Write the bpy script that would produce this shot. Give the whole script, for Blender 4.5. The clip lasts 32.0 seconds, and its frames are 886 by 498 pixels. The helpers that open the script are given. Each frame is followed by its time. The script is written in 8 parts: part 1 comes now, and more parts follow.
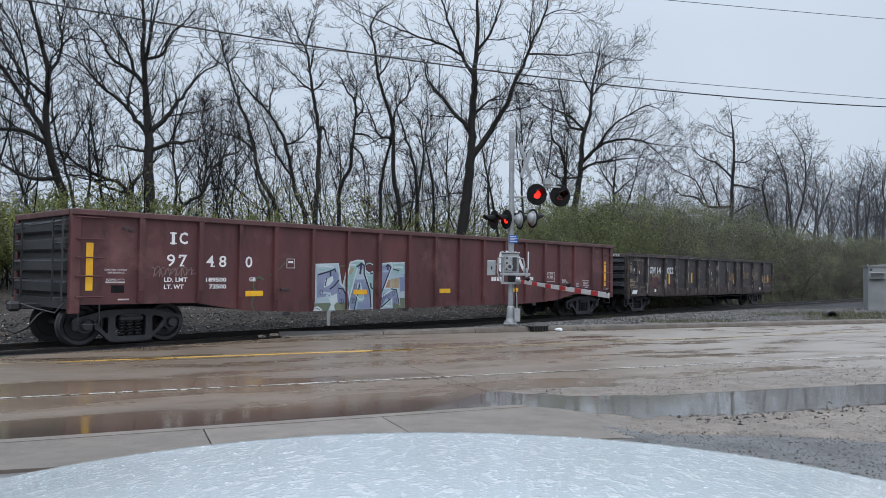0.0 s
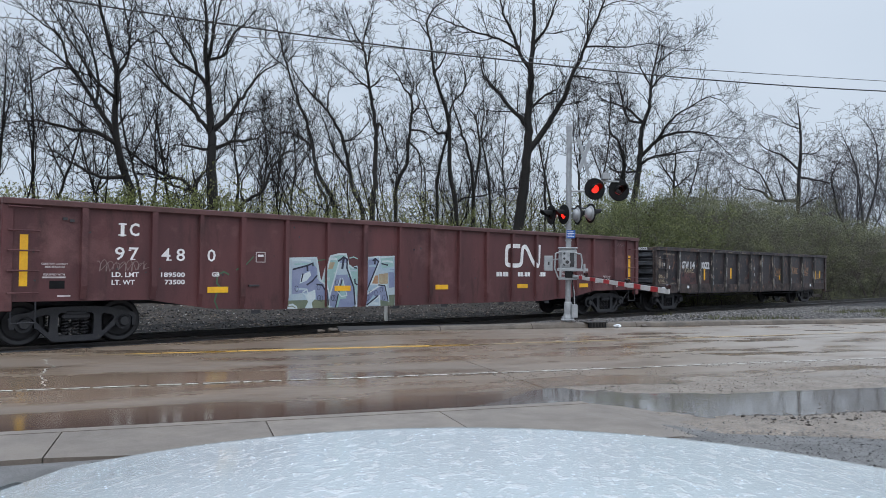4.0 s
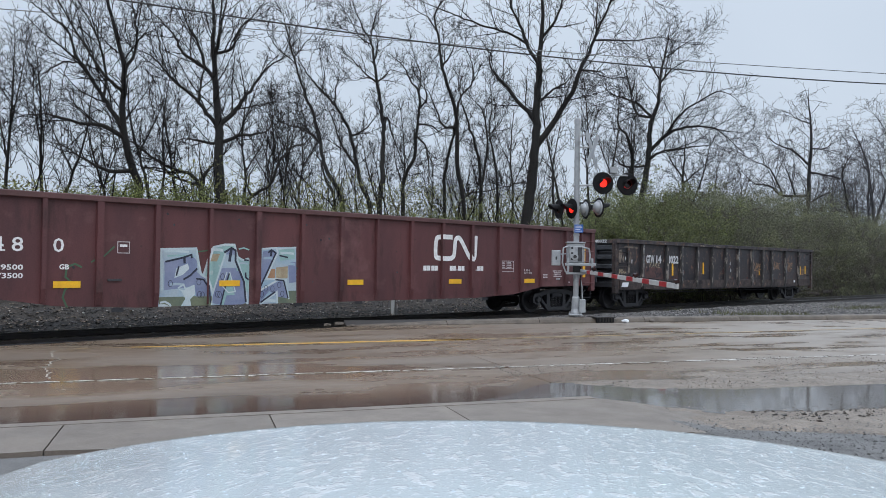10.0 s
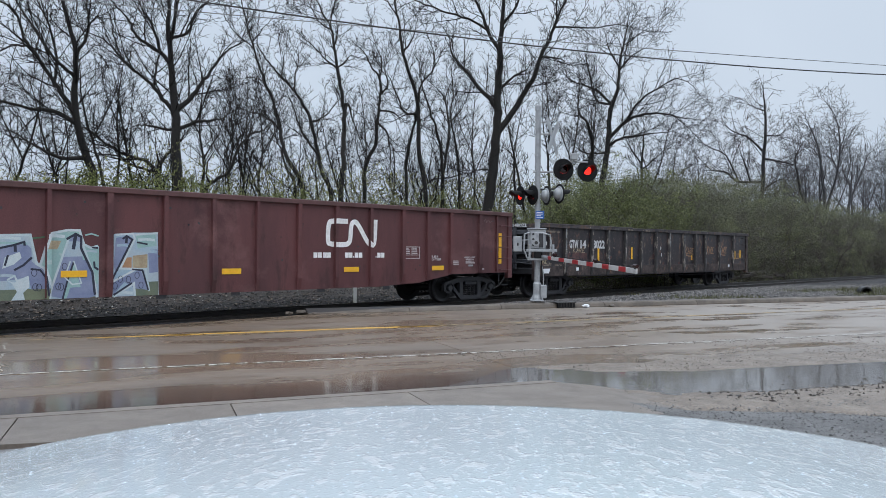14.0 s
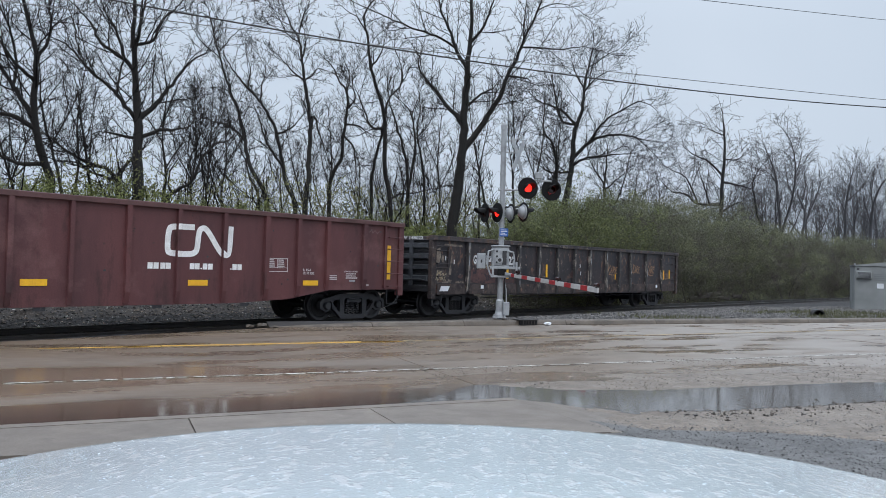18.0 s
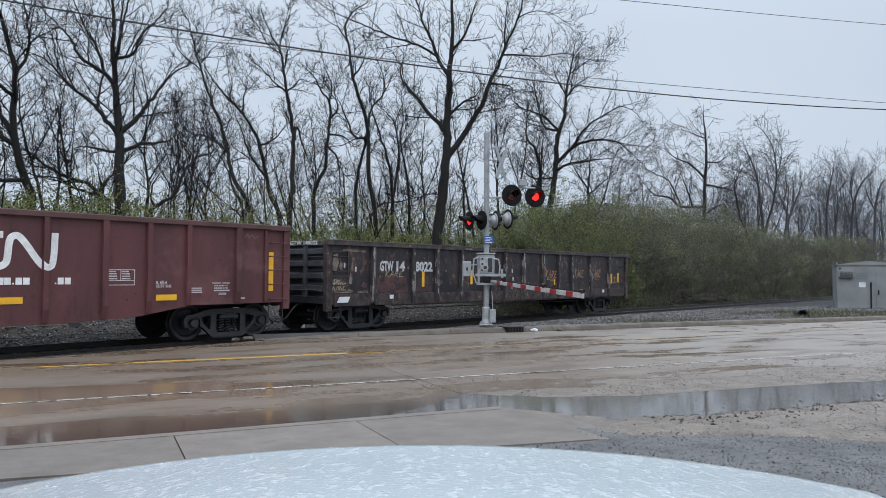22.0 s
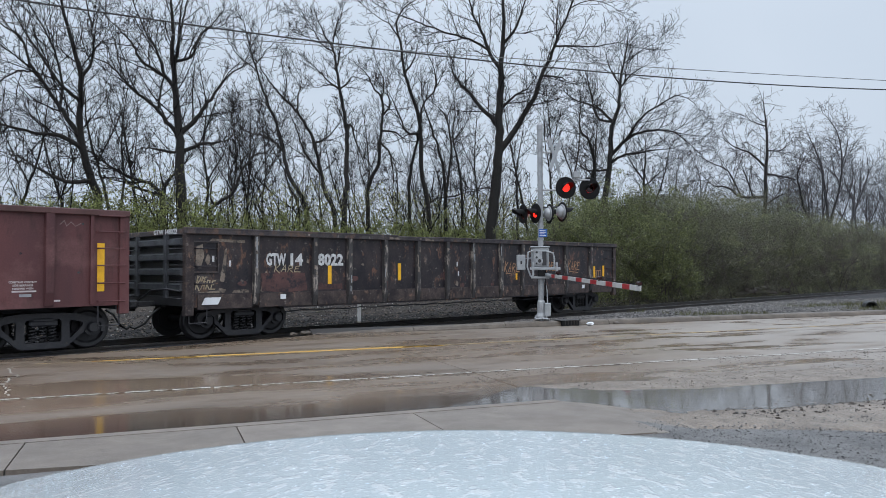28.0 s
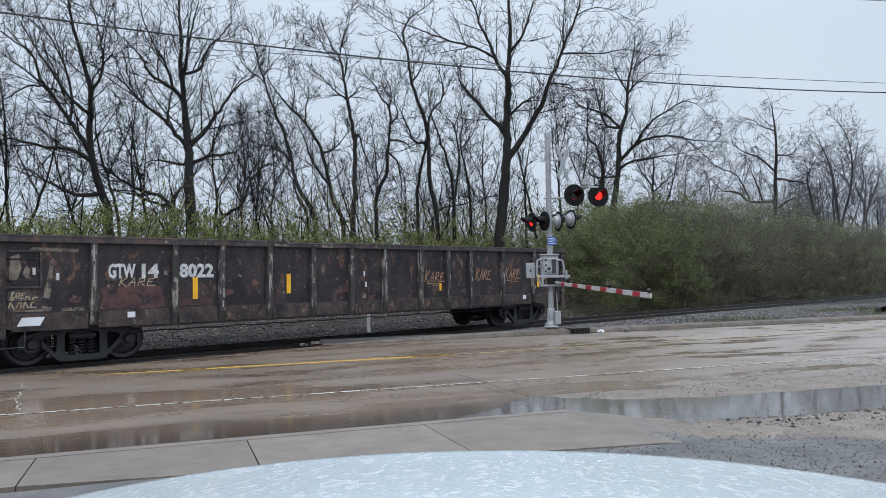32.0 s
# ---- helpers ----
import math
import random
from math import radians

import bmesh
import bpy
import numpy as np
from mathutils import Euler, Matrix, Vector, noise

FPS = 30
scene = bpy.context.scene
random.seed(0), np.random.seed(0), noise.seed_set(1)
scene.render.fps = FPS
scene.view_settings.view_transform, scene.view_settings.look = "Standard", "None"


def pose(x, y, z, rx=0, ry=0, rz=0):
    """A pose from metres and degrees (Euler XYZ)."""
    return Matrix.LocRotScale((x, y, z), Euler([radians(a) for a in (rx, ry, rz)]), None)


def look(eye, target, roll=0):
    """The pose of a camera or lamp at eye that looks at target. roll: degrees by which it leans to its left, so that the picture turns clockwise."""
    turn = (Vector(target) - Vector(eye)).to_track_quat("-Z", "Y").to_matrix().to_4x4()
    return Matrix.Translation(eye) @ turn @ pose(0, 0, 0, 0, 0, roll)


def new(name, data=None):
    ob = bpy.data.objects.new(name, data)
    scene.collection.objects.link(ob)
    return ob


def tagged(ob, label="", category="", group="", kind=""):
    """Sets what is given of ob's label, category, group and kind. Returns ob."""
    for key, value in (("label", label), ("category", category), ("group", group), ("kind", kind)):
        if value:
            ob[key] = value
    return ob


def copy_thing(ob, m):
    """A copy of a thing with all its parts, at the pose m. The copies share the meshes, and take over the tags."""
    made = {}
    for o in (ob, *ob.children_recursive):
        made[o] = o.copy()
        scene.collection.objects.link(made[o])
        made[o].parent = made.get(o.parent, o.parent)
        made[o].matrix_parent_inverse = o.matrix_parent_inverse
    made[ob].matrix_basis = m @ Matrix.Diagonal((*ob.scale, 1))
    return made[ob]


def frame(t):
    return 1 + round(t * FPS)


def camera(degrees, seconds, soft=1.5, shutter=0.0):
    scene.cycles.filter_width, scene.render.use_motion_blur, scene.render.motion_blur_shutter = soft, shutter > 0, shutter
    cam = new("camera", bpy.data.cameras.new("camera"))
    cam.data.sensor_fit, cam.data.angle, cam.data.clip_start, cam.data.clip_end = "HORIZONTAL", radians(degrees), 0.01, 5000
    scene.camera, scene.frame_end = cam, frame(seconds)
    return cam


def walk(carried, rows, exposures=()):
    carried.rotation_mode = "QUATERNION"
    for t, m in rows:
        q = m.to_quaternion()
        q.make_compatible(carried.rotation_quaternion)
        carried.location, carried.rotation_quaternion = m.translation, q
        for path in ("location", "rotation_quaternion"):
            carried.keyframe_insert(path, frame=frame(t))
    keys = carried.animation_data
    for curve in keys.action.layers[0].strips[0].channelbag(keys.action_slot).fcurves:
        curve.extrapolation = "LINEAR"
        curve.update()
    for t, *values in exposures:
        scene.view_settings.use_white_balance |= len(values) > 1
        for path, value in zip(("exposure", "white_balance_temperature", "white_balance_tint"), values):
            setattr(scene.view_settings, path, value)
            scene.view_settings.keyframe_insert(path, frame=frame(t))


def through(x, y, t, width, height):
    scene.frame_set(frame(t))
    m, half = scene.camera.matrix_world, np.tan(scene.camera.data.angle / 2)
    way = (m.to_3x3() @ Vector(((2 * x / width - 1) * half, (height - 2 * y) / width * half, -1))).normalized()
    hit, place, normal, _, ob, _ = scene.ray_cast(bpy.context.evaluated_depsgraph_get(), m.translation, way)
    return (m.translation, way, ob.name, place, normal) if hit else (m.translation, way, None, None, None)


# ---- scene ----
import collections

END = 32.0
cam = camera(61.38, END, soft=0.6)
# seconds, x, y, z, yaw, pitch, roll of the phone held behind the windscreen
PATH = [
    (0, -0.005, -0.048, 1.474, -0.016, 1.852, -0.657),
    (0.5, -0.005, -0.044, 1.477, 0.158, 1.881, -0.602),
    (1, -0.003, -0.038, 1.476, 0.311, 1.945, -0.615),
    (1.5, 0.005, -0.048, 1.476, 0.553, 2.023, -0.613),
    (2, 0.000, -0.055, 1.479, 0.984, 2.034, -0.648),
    (2.5, -0.007, -0.049, 1.480, 1.728, 1.996, -0.631),
    (3, -0.012, -0.047, 1.480, 2.638, 1.895, -0.667),
    (3.5, -0.011, -0.050, 1.474, 3.577, 1.717, -0.690),
    (4, -0.017, -0.050, 1.474, 4.283, 1.455, -0.683),
    (4.5, -0.003, -0.016, 1.460, 4.708, 1.204, -0.721),
    (6.5, -0.008, 0.007, 1.462, 4.366, 0.657, -0.784),
    (7, -0.001, 0.006, 1.457, 4.685, 0.612, -0.794),
    (7.5, -0.006, 0.011, 1.447, 5.109, 0.572, -0.949),
    (8, -0.005, 0.025, 1.445, 5.396, 0.578, -1.063),
    (8.5, 0.002, 0.041, 1.441, 5.384, 0.717, -1.082),
    (9, 0.001, 0.062, 1.440, 5.142, 0.980, -1.074),
    (9.5, 0.006, 0.054, 1.444, 4.922, 1.123, -0.990),
    (10, -0.005, 0.043, 1.450, 4.875, 1.082, -0.824),
    (10.5, -0.003, 0.038, 1.449, 5.084, 0.916, -0.546),
    (11, -0.016, 0.038, 1.441, 5.378, 0.568, -0.379),
    (11.5, -0.017, 0.040, 1.439, 5.549, 0.240, -0.280),
    (12, -0.022, 0.041, 1.444, 5.350, 0.029, -0.226),
    (12.5, -0.008, 0.040, 1.440, 4.788, -0.091, -0.280),
    (13, -0.005, 0.039, 1.438, 3.878, -0.108, -0.237),
    (13.5, -0.001, 0.041, 1.442, 2.889, -0.042, -0.320),
    (14, 0.002, 0.036, 1.448, 1.990, 0.107, -0.415),
    (14.5, 0.005, 0.037, 1.460, 1.395, 0.299, -0.680),
    (16.5, 0.001, 0.024, 1.456, 0.320, 0.898, -1.550),
    (17, 0.007, 0.035, 1.458, -0.171, 0.912, -1.615),
    (17.5, 0.005, 0.020, 1.462, -0.564, 1.049, -1.606),
    (18, -0.008, 0.004, 1.461, -0.812, 1.321, -1.564),
    (18.5, -0.002, -0.013, 1.483, -0.918, 1.754, -1.539),
    (19, 0.010, -0.026, 1.494, -1.113, 2.286, -1.431),
    (19.5, 0.020, -0.035, 1.496, -1.420, 2.677, -1.416),
    (20, 0.029, -0.041, 1.499, -1.721, 2.840, -1.256),
    (20.5, 0.027, -0.023, 1.496, -1.912, 2.594, -1.084),
    (21, 0.022, -0.016, 1.489, -1.953, 2.275, -0.887),
    (21.5, 0.018, -0.016, 1.492, -1.913, 1.967, -0.653),
    (22, 0.016, -0.010, 1.494, -1.837, 1.899, -0.339),
    (22.5, 0.020, -0.012, 1.492, -1.762, 2.002, -0.199),
    (23, 0.020, -0.012, 1.493, -1.502, 2.202, -0.024),
    (23.5, 0.023, -0.020, 1.504, -0.811, 2.262, 0.147),
    (24, 0.017, -0.037, 1.503, 0.306, 2.098, 0.414),
    (24.5, 0.000, -0.022, 1.478, 1.461, 1.756, 0.555),
    (25, -0.009, -0.004, 1.446, 2.332, 1.393, 0.557),
    (25.5, -0.012, -0.003, 1.460, 2.642, 1.212, 0.637),
    (27.5, 0.004, -0.000, 1.464, 2.135, 1.350, 0.310),
    (28, 0.003, -0.008, 1.471, 2.269, 1.510, 0.210),
    (28.5, -0.005, -0.015, 1.478, 2.479, 1.745, 0.150),
    (29, 0.000, -0.017, 1.483, 2.860, 1.989, 0.144),
    (29.5, 0.004, -0.012, 1.493, 3.291, 2.105, 0.317),
    (30, 0.003, -0.006, 1.489, 3.577, 2.137, 0.569),
    (30.5, 0.003, 0.012, 1.482, 3.609, 2.051, 0.882),
    (31, -0.004, 0.039, 1.481, 3.354, 2.047, 1.163),
    (31.5, 0.003, 0.029, 1.488, 3.084, 2.033, 1.159),
    (32, 0.002, 0.016, 1.493, 2.972, 2.141, 0.823),
]
walk(cam, [(t, pose(x, y, z, 90 + pitch, roll, yaw)) for t, x, y, z, yaw, pitch, roll in PATH],
     exposures=[(0.0, 0.05), (27.5, 0.05), (29.5, 0.12), (END, 0.12)])

# ---- sky and light: an even overcast, rain just over ----
world = bpy.data.worlds.new("overcast_sky")
scene.world = world
world.use_nodes = True
wn, wl = world.node_tree.nodes, world.node_tree.links
bg = wn["Background"]
sky = wn.new("ShaderNodeTexSky")
sky.sky_type, sky.sun_disc = "NISHITA", False
sky.sun_elevation, sky.sun_rotation = radians(48), radians(150)
sky.air_density, sky.dust_density, sky.ozone_density = 1.2, 6.0, 2.0
wc = wn.new("ShaderNodeTexCoord")
wno = wn.new("ShaderNodeTexNoise")
wno.inputs["Scale"].default_value, wno.inputs["Detail"].default_value = 1.6, 4
wl.new(wc.outputs["Generated"], wno.inputs["Vector"])
wramp = wn.new("ShaderNodeValToRGB")
wramp.color_ramp.elements[0].position, wramp.color_ramp.elements[1].position = 0.3, 0.75
wramp.color_ramp.elements[0].color = (5.55, 6.5, 7.75, 1)
wramp.color_ramp.elements[1].color = (6.75, 7.65, 8.85, 1)
wl.new(wno.outputs["Fac"], wramp.inputs["Fac"])
wmix = wn.new("ShaderNodeMix")
wmix.data_type = "RGBA"
wmix.inputs["Factor"].default_value = 0.9
wl.new(sky.outputs["Color"], wmix.inputs["A"])
wl.new(wramp.outputs["Color"], wmix.inputs["B"])
# an overcast sky is brighter overhead than towards the horizon
wsep = wn.new("ShaderNodeSeparateXYZ")
wl.new(wc.outputs["Generated"], wsep.inputs["Vector"])
wup = wn.new("ShaderNodeMapRange")
wup.interpolation_type = "SMOOTHSTEP"
wup.inputs["From Min"].default_value, wup.inputs["From Max"].default_value = 0.28, 0.95
wup.inputs["To Min"].default_value, wup.inputs["To Max"].default_value = 1.0, 3.1
wl.new(wsep.outputs["Z"], wup.inputs["Value"])
wmul = wn.new("ShaderNodeVectorMath")
wmul.operation = "SCALE"
wl.new(wmix.outputs["Result"], wmul.inputs[0])
wl.new(wup.outputs["Result"], wmul.inputs["Scale"])
wl.new(wmul.outputs["Vector"], bg.inputs["Color"])
bg.inputs["Strength"].default_value = 0.1
sun_data = bpy.data.lights.new("sun", "SUN")
sun_data.energy, sun_data.angle, sun_data.color = 0.6, radians(35), (1.0, 0.97, 0.93)
sun = new("sun", sun_data)
sun.matrix_world = look((-20, -20, 40), (0, 12, 0))


ROAD = 23.3                                    # the road runs this many degrees off the x axis


# ---- materials ----
def mat(name, base, rough=0.6, metal=0.0, other=None, mix=0.5, scale=1.5, detail=6, fine=0.12, fine_scale=45.0,
        bump=0.15, bump_scale=60.0, coat=0.0, rough_var=0.1, stretch=(1, 1, 1), spots=None, spot_scale=6.0, spot_at=0.62, spot_soft=0.08,
        bump_dist=0.01, per_piece=0.0, spec=0.5, turn=0.0, rough_at=(0.3, 0.7), spot_rough=None, fade=None, fade_scale=1.3, fade_at=0.6, island=0.0, through=0.0, spot_spec=None, spot_detail=8, spot_grain=0.7):
    """A surface with broad patches of two colours, fine grain, relief, and a third colour in spots of its own."""
    m = bpy.data.materials.new(name)
    m.use_nodes = True
    n, l = m.node_tree.nodes, m.node_tree.links
    b = n["Principled BSDF"]
    co = n.new("ShaderNodeTexCoord")
    mp = n.new("ShaderNodeMapping")
    mp.inputs["Scale"].default_value = stretch
    tn = n.new("ShaderNodeMapping")
    tn.inputs["Rotation"].default_value = (0, 0, radians(turn))
    l.new(co.outputs["Object"], tn.inputs["Vector"])
    l.new(tn.outputs["Vector"], mp.inputs["Vector"])
    plain = n.new("ShaderNodeMapping")
    l.new(co.outputs["Object"], plain.inputs["Vector"])

    def tex(s, d=detail, r=0.6):
        t = n.new("ShaderNodeTexNoise")
        t.inputs["Scale"].default_value, t.inputs["Detail"].default_value, t.inputs["Roughness"].default_value = s, d, r
        l.new((plain if s > 30 else mp).outputs["Vector"], t.inputs["Vector"])
        return t

    def ramp(src, a, z, ca=(0, 0, 0, 1), cz=(1, 1, 1, 1)):
        r = n.new("ShaderNodeValToRGB")
        r.color_ramp.elements[0].position, r.color_ramp.elements[1].position = a, z
        r.color_ramp.elements[0].color, r.color_ramp.elements[1].color = ca, cz
        l.new(src, r.inputs["Fac"])
        return r

    def blend(fac, a, c, kind="MIX"):
        x = n.new("ShaderNodeMix")
        x.data_type, x.blend_type = "RGBA", kind
        if isinstance(fac, float):
            x.inputs["Factor"].default_value = fac
        else:
            l.new(fac, x.inputs["Factor"])
        for key, v in (("A", a), ("B", c)):
            if isinstance(v, tuple):
                x.inputs[key].default_value = (*v[:3], 1)
            else:
                l.new(v, x.inputs[key])
        return x.outputs["Result"]

    other = other or tuple(min(1, c * 0.78) for c in base)
    broad = tex(scale)
    col = blend(ramp(broad.outputs["Fac"], 0.5 - 0.25 * mix, 0.5 + 0.3 * mix).outputs["Color"], base, other)
    if spots:
        sp = tex(spot_scale, spot_detail, spot_grain)
        spot_fac = ramp(sp.outputs["Fac"], spot_at, spot_at + spot_soft).outputs["Color"]
        col = blend(spot_fac, col, spots)
    if fade:
        fa = tex(fade_scale, 7, 0.65)
        fm = n.new("ShaderNodeMapping")
        fm.inputs["Location"].default_value = (7.3, 3.1, 5.7)
        l.new(co.outputs["Object"], fm.inputs["Vector"])
        l.new(fm.outputs["Vector"], fa.inputs["Vector"])
        col = blend(ramp(fa.outputs["Fac"], fade_at, fade_at + 0.16).outputs["Color"], col, fade)
    grain = tex(fine_scale, 4)
    g = ramp(grain.outputs["Fac"], 0.25, 0.75, (1 - fine, 1 - fine, 1 - fine, 1), (1 + fine, 1 + fine, 1 + fine, 1))
    col = blend(1.0, col, g.outputs["Color"], "MULTIPLY")
    if per_piece:
        info = n.new("ShaderNodeObjectInfo")
        pr = ramp(info.outputs["Random"], 0, 1, (1 - per_piece,) * 3 + (1,), (1 + per_piece,) * 3 + (1,))
        col = blend(1.0, col, pr.outputs["Color"], "MULTIPLY")
    if island:
        geo = n.new("ShaderNodeNewGeometry")
        ir = ramp(geo.outputs["Random Per Island"], 0, 1, (1 - island,) * 3 + (1,), (1 + island,) * 3 + (1,))
        col = blend(1.0, col, ir.outputs["Color"], "MULTIPLY")
    l.new(col, b.inputs["Base Color"])
    rr = ramp(broad.outputs["Fac"], rough_at[0], rough_at[1], (max(0.02, rough - rough_var),) * 3 + (1,), (min(1, rough + rough_var),) * 3 + (1,))
    rough_out = rr.outputs["Color"]
    if spots and spot_rough is not None:
        rough_out = blend(spot_fac, rough_out, (spot_rough,) * 3)
    l.new(rough_out, b.inputs["Roughness"])
    b.inputs["Metallic"].default_value = metal
    b.inputs["Coat Weight"].default_value = coat
    b.inputs["Coat Roughness"].default_value = 0.08
    b.inputs["Specular IOR Level"].default_value = spec
    if spots and spot_spec is not None:
        l.new(blend(spot_fac, (spec,) * 3, (spot_spec,) * 3), b.inputs["Specular IOR Level"])
    if bump:
        bt = tex(bump_scale, 5)
        bp = n.new("ShaderNodeBump")
        bp.inputs["Strength"].default_value, bp.inputs["Distance"].default_value = bump, bump_dist
        l.new(bt.outputs["Fac"], bp.inputs["Height"])
        l.new(bp.outputs["Normal"], b.inputs["Normal"])
    if through:
        # light passes through thin leaves
        tl = n.new("ShaderNodeBsdfTranslucent")
        l.new(col, tl.inputs["Color"])
        ms = n.new("ShaderNodeMixShader")
        ms.inputs["Fac"].default_value = through
        l.new(b.outputs["BSDF"], ms.inputs[1])
        l.new(tl.outputs["BSDF"], ms.inputs[2])
        l.new(ms.outputs["Shader"], n["Material Output"].inputs["Surface"])
    return m


def glow(name, color, strength):
    m = bpy.data.materials.new(name)
    m.use_nodes = True
    b = m.node_tree.nodes["Principled BSDF"]
    b.inputs["Base Color"].default_value = (*[c * 0.5 for c in color], 1)
    b.inputs["Emission Color"].default_value = (*color, 1)
    b.inputs["Emission Strength"].default_value = strength
    b.inputs["Roughness"].default_value = 0.4
    return m


M_ROAD = mat("wet_concrete_road", (0.192, 0.139, 0.097), 0.30, other=(0.124, 0.089, 0.062), scale=0.55, fine=0.06, fine_scale=40,
             bump=0, rough_var=0.16, spots=(0.094, 0.065, 0.044), spot_scale=1.15, spot_at=0.50, spot_soft=0.22, spot_rough=0.15, spot_spec=0.35, spot_detail=5, spot_grain=0.6, detail=4, spec=0.8, stretch=(0.30, 1, 1), turn=-23.3,
             per_piece=0.06, bump_dist=0.005, rough_at=(0.42, 0.58))
M_CRACK = mat("pale_crack_filler", (0.33, 0.295, 0.25), 0.6, other=(0.22, 0.19, 0.16), scale=8, fine=0.3)
M_JOINT = mat("dark_joint_filler", (0.035, 0.032, 0.03), 0.6)
M_APRON = mat("damp_concrete_apron", (0.185, 0.155, 0.130), 0.42, other=(0.135, 0.112, 0.094), scale=1.6, fine=0.22, fine_scale=90, bump=0.25,
              bump_scale=110, spots=(0.11, 0.09, 0.075), spot_scale=3, per_piece=0.07)
M_CURB = mat("weathered_concrete_curb", (0.118, 0.093, 0.071), 0.6, other=(0.066, 0.053, 0.042), scale=2.6, fine=0.4, bump=0.7, per_piece=0.08,
             spots=(0.08, 0.07, 0.06), spot_scale=2.6)
M_ASPHALT = mat("wet_asphalt", (0.150, 0.144, 0.139), 0.45, other=(0.095, 0.091, 0.089), scale=2.0, fine=0.5, fine_scale=120, bump=0.9,
                bump_scale=120, spots=(0.19, 0.18, 0.17), spot_scale=29, spot_at=0.60, bump_dist=0.015)
M_MUD = mat("muddy_gravel_shoulder", (0.212, 0.170, 0.134), 0.40, other=(0.145, 0.115, 0.090), scale=2.4, fine=0.45, fine_scale=34, bump=0.9,
            bump_scale=40, spots=(0.075, 0.064, 0.054), spot_scale=19, spot_at=0.57, spot_soft=0.05, bump_dist=0.02)
M_CHIP = mat("asphalt_chippings", (0.15, 0.145, 0.14), 0.5, other=(0.09, 0.088, 0.086), scale=5, fine=0.3, bump=0, island=0.9)
M_GRIT = mat("wet_grit", (0.13, 0.108, 0.09), 0.5, other=(0.09, 0.075, 0.063), scale=5, fine=0.3, bump=0, island=0.8)
M_SOIL = mat("wet_soil_with_leaf_litter", (0.030, 0.024, 0.020), 0.8, other=(0.052, 0.040, 0.032), scale=1.8, fine=0.5, fine_scale=22, bump=1.0,
             bump_scale=14, spots=(0.16, 0.12, 0.085), spot_scale=17, spot_at=0.62, bump_dist=0.05)
M_BALLAST = mat("crushed_stone", (0.118, 0.107, 0.099), 0.6, other=(0.060, 0.055, 0.052), scale=6, fine=0.35, fine_scale=20, bump=0.4, island=0.6)
M_CHALK = mat("pale_limestone_chips", (0.52, 0.50, 0.47), 0.6, other=(0.36, 0.34, 0.32), scale=6, fine=0.2, bump=0, island=0.4)
# track stones and bed: shade under the train is put into these colours
M_BALLAST_DARK = mat("grimy_crushed_stone", (0.080, 0.074, 0.073), 0.7, other=(0.034, 0.032, 0.033), scale=6, fine=0.4, fine_scale=20, bump=0.4, spec=0.3, island=0.85)
M_BALLAST_BED = mat("ballast_bed", (0.047, 0.0445, 0.044), 0.85, other=(0.024, 0.022, 0.0225), scale=14, fine=0.5, fine_scale=34, bump=1.0,
                    bump_scale=70, spots=(0.15, 0.14, 0.13), spot_scale=60, spot_at=0.62, bump_dist=0.02, spec=0.2)
M_STRIP = mat("oily_black_asphalt", (0.014, 0.0145, 0.019), 0.35, other=(0.024, 0.0235, 0.027), scale=2.5, fine=0.4, bump=0.5, bump_scale=50, spec=0.35)
M_GRASS = mat("early_grass", (0.066, 0.076, 0.026), 0.8, other=(0.10, 0.09, 0.048), scale=5, fine=0.4)
M_RAIL = mat("oily_rail_steel", (0.018, 0.017, 0.017), 0.45, other=(0.035, 0.026, 0.02), scale=3, fine=0.2, bump=0.2)
M_RAILTOP = mat("polished_rail_head", (0.25, 0.24, 0.23), 0.3, metal=0.8, scale=2, fine=0.1, bump=0.05)
M_TIE = mat("creosoted_timber_tie", (0.045, 0.036, 0.03), 0.8, other=(0.07, 0.058, 0.05), stretch=(1, 6, 6), scale=3, fine=0.3, bump=0.6, per_piece=0.2)
M_YELLOW = mat("worn_yellow_paint", (0.62, 0.36, 0.055), 0.4, other=(0.48, 0.28, 0.06), scale=1.5, fine=0.25, spots=(0.20, 0.145, 0.09), spot_scale=3.4, spot_at=0.56, spot_soft=0.12)
M_YELLOWPALE = mat("nearly_gone_yellow_paint", (0.46, 0.33, 0.16), 0.35, other=(0.30, 0.22, 0.12), scale=1.5, fine=0.3, spots=(0.16, 0.12, 0.085), spot_scale=2.4, spot_at=0.50, spot_soft=0.10)
M_WHITE = mat("worn_white_paint", (0.62, 0.61, 0.58), 0.45, other=(0.5, 0.48, 0.45), scale=3, fine=0.25, spots=(0.15, 0.12, 0.09), spot_scale=14, spot_at=0.47)
M_RED = mat("oxide_red_gondola_paint", (0.126, 0.046, 0.047), 0.50, other=(0.080, 0.034, 0.037), scale=0.9, fine=0.16, fine_scale=40, bump=0.12,
            bump_scale=30, spots=(0.048, 0.024, 0.023), spot_scale=2.6, spot_at=0.545, spot_soft=0.16, stretch=(1, 1, 0.28), fade=(0.165, 0.078, 0.076), fade_scale=0.9, fade_at=0.555, spec=0.35)
M_REDCHORD = mat("dusty_red_chord", (0.110, 0.046, 0.046), 0.55, other=(0.07, 0.031, 0.029), scale=2.2, fine=0.2, spots=(0.05, 0.028, 0.025), spot_scale=4)
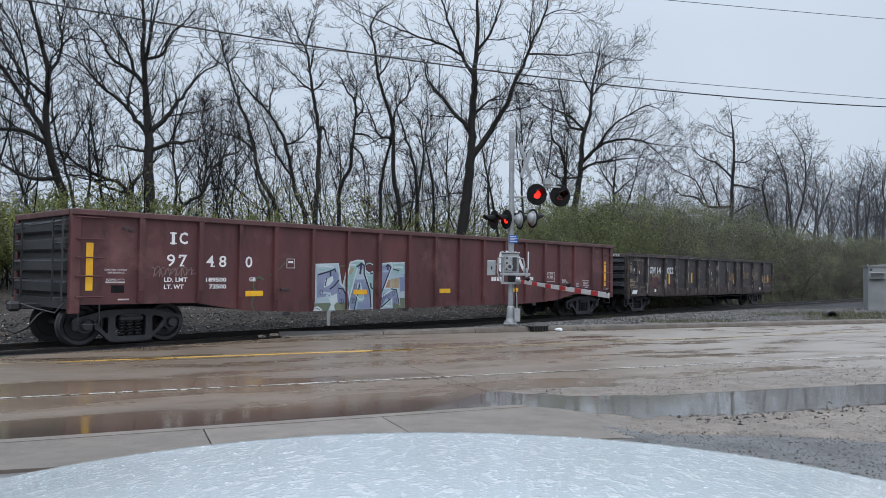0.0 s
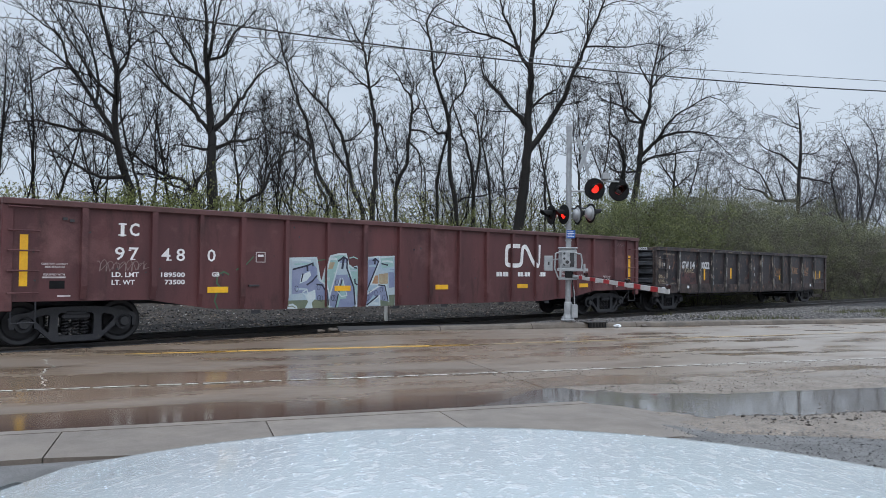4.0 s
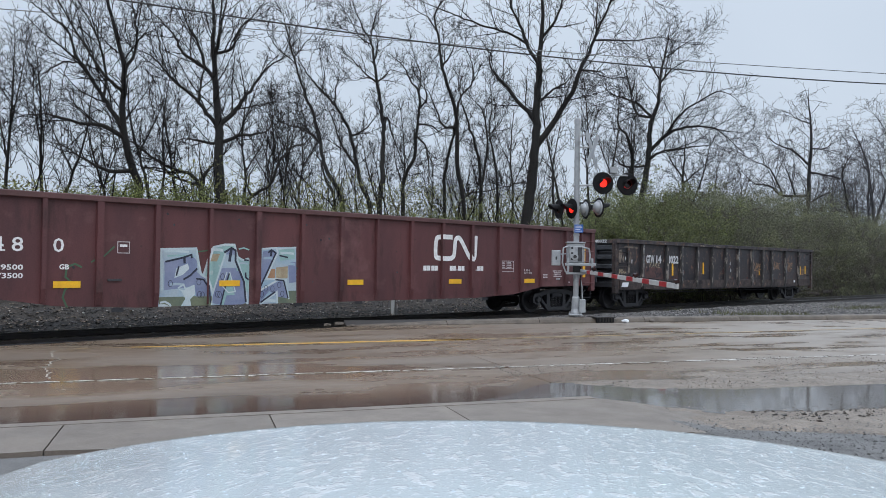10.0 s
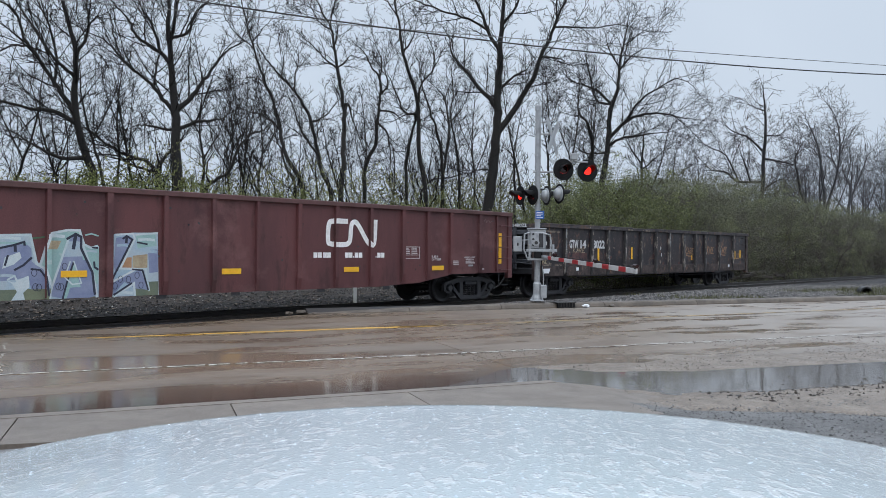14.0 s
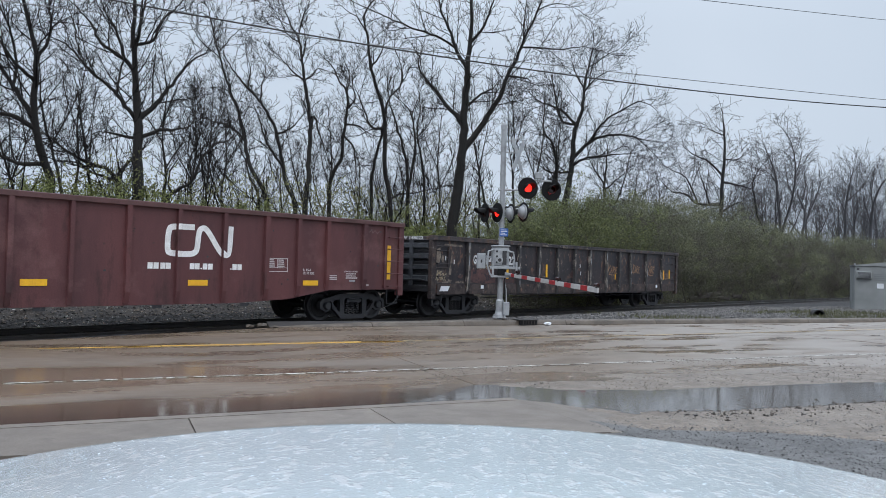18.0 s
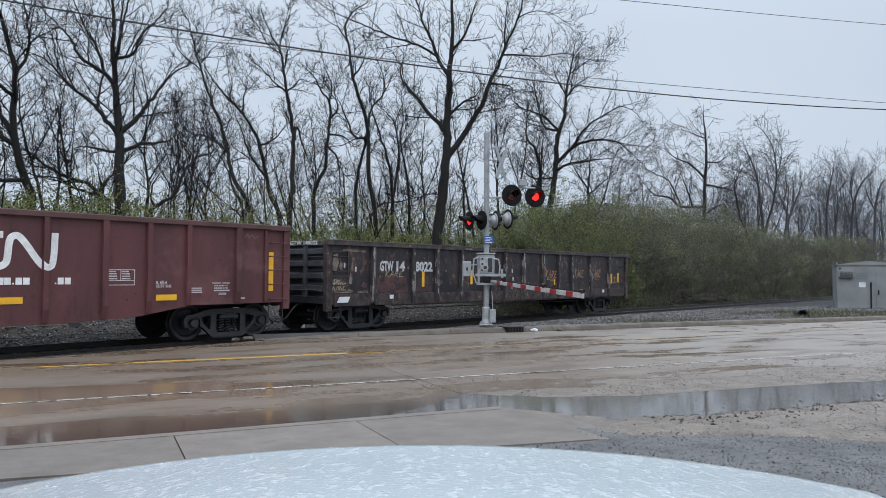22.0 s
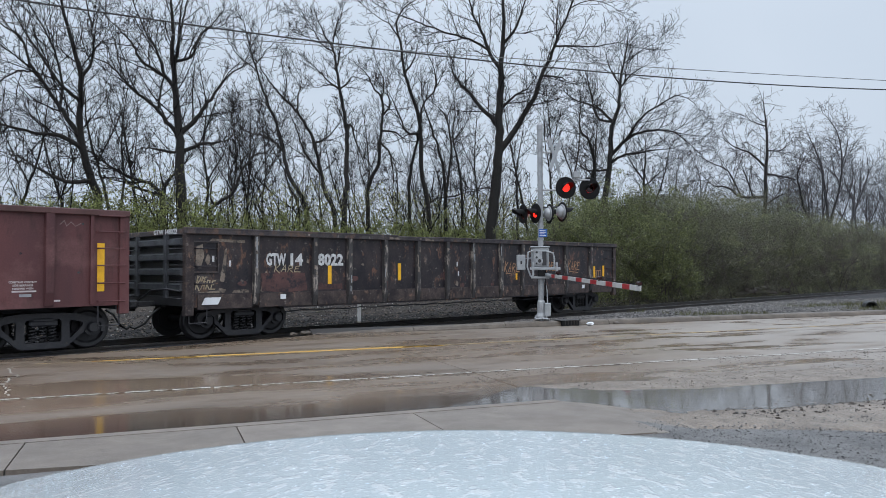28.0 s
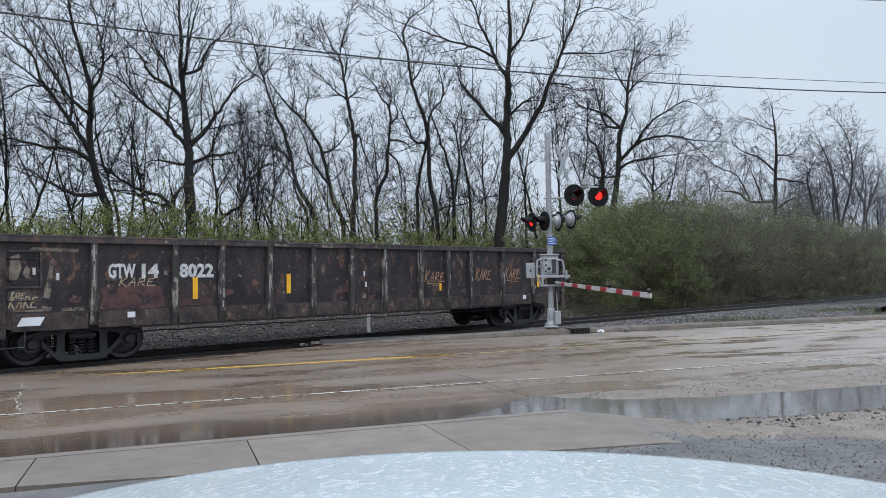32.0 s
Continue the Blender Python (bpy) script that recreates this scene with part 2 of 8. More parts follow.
M_BLACK = mat("weathered_black_gondola_paint", (0.0135, 0.0120, 0.0165), 0.42, other=(0.042, 0.0325, 0.034), scale=2.6, mix=0.45, fine=0.4, bump=0.3, bump_scale=35, spec=0.35,
              spots=(0.150, 0.078, 0.052), spot_scale=5.0, spot_at=0.565, spot_soft=0.09, stretch=(1, 1, 0.5), fade=(0.26, 0.225, 0.20), fade_scale=9, fade_at=0.61)
M_RUSTY = mat("rust_bleeding_black_sill", (0.080, 0.070, 0.071), 0.6, other=(0.040, 0.037, 0.043), scale=2.6, fine=0.35, bump=0.4,
              spots=(0.24, 0.185, 0.15), spot_scale=5.0, spot_at=0.60, spot_soft=0.08, stretch=(1, 1, 0.7), fade=(0.125, 0.082, 0.064), fade_scale=3.4, fade_at=0.52, spec=0.16)
M_RUSTPATCH = mat("rust_red_patch", (0.105, 0.046, 0.042), 0.7, other=(0.050, 0.027, 0.028), scale=3, fine=0.3, spots=(0.013, 0.013, 0.020), spot_scale=5, spot_at=0.50, spot_soft=0.12)
M_RIB = mat("scraped_black_ribs", (0.055, 0.050, 0.050), 0.6, other=(0.024, 0.0225, 0.025), scale=3.5, fine=0.35, bump=0.3, spots=(0.30, 0.26, 0.23), spot_scale=9, spot_at=0.55, spot_soft=0.06, stretch=(1, 1, 0.22))
M_SILL = mat("rust_blotched_sill", (0.078, 0.060, 0.056), 0.65, other=(0.032, 0.027, 0.029), scale=3.2, mix=0.4, fine=0.4, bump=0.5, bump_scale=30, spec=0.2,
             spots=(0.200, 0.125, 0.090), spot_scale=4.0, spot_at=0.565, spot_soft=0.10, stretch=(1, 1, 0.8), fade=(0.30, 0.27, 0.245), fade_scale=7.0, fade_at=0.60)
M_PALEPATCH = mat("peeled_primer_patch", (0.27, 0.22, 0.175), 0.7, other=(0.11, 0.085, 0.07), scale=4, fine=0.3, spots=(0.03, 0.028, 0.028), spot_scale=7, spot_at=0.52)
M_TRUCK = mat("grimy_cast_steel", (0.021, 0.0215, 0.028), 0.55, other=(0.041, 0.040, 0.043), scale=4, fine=0.3, bump=0.4, spots=(0.08, 0.065, 0.052), spot_scale=9)
M_WHEEL = mat("brown_wheel_steel", (0.016, 0.0158, 0.019), 0.5, other=(0.028, 0.026, 0.028), scale=5, fine=0.3, bump=0.3)
M_ENDWALL = mat("sooty_end_wall", (0.024, 0.025, 0.030), 0.48, other=(0.045, 0.044, 0.048), scale=2, fine=0.25, bump=0.2)
# ribs paler than the wall: light on raised faces put into the colour
M_ENDRIB = mat("worn_grey_end_rib", (0.075, 0.080, 0.092), 0.5, other=(0.042, 0.044, 0.050), scale=2.5, fine=0.3, bump=0.2, spots=(0.10, 0.07, 0.055), spot_scale=6)
M_LETTER = mat("chalky_white_lettering", (0.86, 0.86, 0.86), 0.55, other=(0.70, 0.69, 0.68), scale=5, fine=0.15, spots=(0.16, 0.07, 0.065), spot_scale=9, spot_at=0.66)
M_PRINT = mat("faded_small_print", (0.62, 0.57, 0.57), 0.6, other=(0.42, 0.36, 0.36), scale=6, fine=0.2, bump=0)
M_LETTER2 = mat("faded_white_stencil", (0.66, 0.67, 0.68), 0.6, other=(0.35, 0.35, 0.36), scale=6, fine=0.2, spots=(0.04, 0.04, 0.04), spot_scale=10, spot_at=0.6)
M_REFLECT = mat("yellow_reflective_tape", (0.90, 0.50, 0.02), 0.35, other=(0.78, 0.40, 0.02), scale=5, fine=0.08, bump=0.03)
M_GALV = mat("galvanised_steel", (0.36, 0.375, 0.39), 0.45, metal=0.3, other=(0.27, 0.28, 0.295), scale=7, fine=0.1, bump=0.08)
M_ALU = mat("dull_aluminium", (0.36, 0.375, 0.39), 0.45, metal=0.3, other=(0.27, 0.285, 0.30), scale=4, fine=0.08, bump=0.05)
M_BLACKP = mat("black_enamel", (0.008, 0.008, 0.009), 0.6, spec=0.2, scale=4, fine=0.1, bump=0.05)
M_GREYBOX = mat("grey_painted_cabinet", (0.235, 0.245, 0.245), 0.6, other=(0.185, 0.195, 0.195), scale=1.2, fine=0.08, bump=0.1)
M_REFLRED = mat("red_reflective_sheet", (0.30, 0.026, 0.03), 0.45, other=(0.23, 0.022, 0.026), scale=6, fine=0.08, bump=0.03)
M_REFLWHITE = mat("white_reflective_sheet", (0.42, 0.42, 0.42), 0.45, other=(0.33, 0.33, 0.33), scale=6, fine=0.08, bump=0.03)
M_BLUE = mat("blue_sign_face", (0.03, 0.12, 0.42), 0.4, scale=6, fine=0.05, bump=0)
M_SIGNWHITE = mat("white_sign_print", (0.75, 0.77, 0.8), 0.5, fine=0.05, bump=0)
M_BARK = mat("wet_bark", (0.0085, 0.0075, 0.0074), 0.85, other=(0.017, 0.0145, 0.0135), scale=5, fine=0.3, fine_scale=24, bump=0.8, bump_scale=16, bump_dist=0.03, stretch=(1, 1, 0.3))
M_TWIG = mat("dark_twigs", (0.0085, 0.0073, 0.0074), 0.9, other=(0.006, 0.0053, 0.0053), scale=1, fine=0.2, bump=0, spec=0.2)
# paler than M_TWIG: a first step of haze put into the colour
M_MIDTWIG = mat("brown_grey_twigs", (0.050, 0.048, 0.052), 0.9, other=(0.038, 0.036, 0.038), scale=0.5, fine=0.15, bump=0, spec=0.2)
M_BRUSH = mat("reddish_brown_brush", (0.094, 0.078, 0.076), 0.9, other=(0.060, 0.051, 0.050), scale=0.4, fine=0.2, bump=0, spec=0.2)
# far twigs paled towards the sky: haze is put into the colour
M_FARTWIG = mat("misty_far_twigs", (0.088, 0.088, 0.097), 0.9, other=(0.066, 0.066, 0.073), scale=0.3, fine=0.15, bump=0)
M_LEAF = mat("fresh_spring_leaves", (0.245, 0.275, 0.082), 0.55, fade=(0.085, 0.080, 0.044), fade_scale=1.1, fade_at=0.54, other=(0.088, 0.096, 0.038), scale=2.5, fine=0.2, fine_scale=9, bump=0, per_piece=0.15, island=0.55, through=0.4)
M_LEAF5 = mat("mixed_spring_leaves", (0.225, 0.250, 0.100), 0.55, fade=(0.090, 0.092, 0.055), fade_scale=1.5, fade_at=0.50, other=(0.075, 0.085, 0.034), scale=2.2, fine=0.2, fine_scale=9, bump=0, per_piece=0.15, island=0.5, through=0.4)
M_LEAF2 = mat("olive_spring_leaves", (0.215, 0.226, 0.120), 0.6, fade=(0.105, 0.100, 0.074), fade_scale=0.9, fade_at=0.46, other=(0.080, 0.075, 0.060), scale=0.6, fine=0.15, fine_scale=9, bump=0, per_piece=0.15, island=0.3, through=0.4)
M_LEAF4 = mat("shaded_hedge_leaves", (0.205, 0.222, 0.072), 0.7, other=(0.105, 0.096, 0.054), scale=0.9, fine=0.2, fine_scale=9, bump=0, island=0.7, through=0.4)
M_LEAF3 = mat("brown_bramble", (0.172, 0.152, 0.124), 0.7, fade=(0.112, 0.096, 0.084), fade_scale=0.9, fade_at=0.46, other=(0.074, 0.080, 0.062), scale=0.8, fine=0.15, fine_scale=9, bump=0, island=0.3, through=0.4)
# the thicket's grey carries the haze of distance in its colour
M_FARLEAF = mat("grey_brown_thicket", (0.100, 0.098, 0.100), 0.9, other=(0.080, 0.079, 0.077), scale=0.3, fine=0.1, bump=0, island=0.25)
M_STAKE = mat("white_plastic_stake", (0.93, 0.93, 0.92), 0.5, other=(0.88, 0.88, 0.87), fine=0.03)
M_RUBBER = mat("black_rubber", (0.02, 0.02, 0.02), 0.55, fine=0.2)
M_WIRE = mat("black_cable", (0.015, 0.015, 0.016), 0.6, bump=0)
M_GREYWIRE = mat("weathered_bare_wire", (0.16, 0.17, 0.18), 0.5, bump=0)
M_LENS = mat("dark_red_lens", (0.022, 0.003, 0.003), 0.15, fine=0.05, bump=0.1, bump_scale=30)
M_LENSLIT = glow("lit_red_lens", (1.0, 0.02, 0.012), 2.2)

GRAF = {
    "pale_mint": mat("pale_mint_spray_paint", (0.30, 0.46, 0.44), 0.55, other=(0.24, 0.38, 0.38), scale=2.5, fine=0.12, spots=(0.45, 0.52, 0.52), spot_scale=4, spot_at=0.6),
    "lilac": mat("lilac_spray_paint", (0.235, 0.265, 0.385), 0.55, other=(0.165, 0.20, 0.33), scale=2.5, fine=0.12),
    "sky": mat("sky_blue_spray_paint", (0.30, 0.42, 0.52), 0.55, other=(0.38, 0.45, 0.50), scale=3, fine=0.12),
    "navy": mat("dark_navy_spray_paint", (0.02, 0.025, 0.05), 0.55, fine=0.1),
    "white": mat("white_spray_paint", (0.55, 0.60, 0.62), 0.55, other=(0.42, 0.52, 0.55), scale=3, fine=0.12),
    "olive": mat("olive_spray_paint", (0.17, 0.19, 0.12), 0.6, other=(0.12, 0.15, 0.11), scale=3, fine=0.15),
    "green": mat("dark_green_spray_paint", (0.06, 0.13, 0.07), 0.6, fine=0.15),
    "peach": mat("peach_spray_paint", (0.42, 0.24, 0.13), 0.6, other=(0.3, 0.16, 0.09), scale=6, fine=0.15),
    "cream": mat("cream_spray_paint", (0.42, 0.36, 0.24), 0.6, other=(0.3, 0.22, 0.14), scale=6, fine=0.2),
}


def hood_paint():
    m = bpy.data.materials.new("rain_beaded_white_paint")
    m.use_nodes = True
    n, l = m.node_tree.nodes, m.node_tree.links
    b = n["Principled BSDF"]
    b.inputs["Base Color"].default_value = (0.60, 0.675, 0.695, 1)
    b.inputs["Roughness"].default_value = 0.32
    b.inputs["Coat Weight"].default_value, b.inputs["Coat Roughness"].default_value = 1.0, 0.06
    co = n.new("ShaderNodeTexCoord")
    mp = n.new("ShaderNodeMapping")
    mp.inputs["Scale"].default_value = (1.0, 0.42, 1)
    l.new(co.outputs["Object"], mp.inputs["Vector"])
    prev, col = None, None
    # standing sheets of water with rounded rims, and beads between them
    for s, lo, hi, dist, wet in ((46, 0.56, 0.61, 0.0014, 0.65), (130, 0.57, 0.62, 0.0010, 0.55), (280, 0.52, 0.66, 0.0004, 0.0)):
        t = n.new("ShaderNodeTexNoise")
        t.inputs["Scale"].default_value, t.inputs["Detail"].default_value, t.inputs["Roughness"].default_value = s, 3, 0.55
        l.new(mp.outputs["Vector"], t.inputs["Vector"])
        r = n.new("ShaderNodeValToRGB")
        r.color_ramp.elements[0].position, r.color_ramp.elements[1].position = lo, hi
        l.new(t.outputs["Fac"], r.inputs["Fac"])
        bp = n.new("ShaderNodeBump")
        bp.inputs["Strength"].default_value, bp.inputs["Distance"].default_value = 0.4, dist
        l.new(r.outputs["Color"], bp.inputs["Height"])
        if prev:
            l.new(prev.outputs["Normal"], bp.inputs["Normal"])
        prev = bp
        # water patches are whitened: sky glint is put into the base colour
        if wet:
            x = n.new("ShaderNodeMix")
            x.data_type = "RGBA"
            k = n.new("ShaderNodeMath")
            k.operation = "MULTIPLY"
            k.inputs[1].default_value = wet
            l.new(r.outputs["Color"], k.inputs[0])
            l.new(k.outputs["Value"], x.inputs["Factor"])
            if col:
                l.new(col, x.inputs["A"])
            else:
                x.inputs["A"].default_value = (0.61, 0.685, 0.71, 1)
            x.inputs["B"].default_value = (0.88, 0.90, 0.90, 1)
            col = x.outputs["Result"]
    l.new(col, b.inputs["Base Color"])
    l.new(prev.outputs["Normal"], b.inputs["Normal"])
    l.new(prev.outputs["Normal"], b.inputs["Coat Normal"])
    return m


def water(name, rough, base):
    m = bpy.data.materials.new(name)
    m.use_nodes = True
    n, l = m.node_tree.nodes, m.node_tree.links
    b = n["Principled BSDF"]
    b.inputs["Base Color"].default_value = (*base, 1)
    b.inputs["Roughness"].default_value = rough
    b.inputs["IOR"].default_value = 1.33
    b.inputs["Specular IOR Level"].default_value = 0.6
    co = n.new("ShaderNodeTexCoord")
    t = n.new("ShaderNodeTexNoise")
    t.inputs["Scale"].default_value, t.inputs["Detail"].default_value = 9, 3
    l.new(co.outputs["Object"], t.inputs["Vector"])
    bp = n.new("ShaderNodeBump")
    bp.inputs["Strength"].default_value, bp.inputs["Distance"].default_value = 0.12, 0.006
    l.new(t.outputs["Fac"], bp.inputs["Height"])
    l.new(bp.outputs["Normal"], b.inputs["Normal"])
    return m


def gutter_stain(m, near, far_):
    """Silt and standing wet along the gutter: darker and smoother towards it, with an uneven border."""
    n, l = m.node_tree.nodes, m.node_tree.links
    b = n["Principled BSDF"]
    co, mp = n.new("ShaderNodeTexCoord"), n.new("ShaderNodeMapping")
    mp.inputs["Rotation"].default_value = (0, 0, radians(-ROAD))
    l.new(co.outputs["Object"], mp.inputs["Vector"])
    sep, no = n.new("ShaderNodeSeparateXYZ"), n.new("ShaderNodeTexNoise")
    no.inputs["Scale"].default_value, no.inputs["Detail"].default_value = 0.9, 5
    l.new(mp.outputs["Vector"], sep.inputs["Vector"])
    l.new(mp.outputs["Vector"], no.inputs["Vector"])
    add = n.new("ShaderNodeMath")
    add.operation = "MULTIPLY_ADD"
    add.inputs[1].default_value = -1.1
    l.new(no.outputs["Fac"], add.inputs[0])
    l.new(sep.outputs["Y"], add.inputs[2])
    rng_ = n.new("ShaderNodeMapRange")
    rng_.interpolation_type = "SMOOTHSTEP"
    rng_.inputs["From Min"].default_value, rng_.inputs["From Max"].default_value = near - 0.55, far_ - 0.55
    rng_.inputs["To Min"].default_value, rng_.inputs["To Max"].default_value = 0.85, 0.0
    l.new(add.outputs["Value"], rng_.inputs["Value"])
    for key, v in (("Base Color", (0.046, 0.035, 0.028, 1)), ("Roughness", (0.09, 0.09, 0.09, 1))):
        x = n.new("ShaderNodeMix")
        x.data_type = "RGBA"
        l.new(rng_.outputs["Result"], x.inputs["Factor"])
        l.new(b.inputs[key].links[0].from_socket, x.inputs["A"])
        x.inputs["B"].default_value = v
        l.new(x.outputs["Result"], b.inputs[key])


def silt_film(m, e0, e1):
    """Fine silt carried down the road: a rougher, paler wet skin in streaks that thickens along it."""
    n, l = m.node_tree.nodes, m.node_tree.links
    b = n["Principled BSDF"]
    co, mp, st = n.new("ShaderNodeTexCoord"), n.new("ShaderNodeMapping"), n.new("ShaderNodeMapping")
    mp.inputs["Rotation"].default_value = (0, 0, radians(-ROAD))
    st.inputs["Scale"].default_value = (0.35, 1.0, 1.0)
    l.new(co.outputs["Object"], mp.inputs["Vector"])
    l.new(mp.outputs["Vector"], st.inputs["Vector"])
    sep, no, grow, streak, both = (n.new("ShaderNode" + k) for k in ("SeparateXYZ", "TexNoise", "MapRange", "MapRange", "Math"))
    no.inputs["Scale"].default_value, no.inputs["Detail"].default_value, no.inputs["Roughness"].default_value = 1.5, 6, 0.62
    l.new(mp.outputs["Vector"], sep.inputs["Vector"])
    l.new(st.outputs["Vector"], no.inputs["Vector"])
    grow.interpolation_type = streak.interpolation_type = "SMOOTHSTEP"
    grow.inputs["From Min"].default_value, grow.inputs["From Max"].default_value = e0, e1
    l.new(sep.outputs["X"], grow.inputs["Value"])
    streak.inputs["From Min"].default_value, streak.inputs["From Max"].default_value = 0.40, 0.54
    l.new(no.outputs["Fac"], streak.inputs["Value"])
    both.operation = "MULTIPLY"
    l.new(grow.outputs["Result"], both.inputs[0])
    l.new(streak.outputs["Result"], both.inputs[1])
    for key, v in (("Base Color", (0.225, 0.190, 0.160, 1)), ("Roughness", (0.46, 0.46, 0.46, 1))):
        x = n.new("ShaderNodeMix")
        x.data_type = "RGBA"
        l.new(both.outputs["Value"], x.inputs["Factor"])
        l.new(b.inputs[key].links[0].from_socket, x.inputs["A"])
        x.inputs["B"].default_value = v
        l.new(x.outputs["Result"], b.inputs[key])


M_HOOD = hood_paint()
M_WATER = water("muddy_rain_water", 0.05, (0.125, 0.115, 0.108))
silt_film(M_ROAD, 3.5, 13.0)
gutter_stain(M_ROAD, 7.35, 8.75)


# ---- building blocks ----
def part(name, bm, material, parent=None, label="", m=None, smooth=False):
    me = bpy.data.meshes.new(name)
    bm.normal_update()
    bm.to_mesh(me)
    bm.free()
    me.materials.append(material)
    if smooth:
        me.polygons.foreach_set("use_smooth", [True] * len(me.polygons))
    ob = new(name, me)
    if parent:
        ob.parent = parent
    if m is not None:
        ob.matrix_basis = m
    if label:
        ob["label"] = label
    return ob


def again(ob, m, parent=None):
    """Another object on the same mesh."""
    o = new(ob.name.split(".")[0], ob.data)
    o.parent = parent or ob.parent
    o.matrix_basis = m
    if "label" in ob:
        o["label"] = ob["label"]
    return o


def thing(name, m=None):
    e = new(name)
    e.empty_display_size = 0.2
    if m is not None:
        e.matrix_basis = m
    return e


def box(x0, x1, y0, y1, z0, z1, bevel=0.0, bm=None):
    bm = bm or bmesh.new()
    r = bmesh.ops.create_cube(bm, size=1)
    vs = r["verts"]
    for v in vs:
        v.co = Vector((x0 + (v.co.x + 0.5) * (x1 - x0), y0 + (v.co.y + 0.5) * (y1 - y0), z0 + (v.co.z + 0.5) * (z1 - z0)))
    if bevel:
        es = list({e for v in vs for e in v.link_edges})
        bmesh.ops.bevel(bm, geom=es, offset=bevel, segments=1, affect="EDGES")
    return bm


def cyl(p, q, r, r2=None, n=12, bm=None, caps=True):
    bm = bm or bmesh.new()
    p, q = Vector(p), Vector(q)
    d = q - p
    g = bmesh.ops.create_cone(bm, cap_ends=caps, segments=n, radius1=r, radius2=r if r2 is None else r2, depth=d.length)
    t = Matrix.Translation((p + q) / 2) @ d.to_track_quat("Z", "Y").to_matrix().to_4x4()
    bmesh.ops.transform(bm, matrix=t, verts=g["verts"])
    return bm


def prism(outline, y0, y1, bm=None):
    """An outline in (x, z), extruded along y."""
    bm = bm or bmesh.new()
    a = [bm.verts.new((x, y0, z)) for x, z in outline]
    c = [bm.verts.new((x, y1, z)) for x, z in outline]
    k = len(outline)
    bm.faces.new(a)
    bm.faces.new(list(reversed(c)))
    for i in range(k):
        j = (i + 1) % k
        bm.faces.new((a[j], a[i], c[i], c[j]))
    bmesh.ops.recalc_face_normals(bm, faces=bm.faces[:])
    return bm


def slab(outline, z0, z1, bm=None):
    """An outline in (x, y), between two heights."""
    bm = bm or bmesh.new()
    a = [bm.verts.new((x, y, z0)) for x, y in outline]
    c = [bm.verts.new((x, y, z1)) for x, y in outline]
    k = len(outline)
    bm.faces.new(list(reversed(a)))
    bm.faces.new(c)
    for i in range(k):
        j = (i + 1) % k
        bm.faces.new((a[i], a[j], c[j], c[i]))
    bmesh.ops.recalc_face_normals(bm, faces=bm.faces[:])
    return bm


def tube(points, r, n=6, bm=None, r_end=None):
    """A round bar along a line of points."""
    bm = bm or bmesh.new()
    pts = [Vector(p) for p in points]
    rings = []
    for i, p in enumerate(pts):
        d = (pts[min(i + 1, len(pts) - 1)] - pts[max(i - 1, 0)]).normalized()
        u = d.orthogonal().normalized() if not rings else (rings[-1][1] - d * rings[-1][1].dot(d)).normalized()
        w = d.cross(u)
        rr = r if r_end is None else r + (r_end - r) * i / (len(pts) - 1)
        rings.append(([bm.verts.new(p + rr * (u * math.cos(a) + w * math.sin(a))) for a in [2 * math.pi * k / n for k in range(n)]], u))
    for (a, _), (b, _) in zip(rings, rings[1:]):
        for k in range(n):
            bm.faces.new((a[k], a[(k + 1) % n], b[(k + 1) % n], b[k]))
    bm.faces.new(list(reversed(rings[0][0])))
    bm.faces.new(rings[-1][0])
    return bm


def lathe(profile, axis_y0=0.0, n=28, bm=None):
    """A profile in (radius, y) turned about the y axis."""
    bm = bm or bmesh.new()
    rings = []
    for r, y in profile:
        if r < 1e-6:
            rings.append([bm.verts.new((0, y, 0))])
        else:
            rings.append([bm.verts.new((r * math.cos(2 * math.pi * k / n), y, r * math.sin(2 * math.pi * k / n))) for k in range(n)])
    for a, b in zip(rings, rings[1:]):
        for k in range(n):
            j = (k + 1) % n
            f = [a[k % len(a)], a[j % len(a)], b[j % len(b)], b[k % len(b)]]
            f = list(dict.fromkeys(f))
            if len(f) > 2:
                bm.faces.new(f)
    bmesh.ops.recalc_face_normals(bm, faces=bm.faces[:])
    return bm


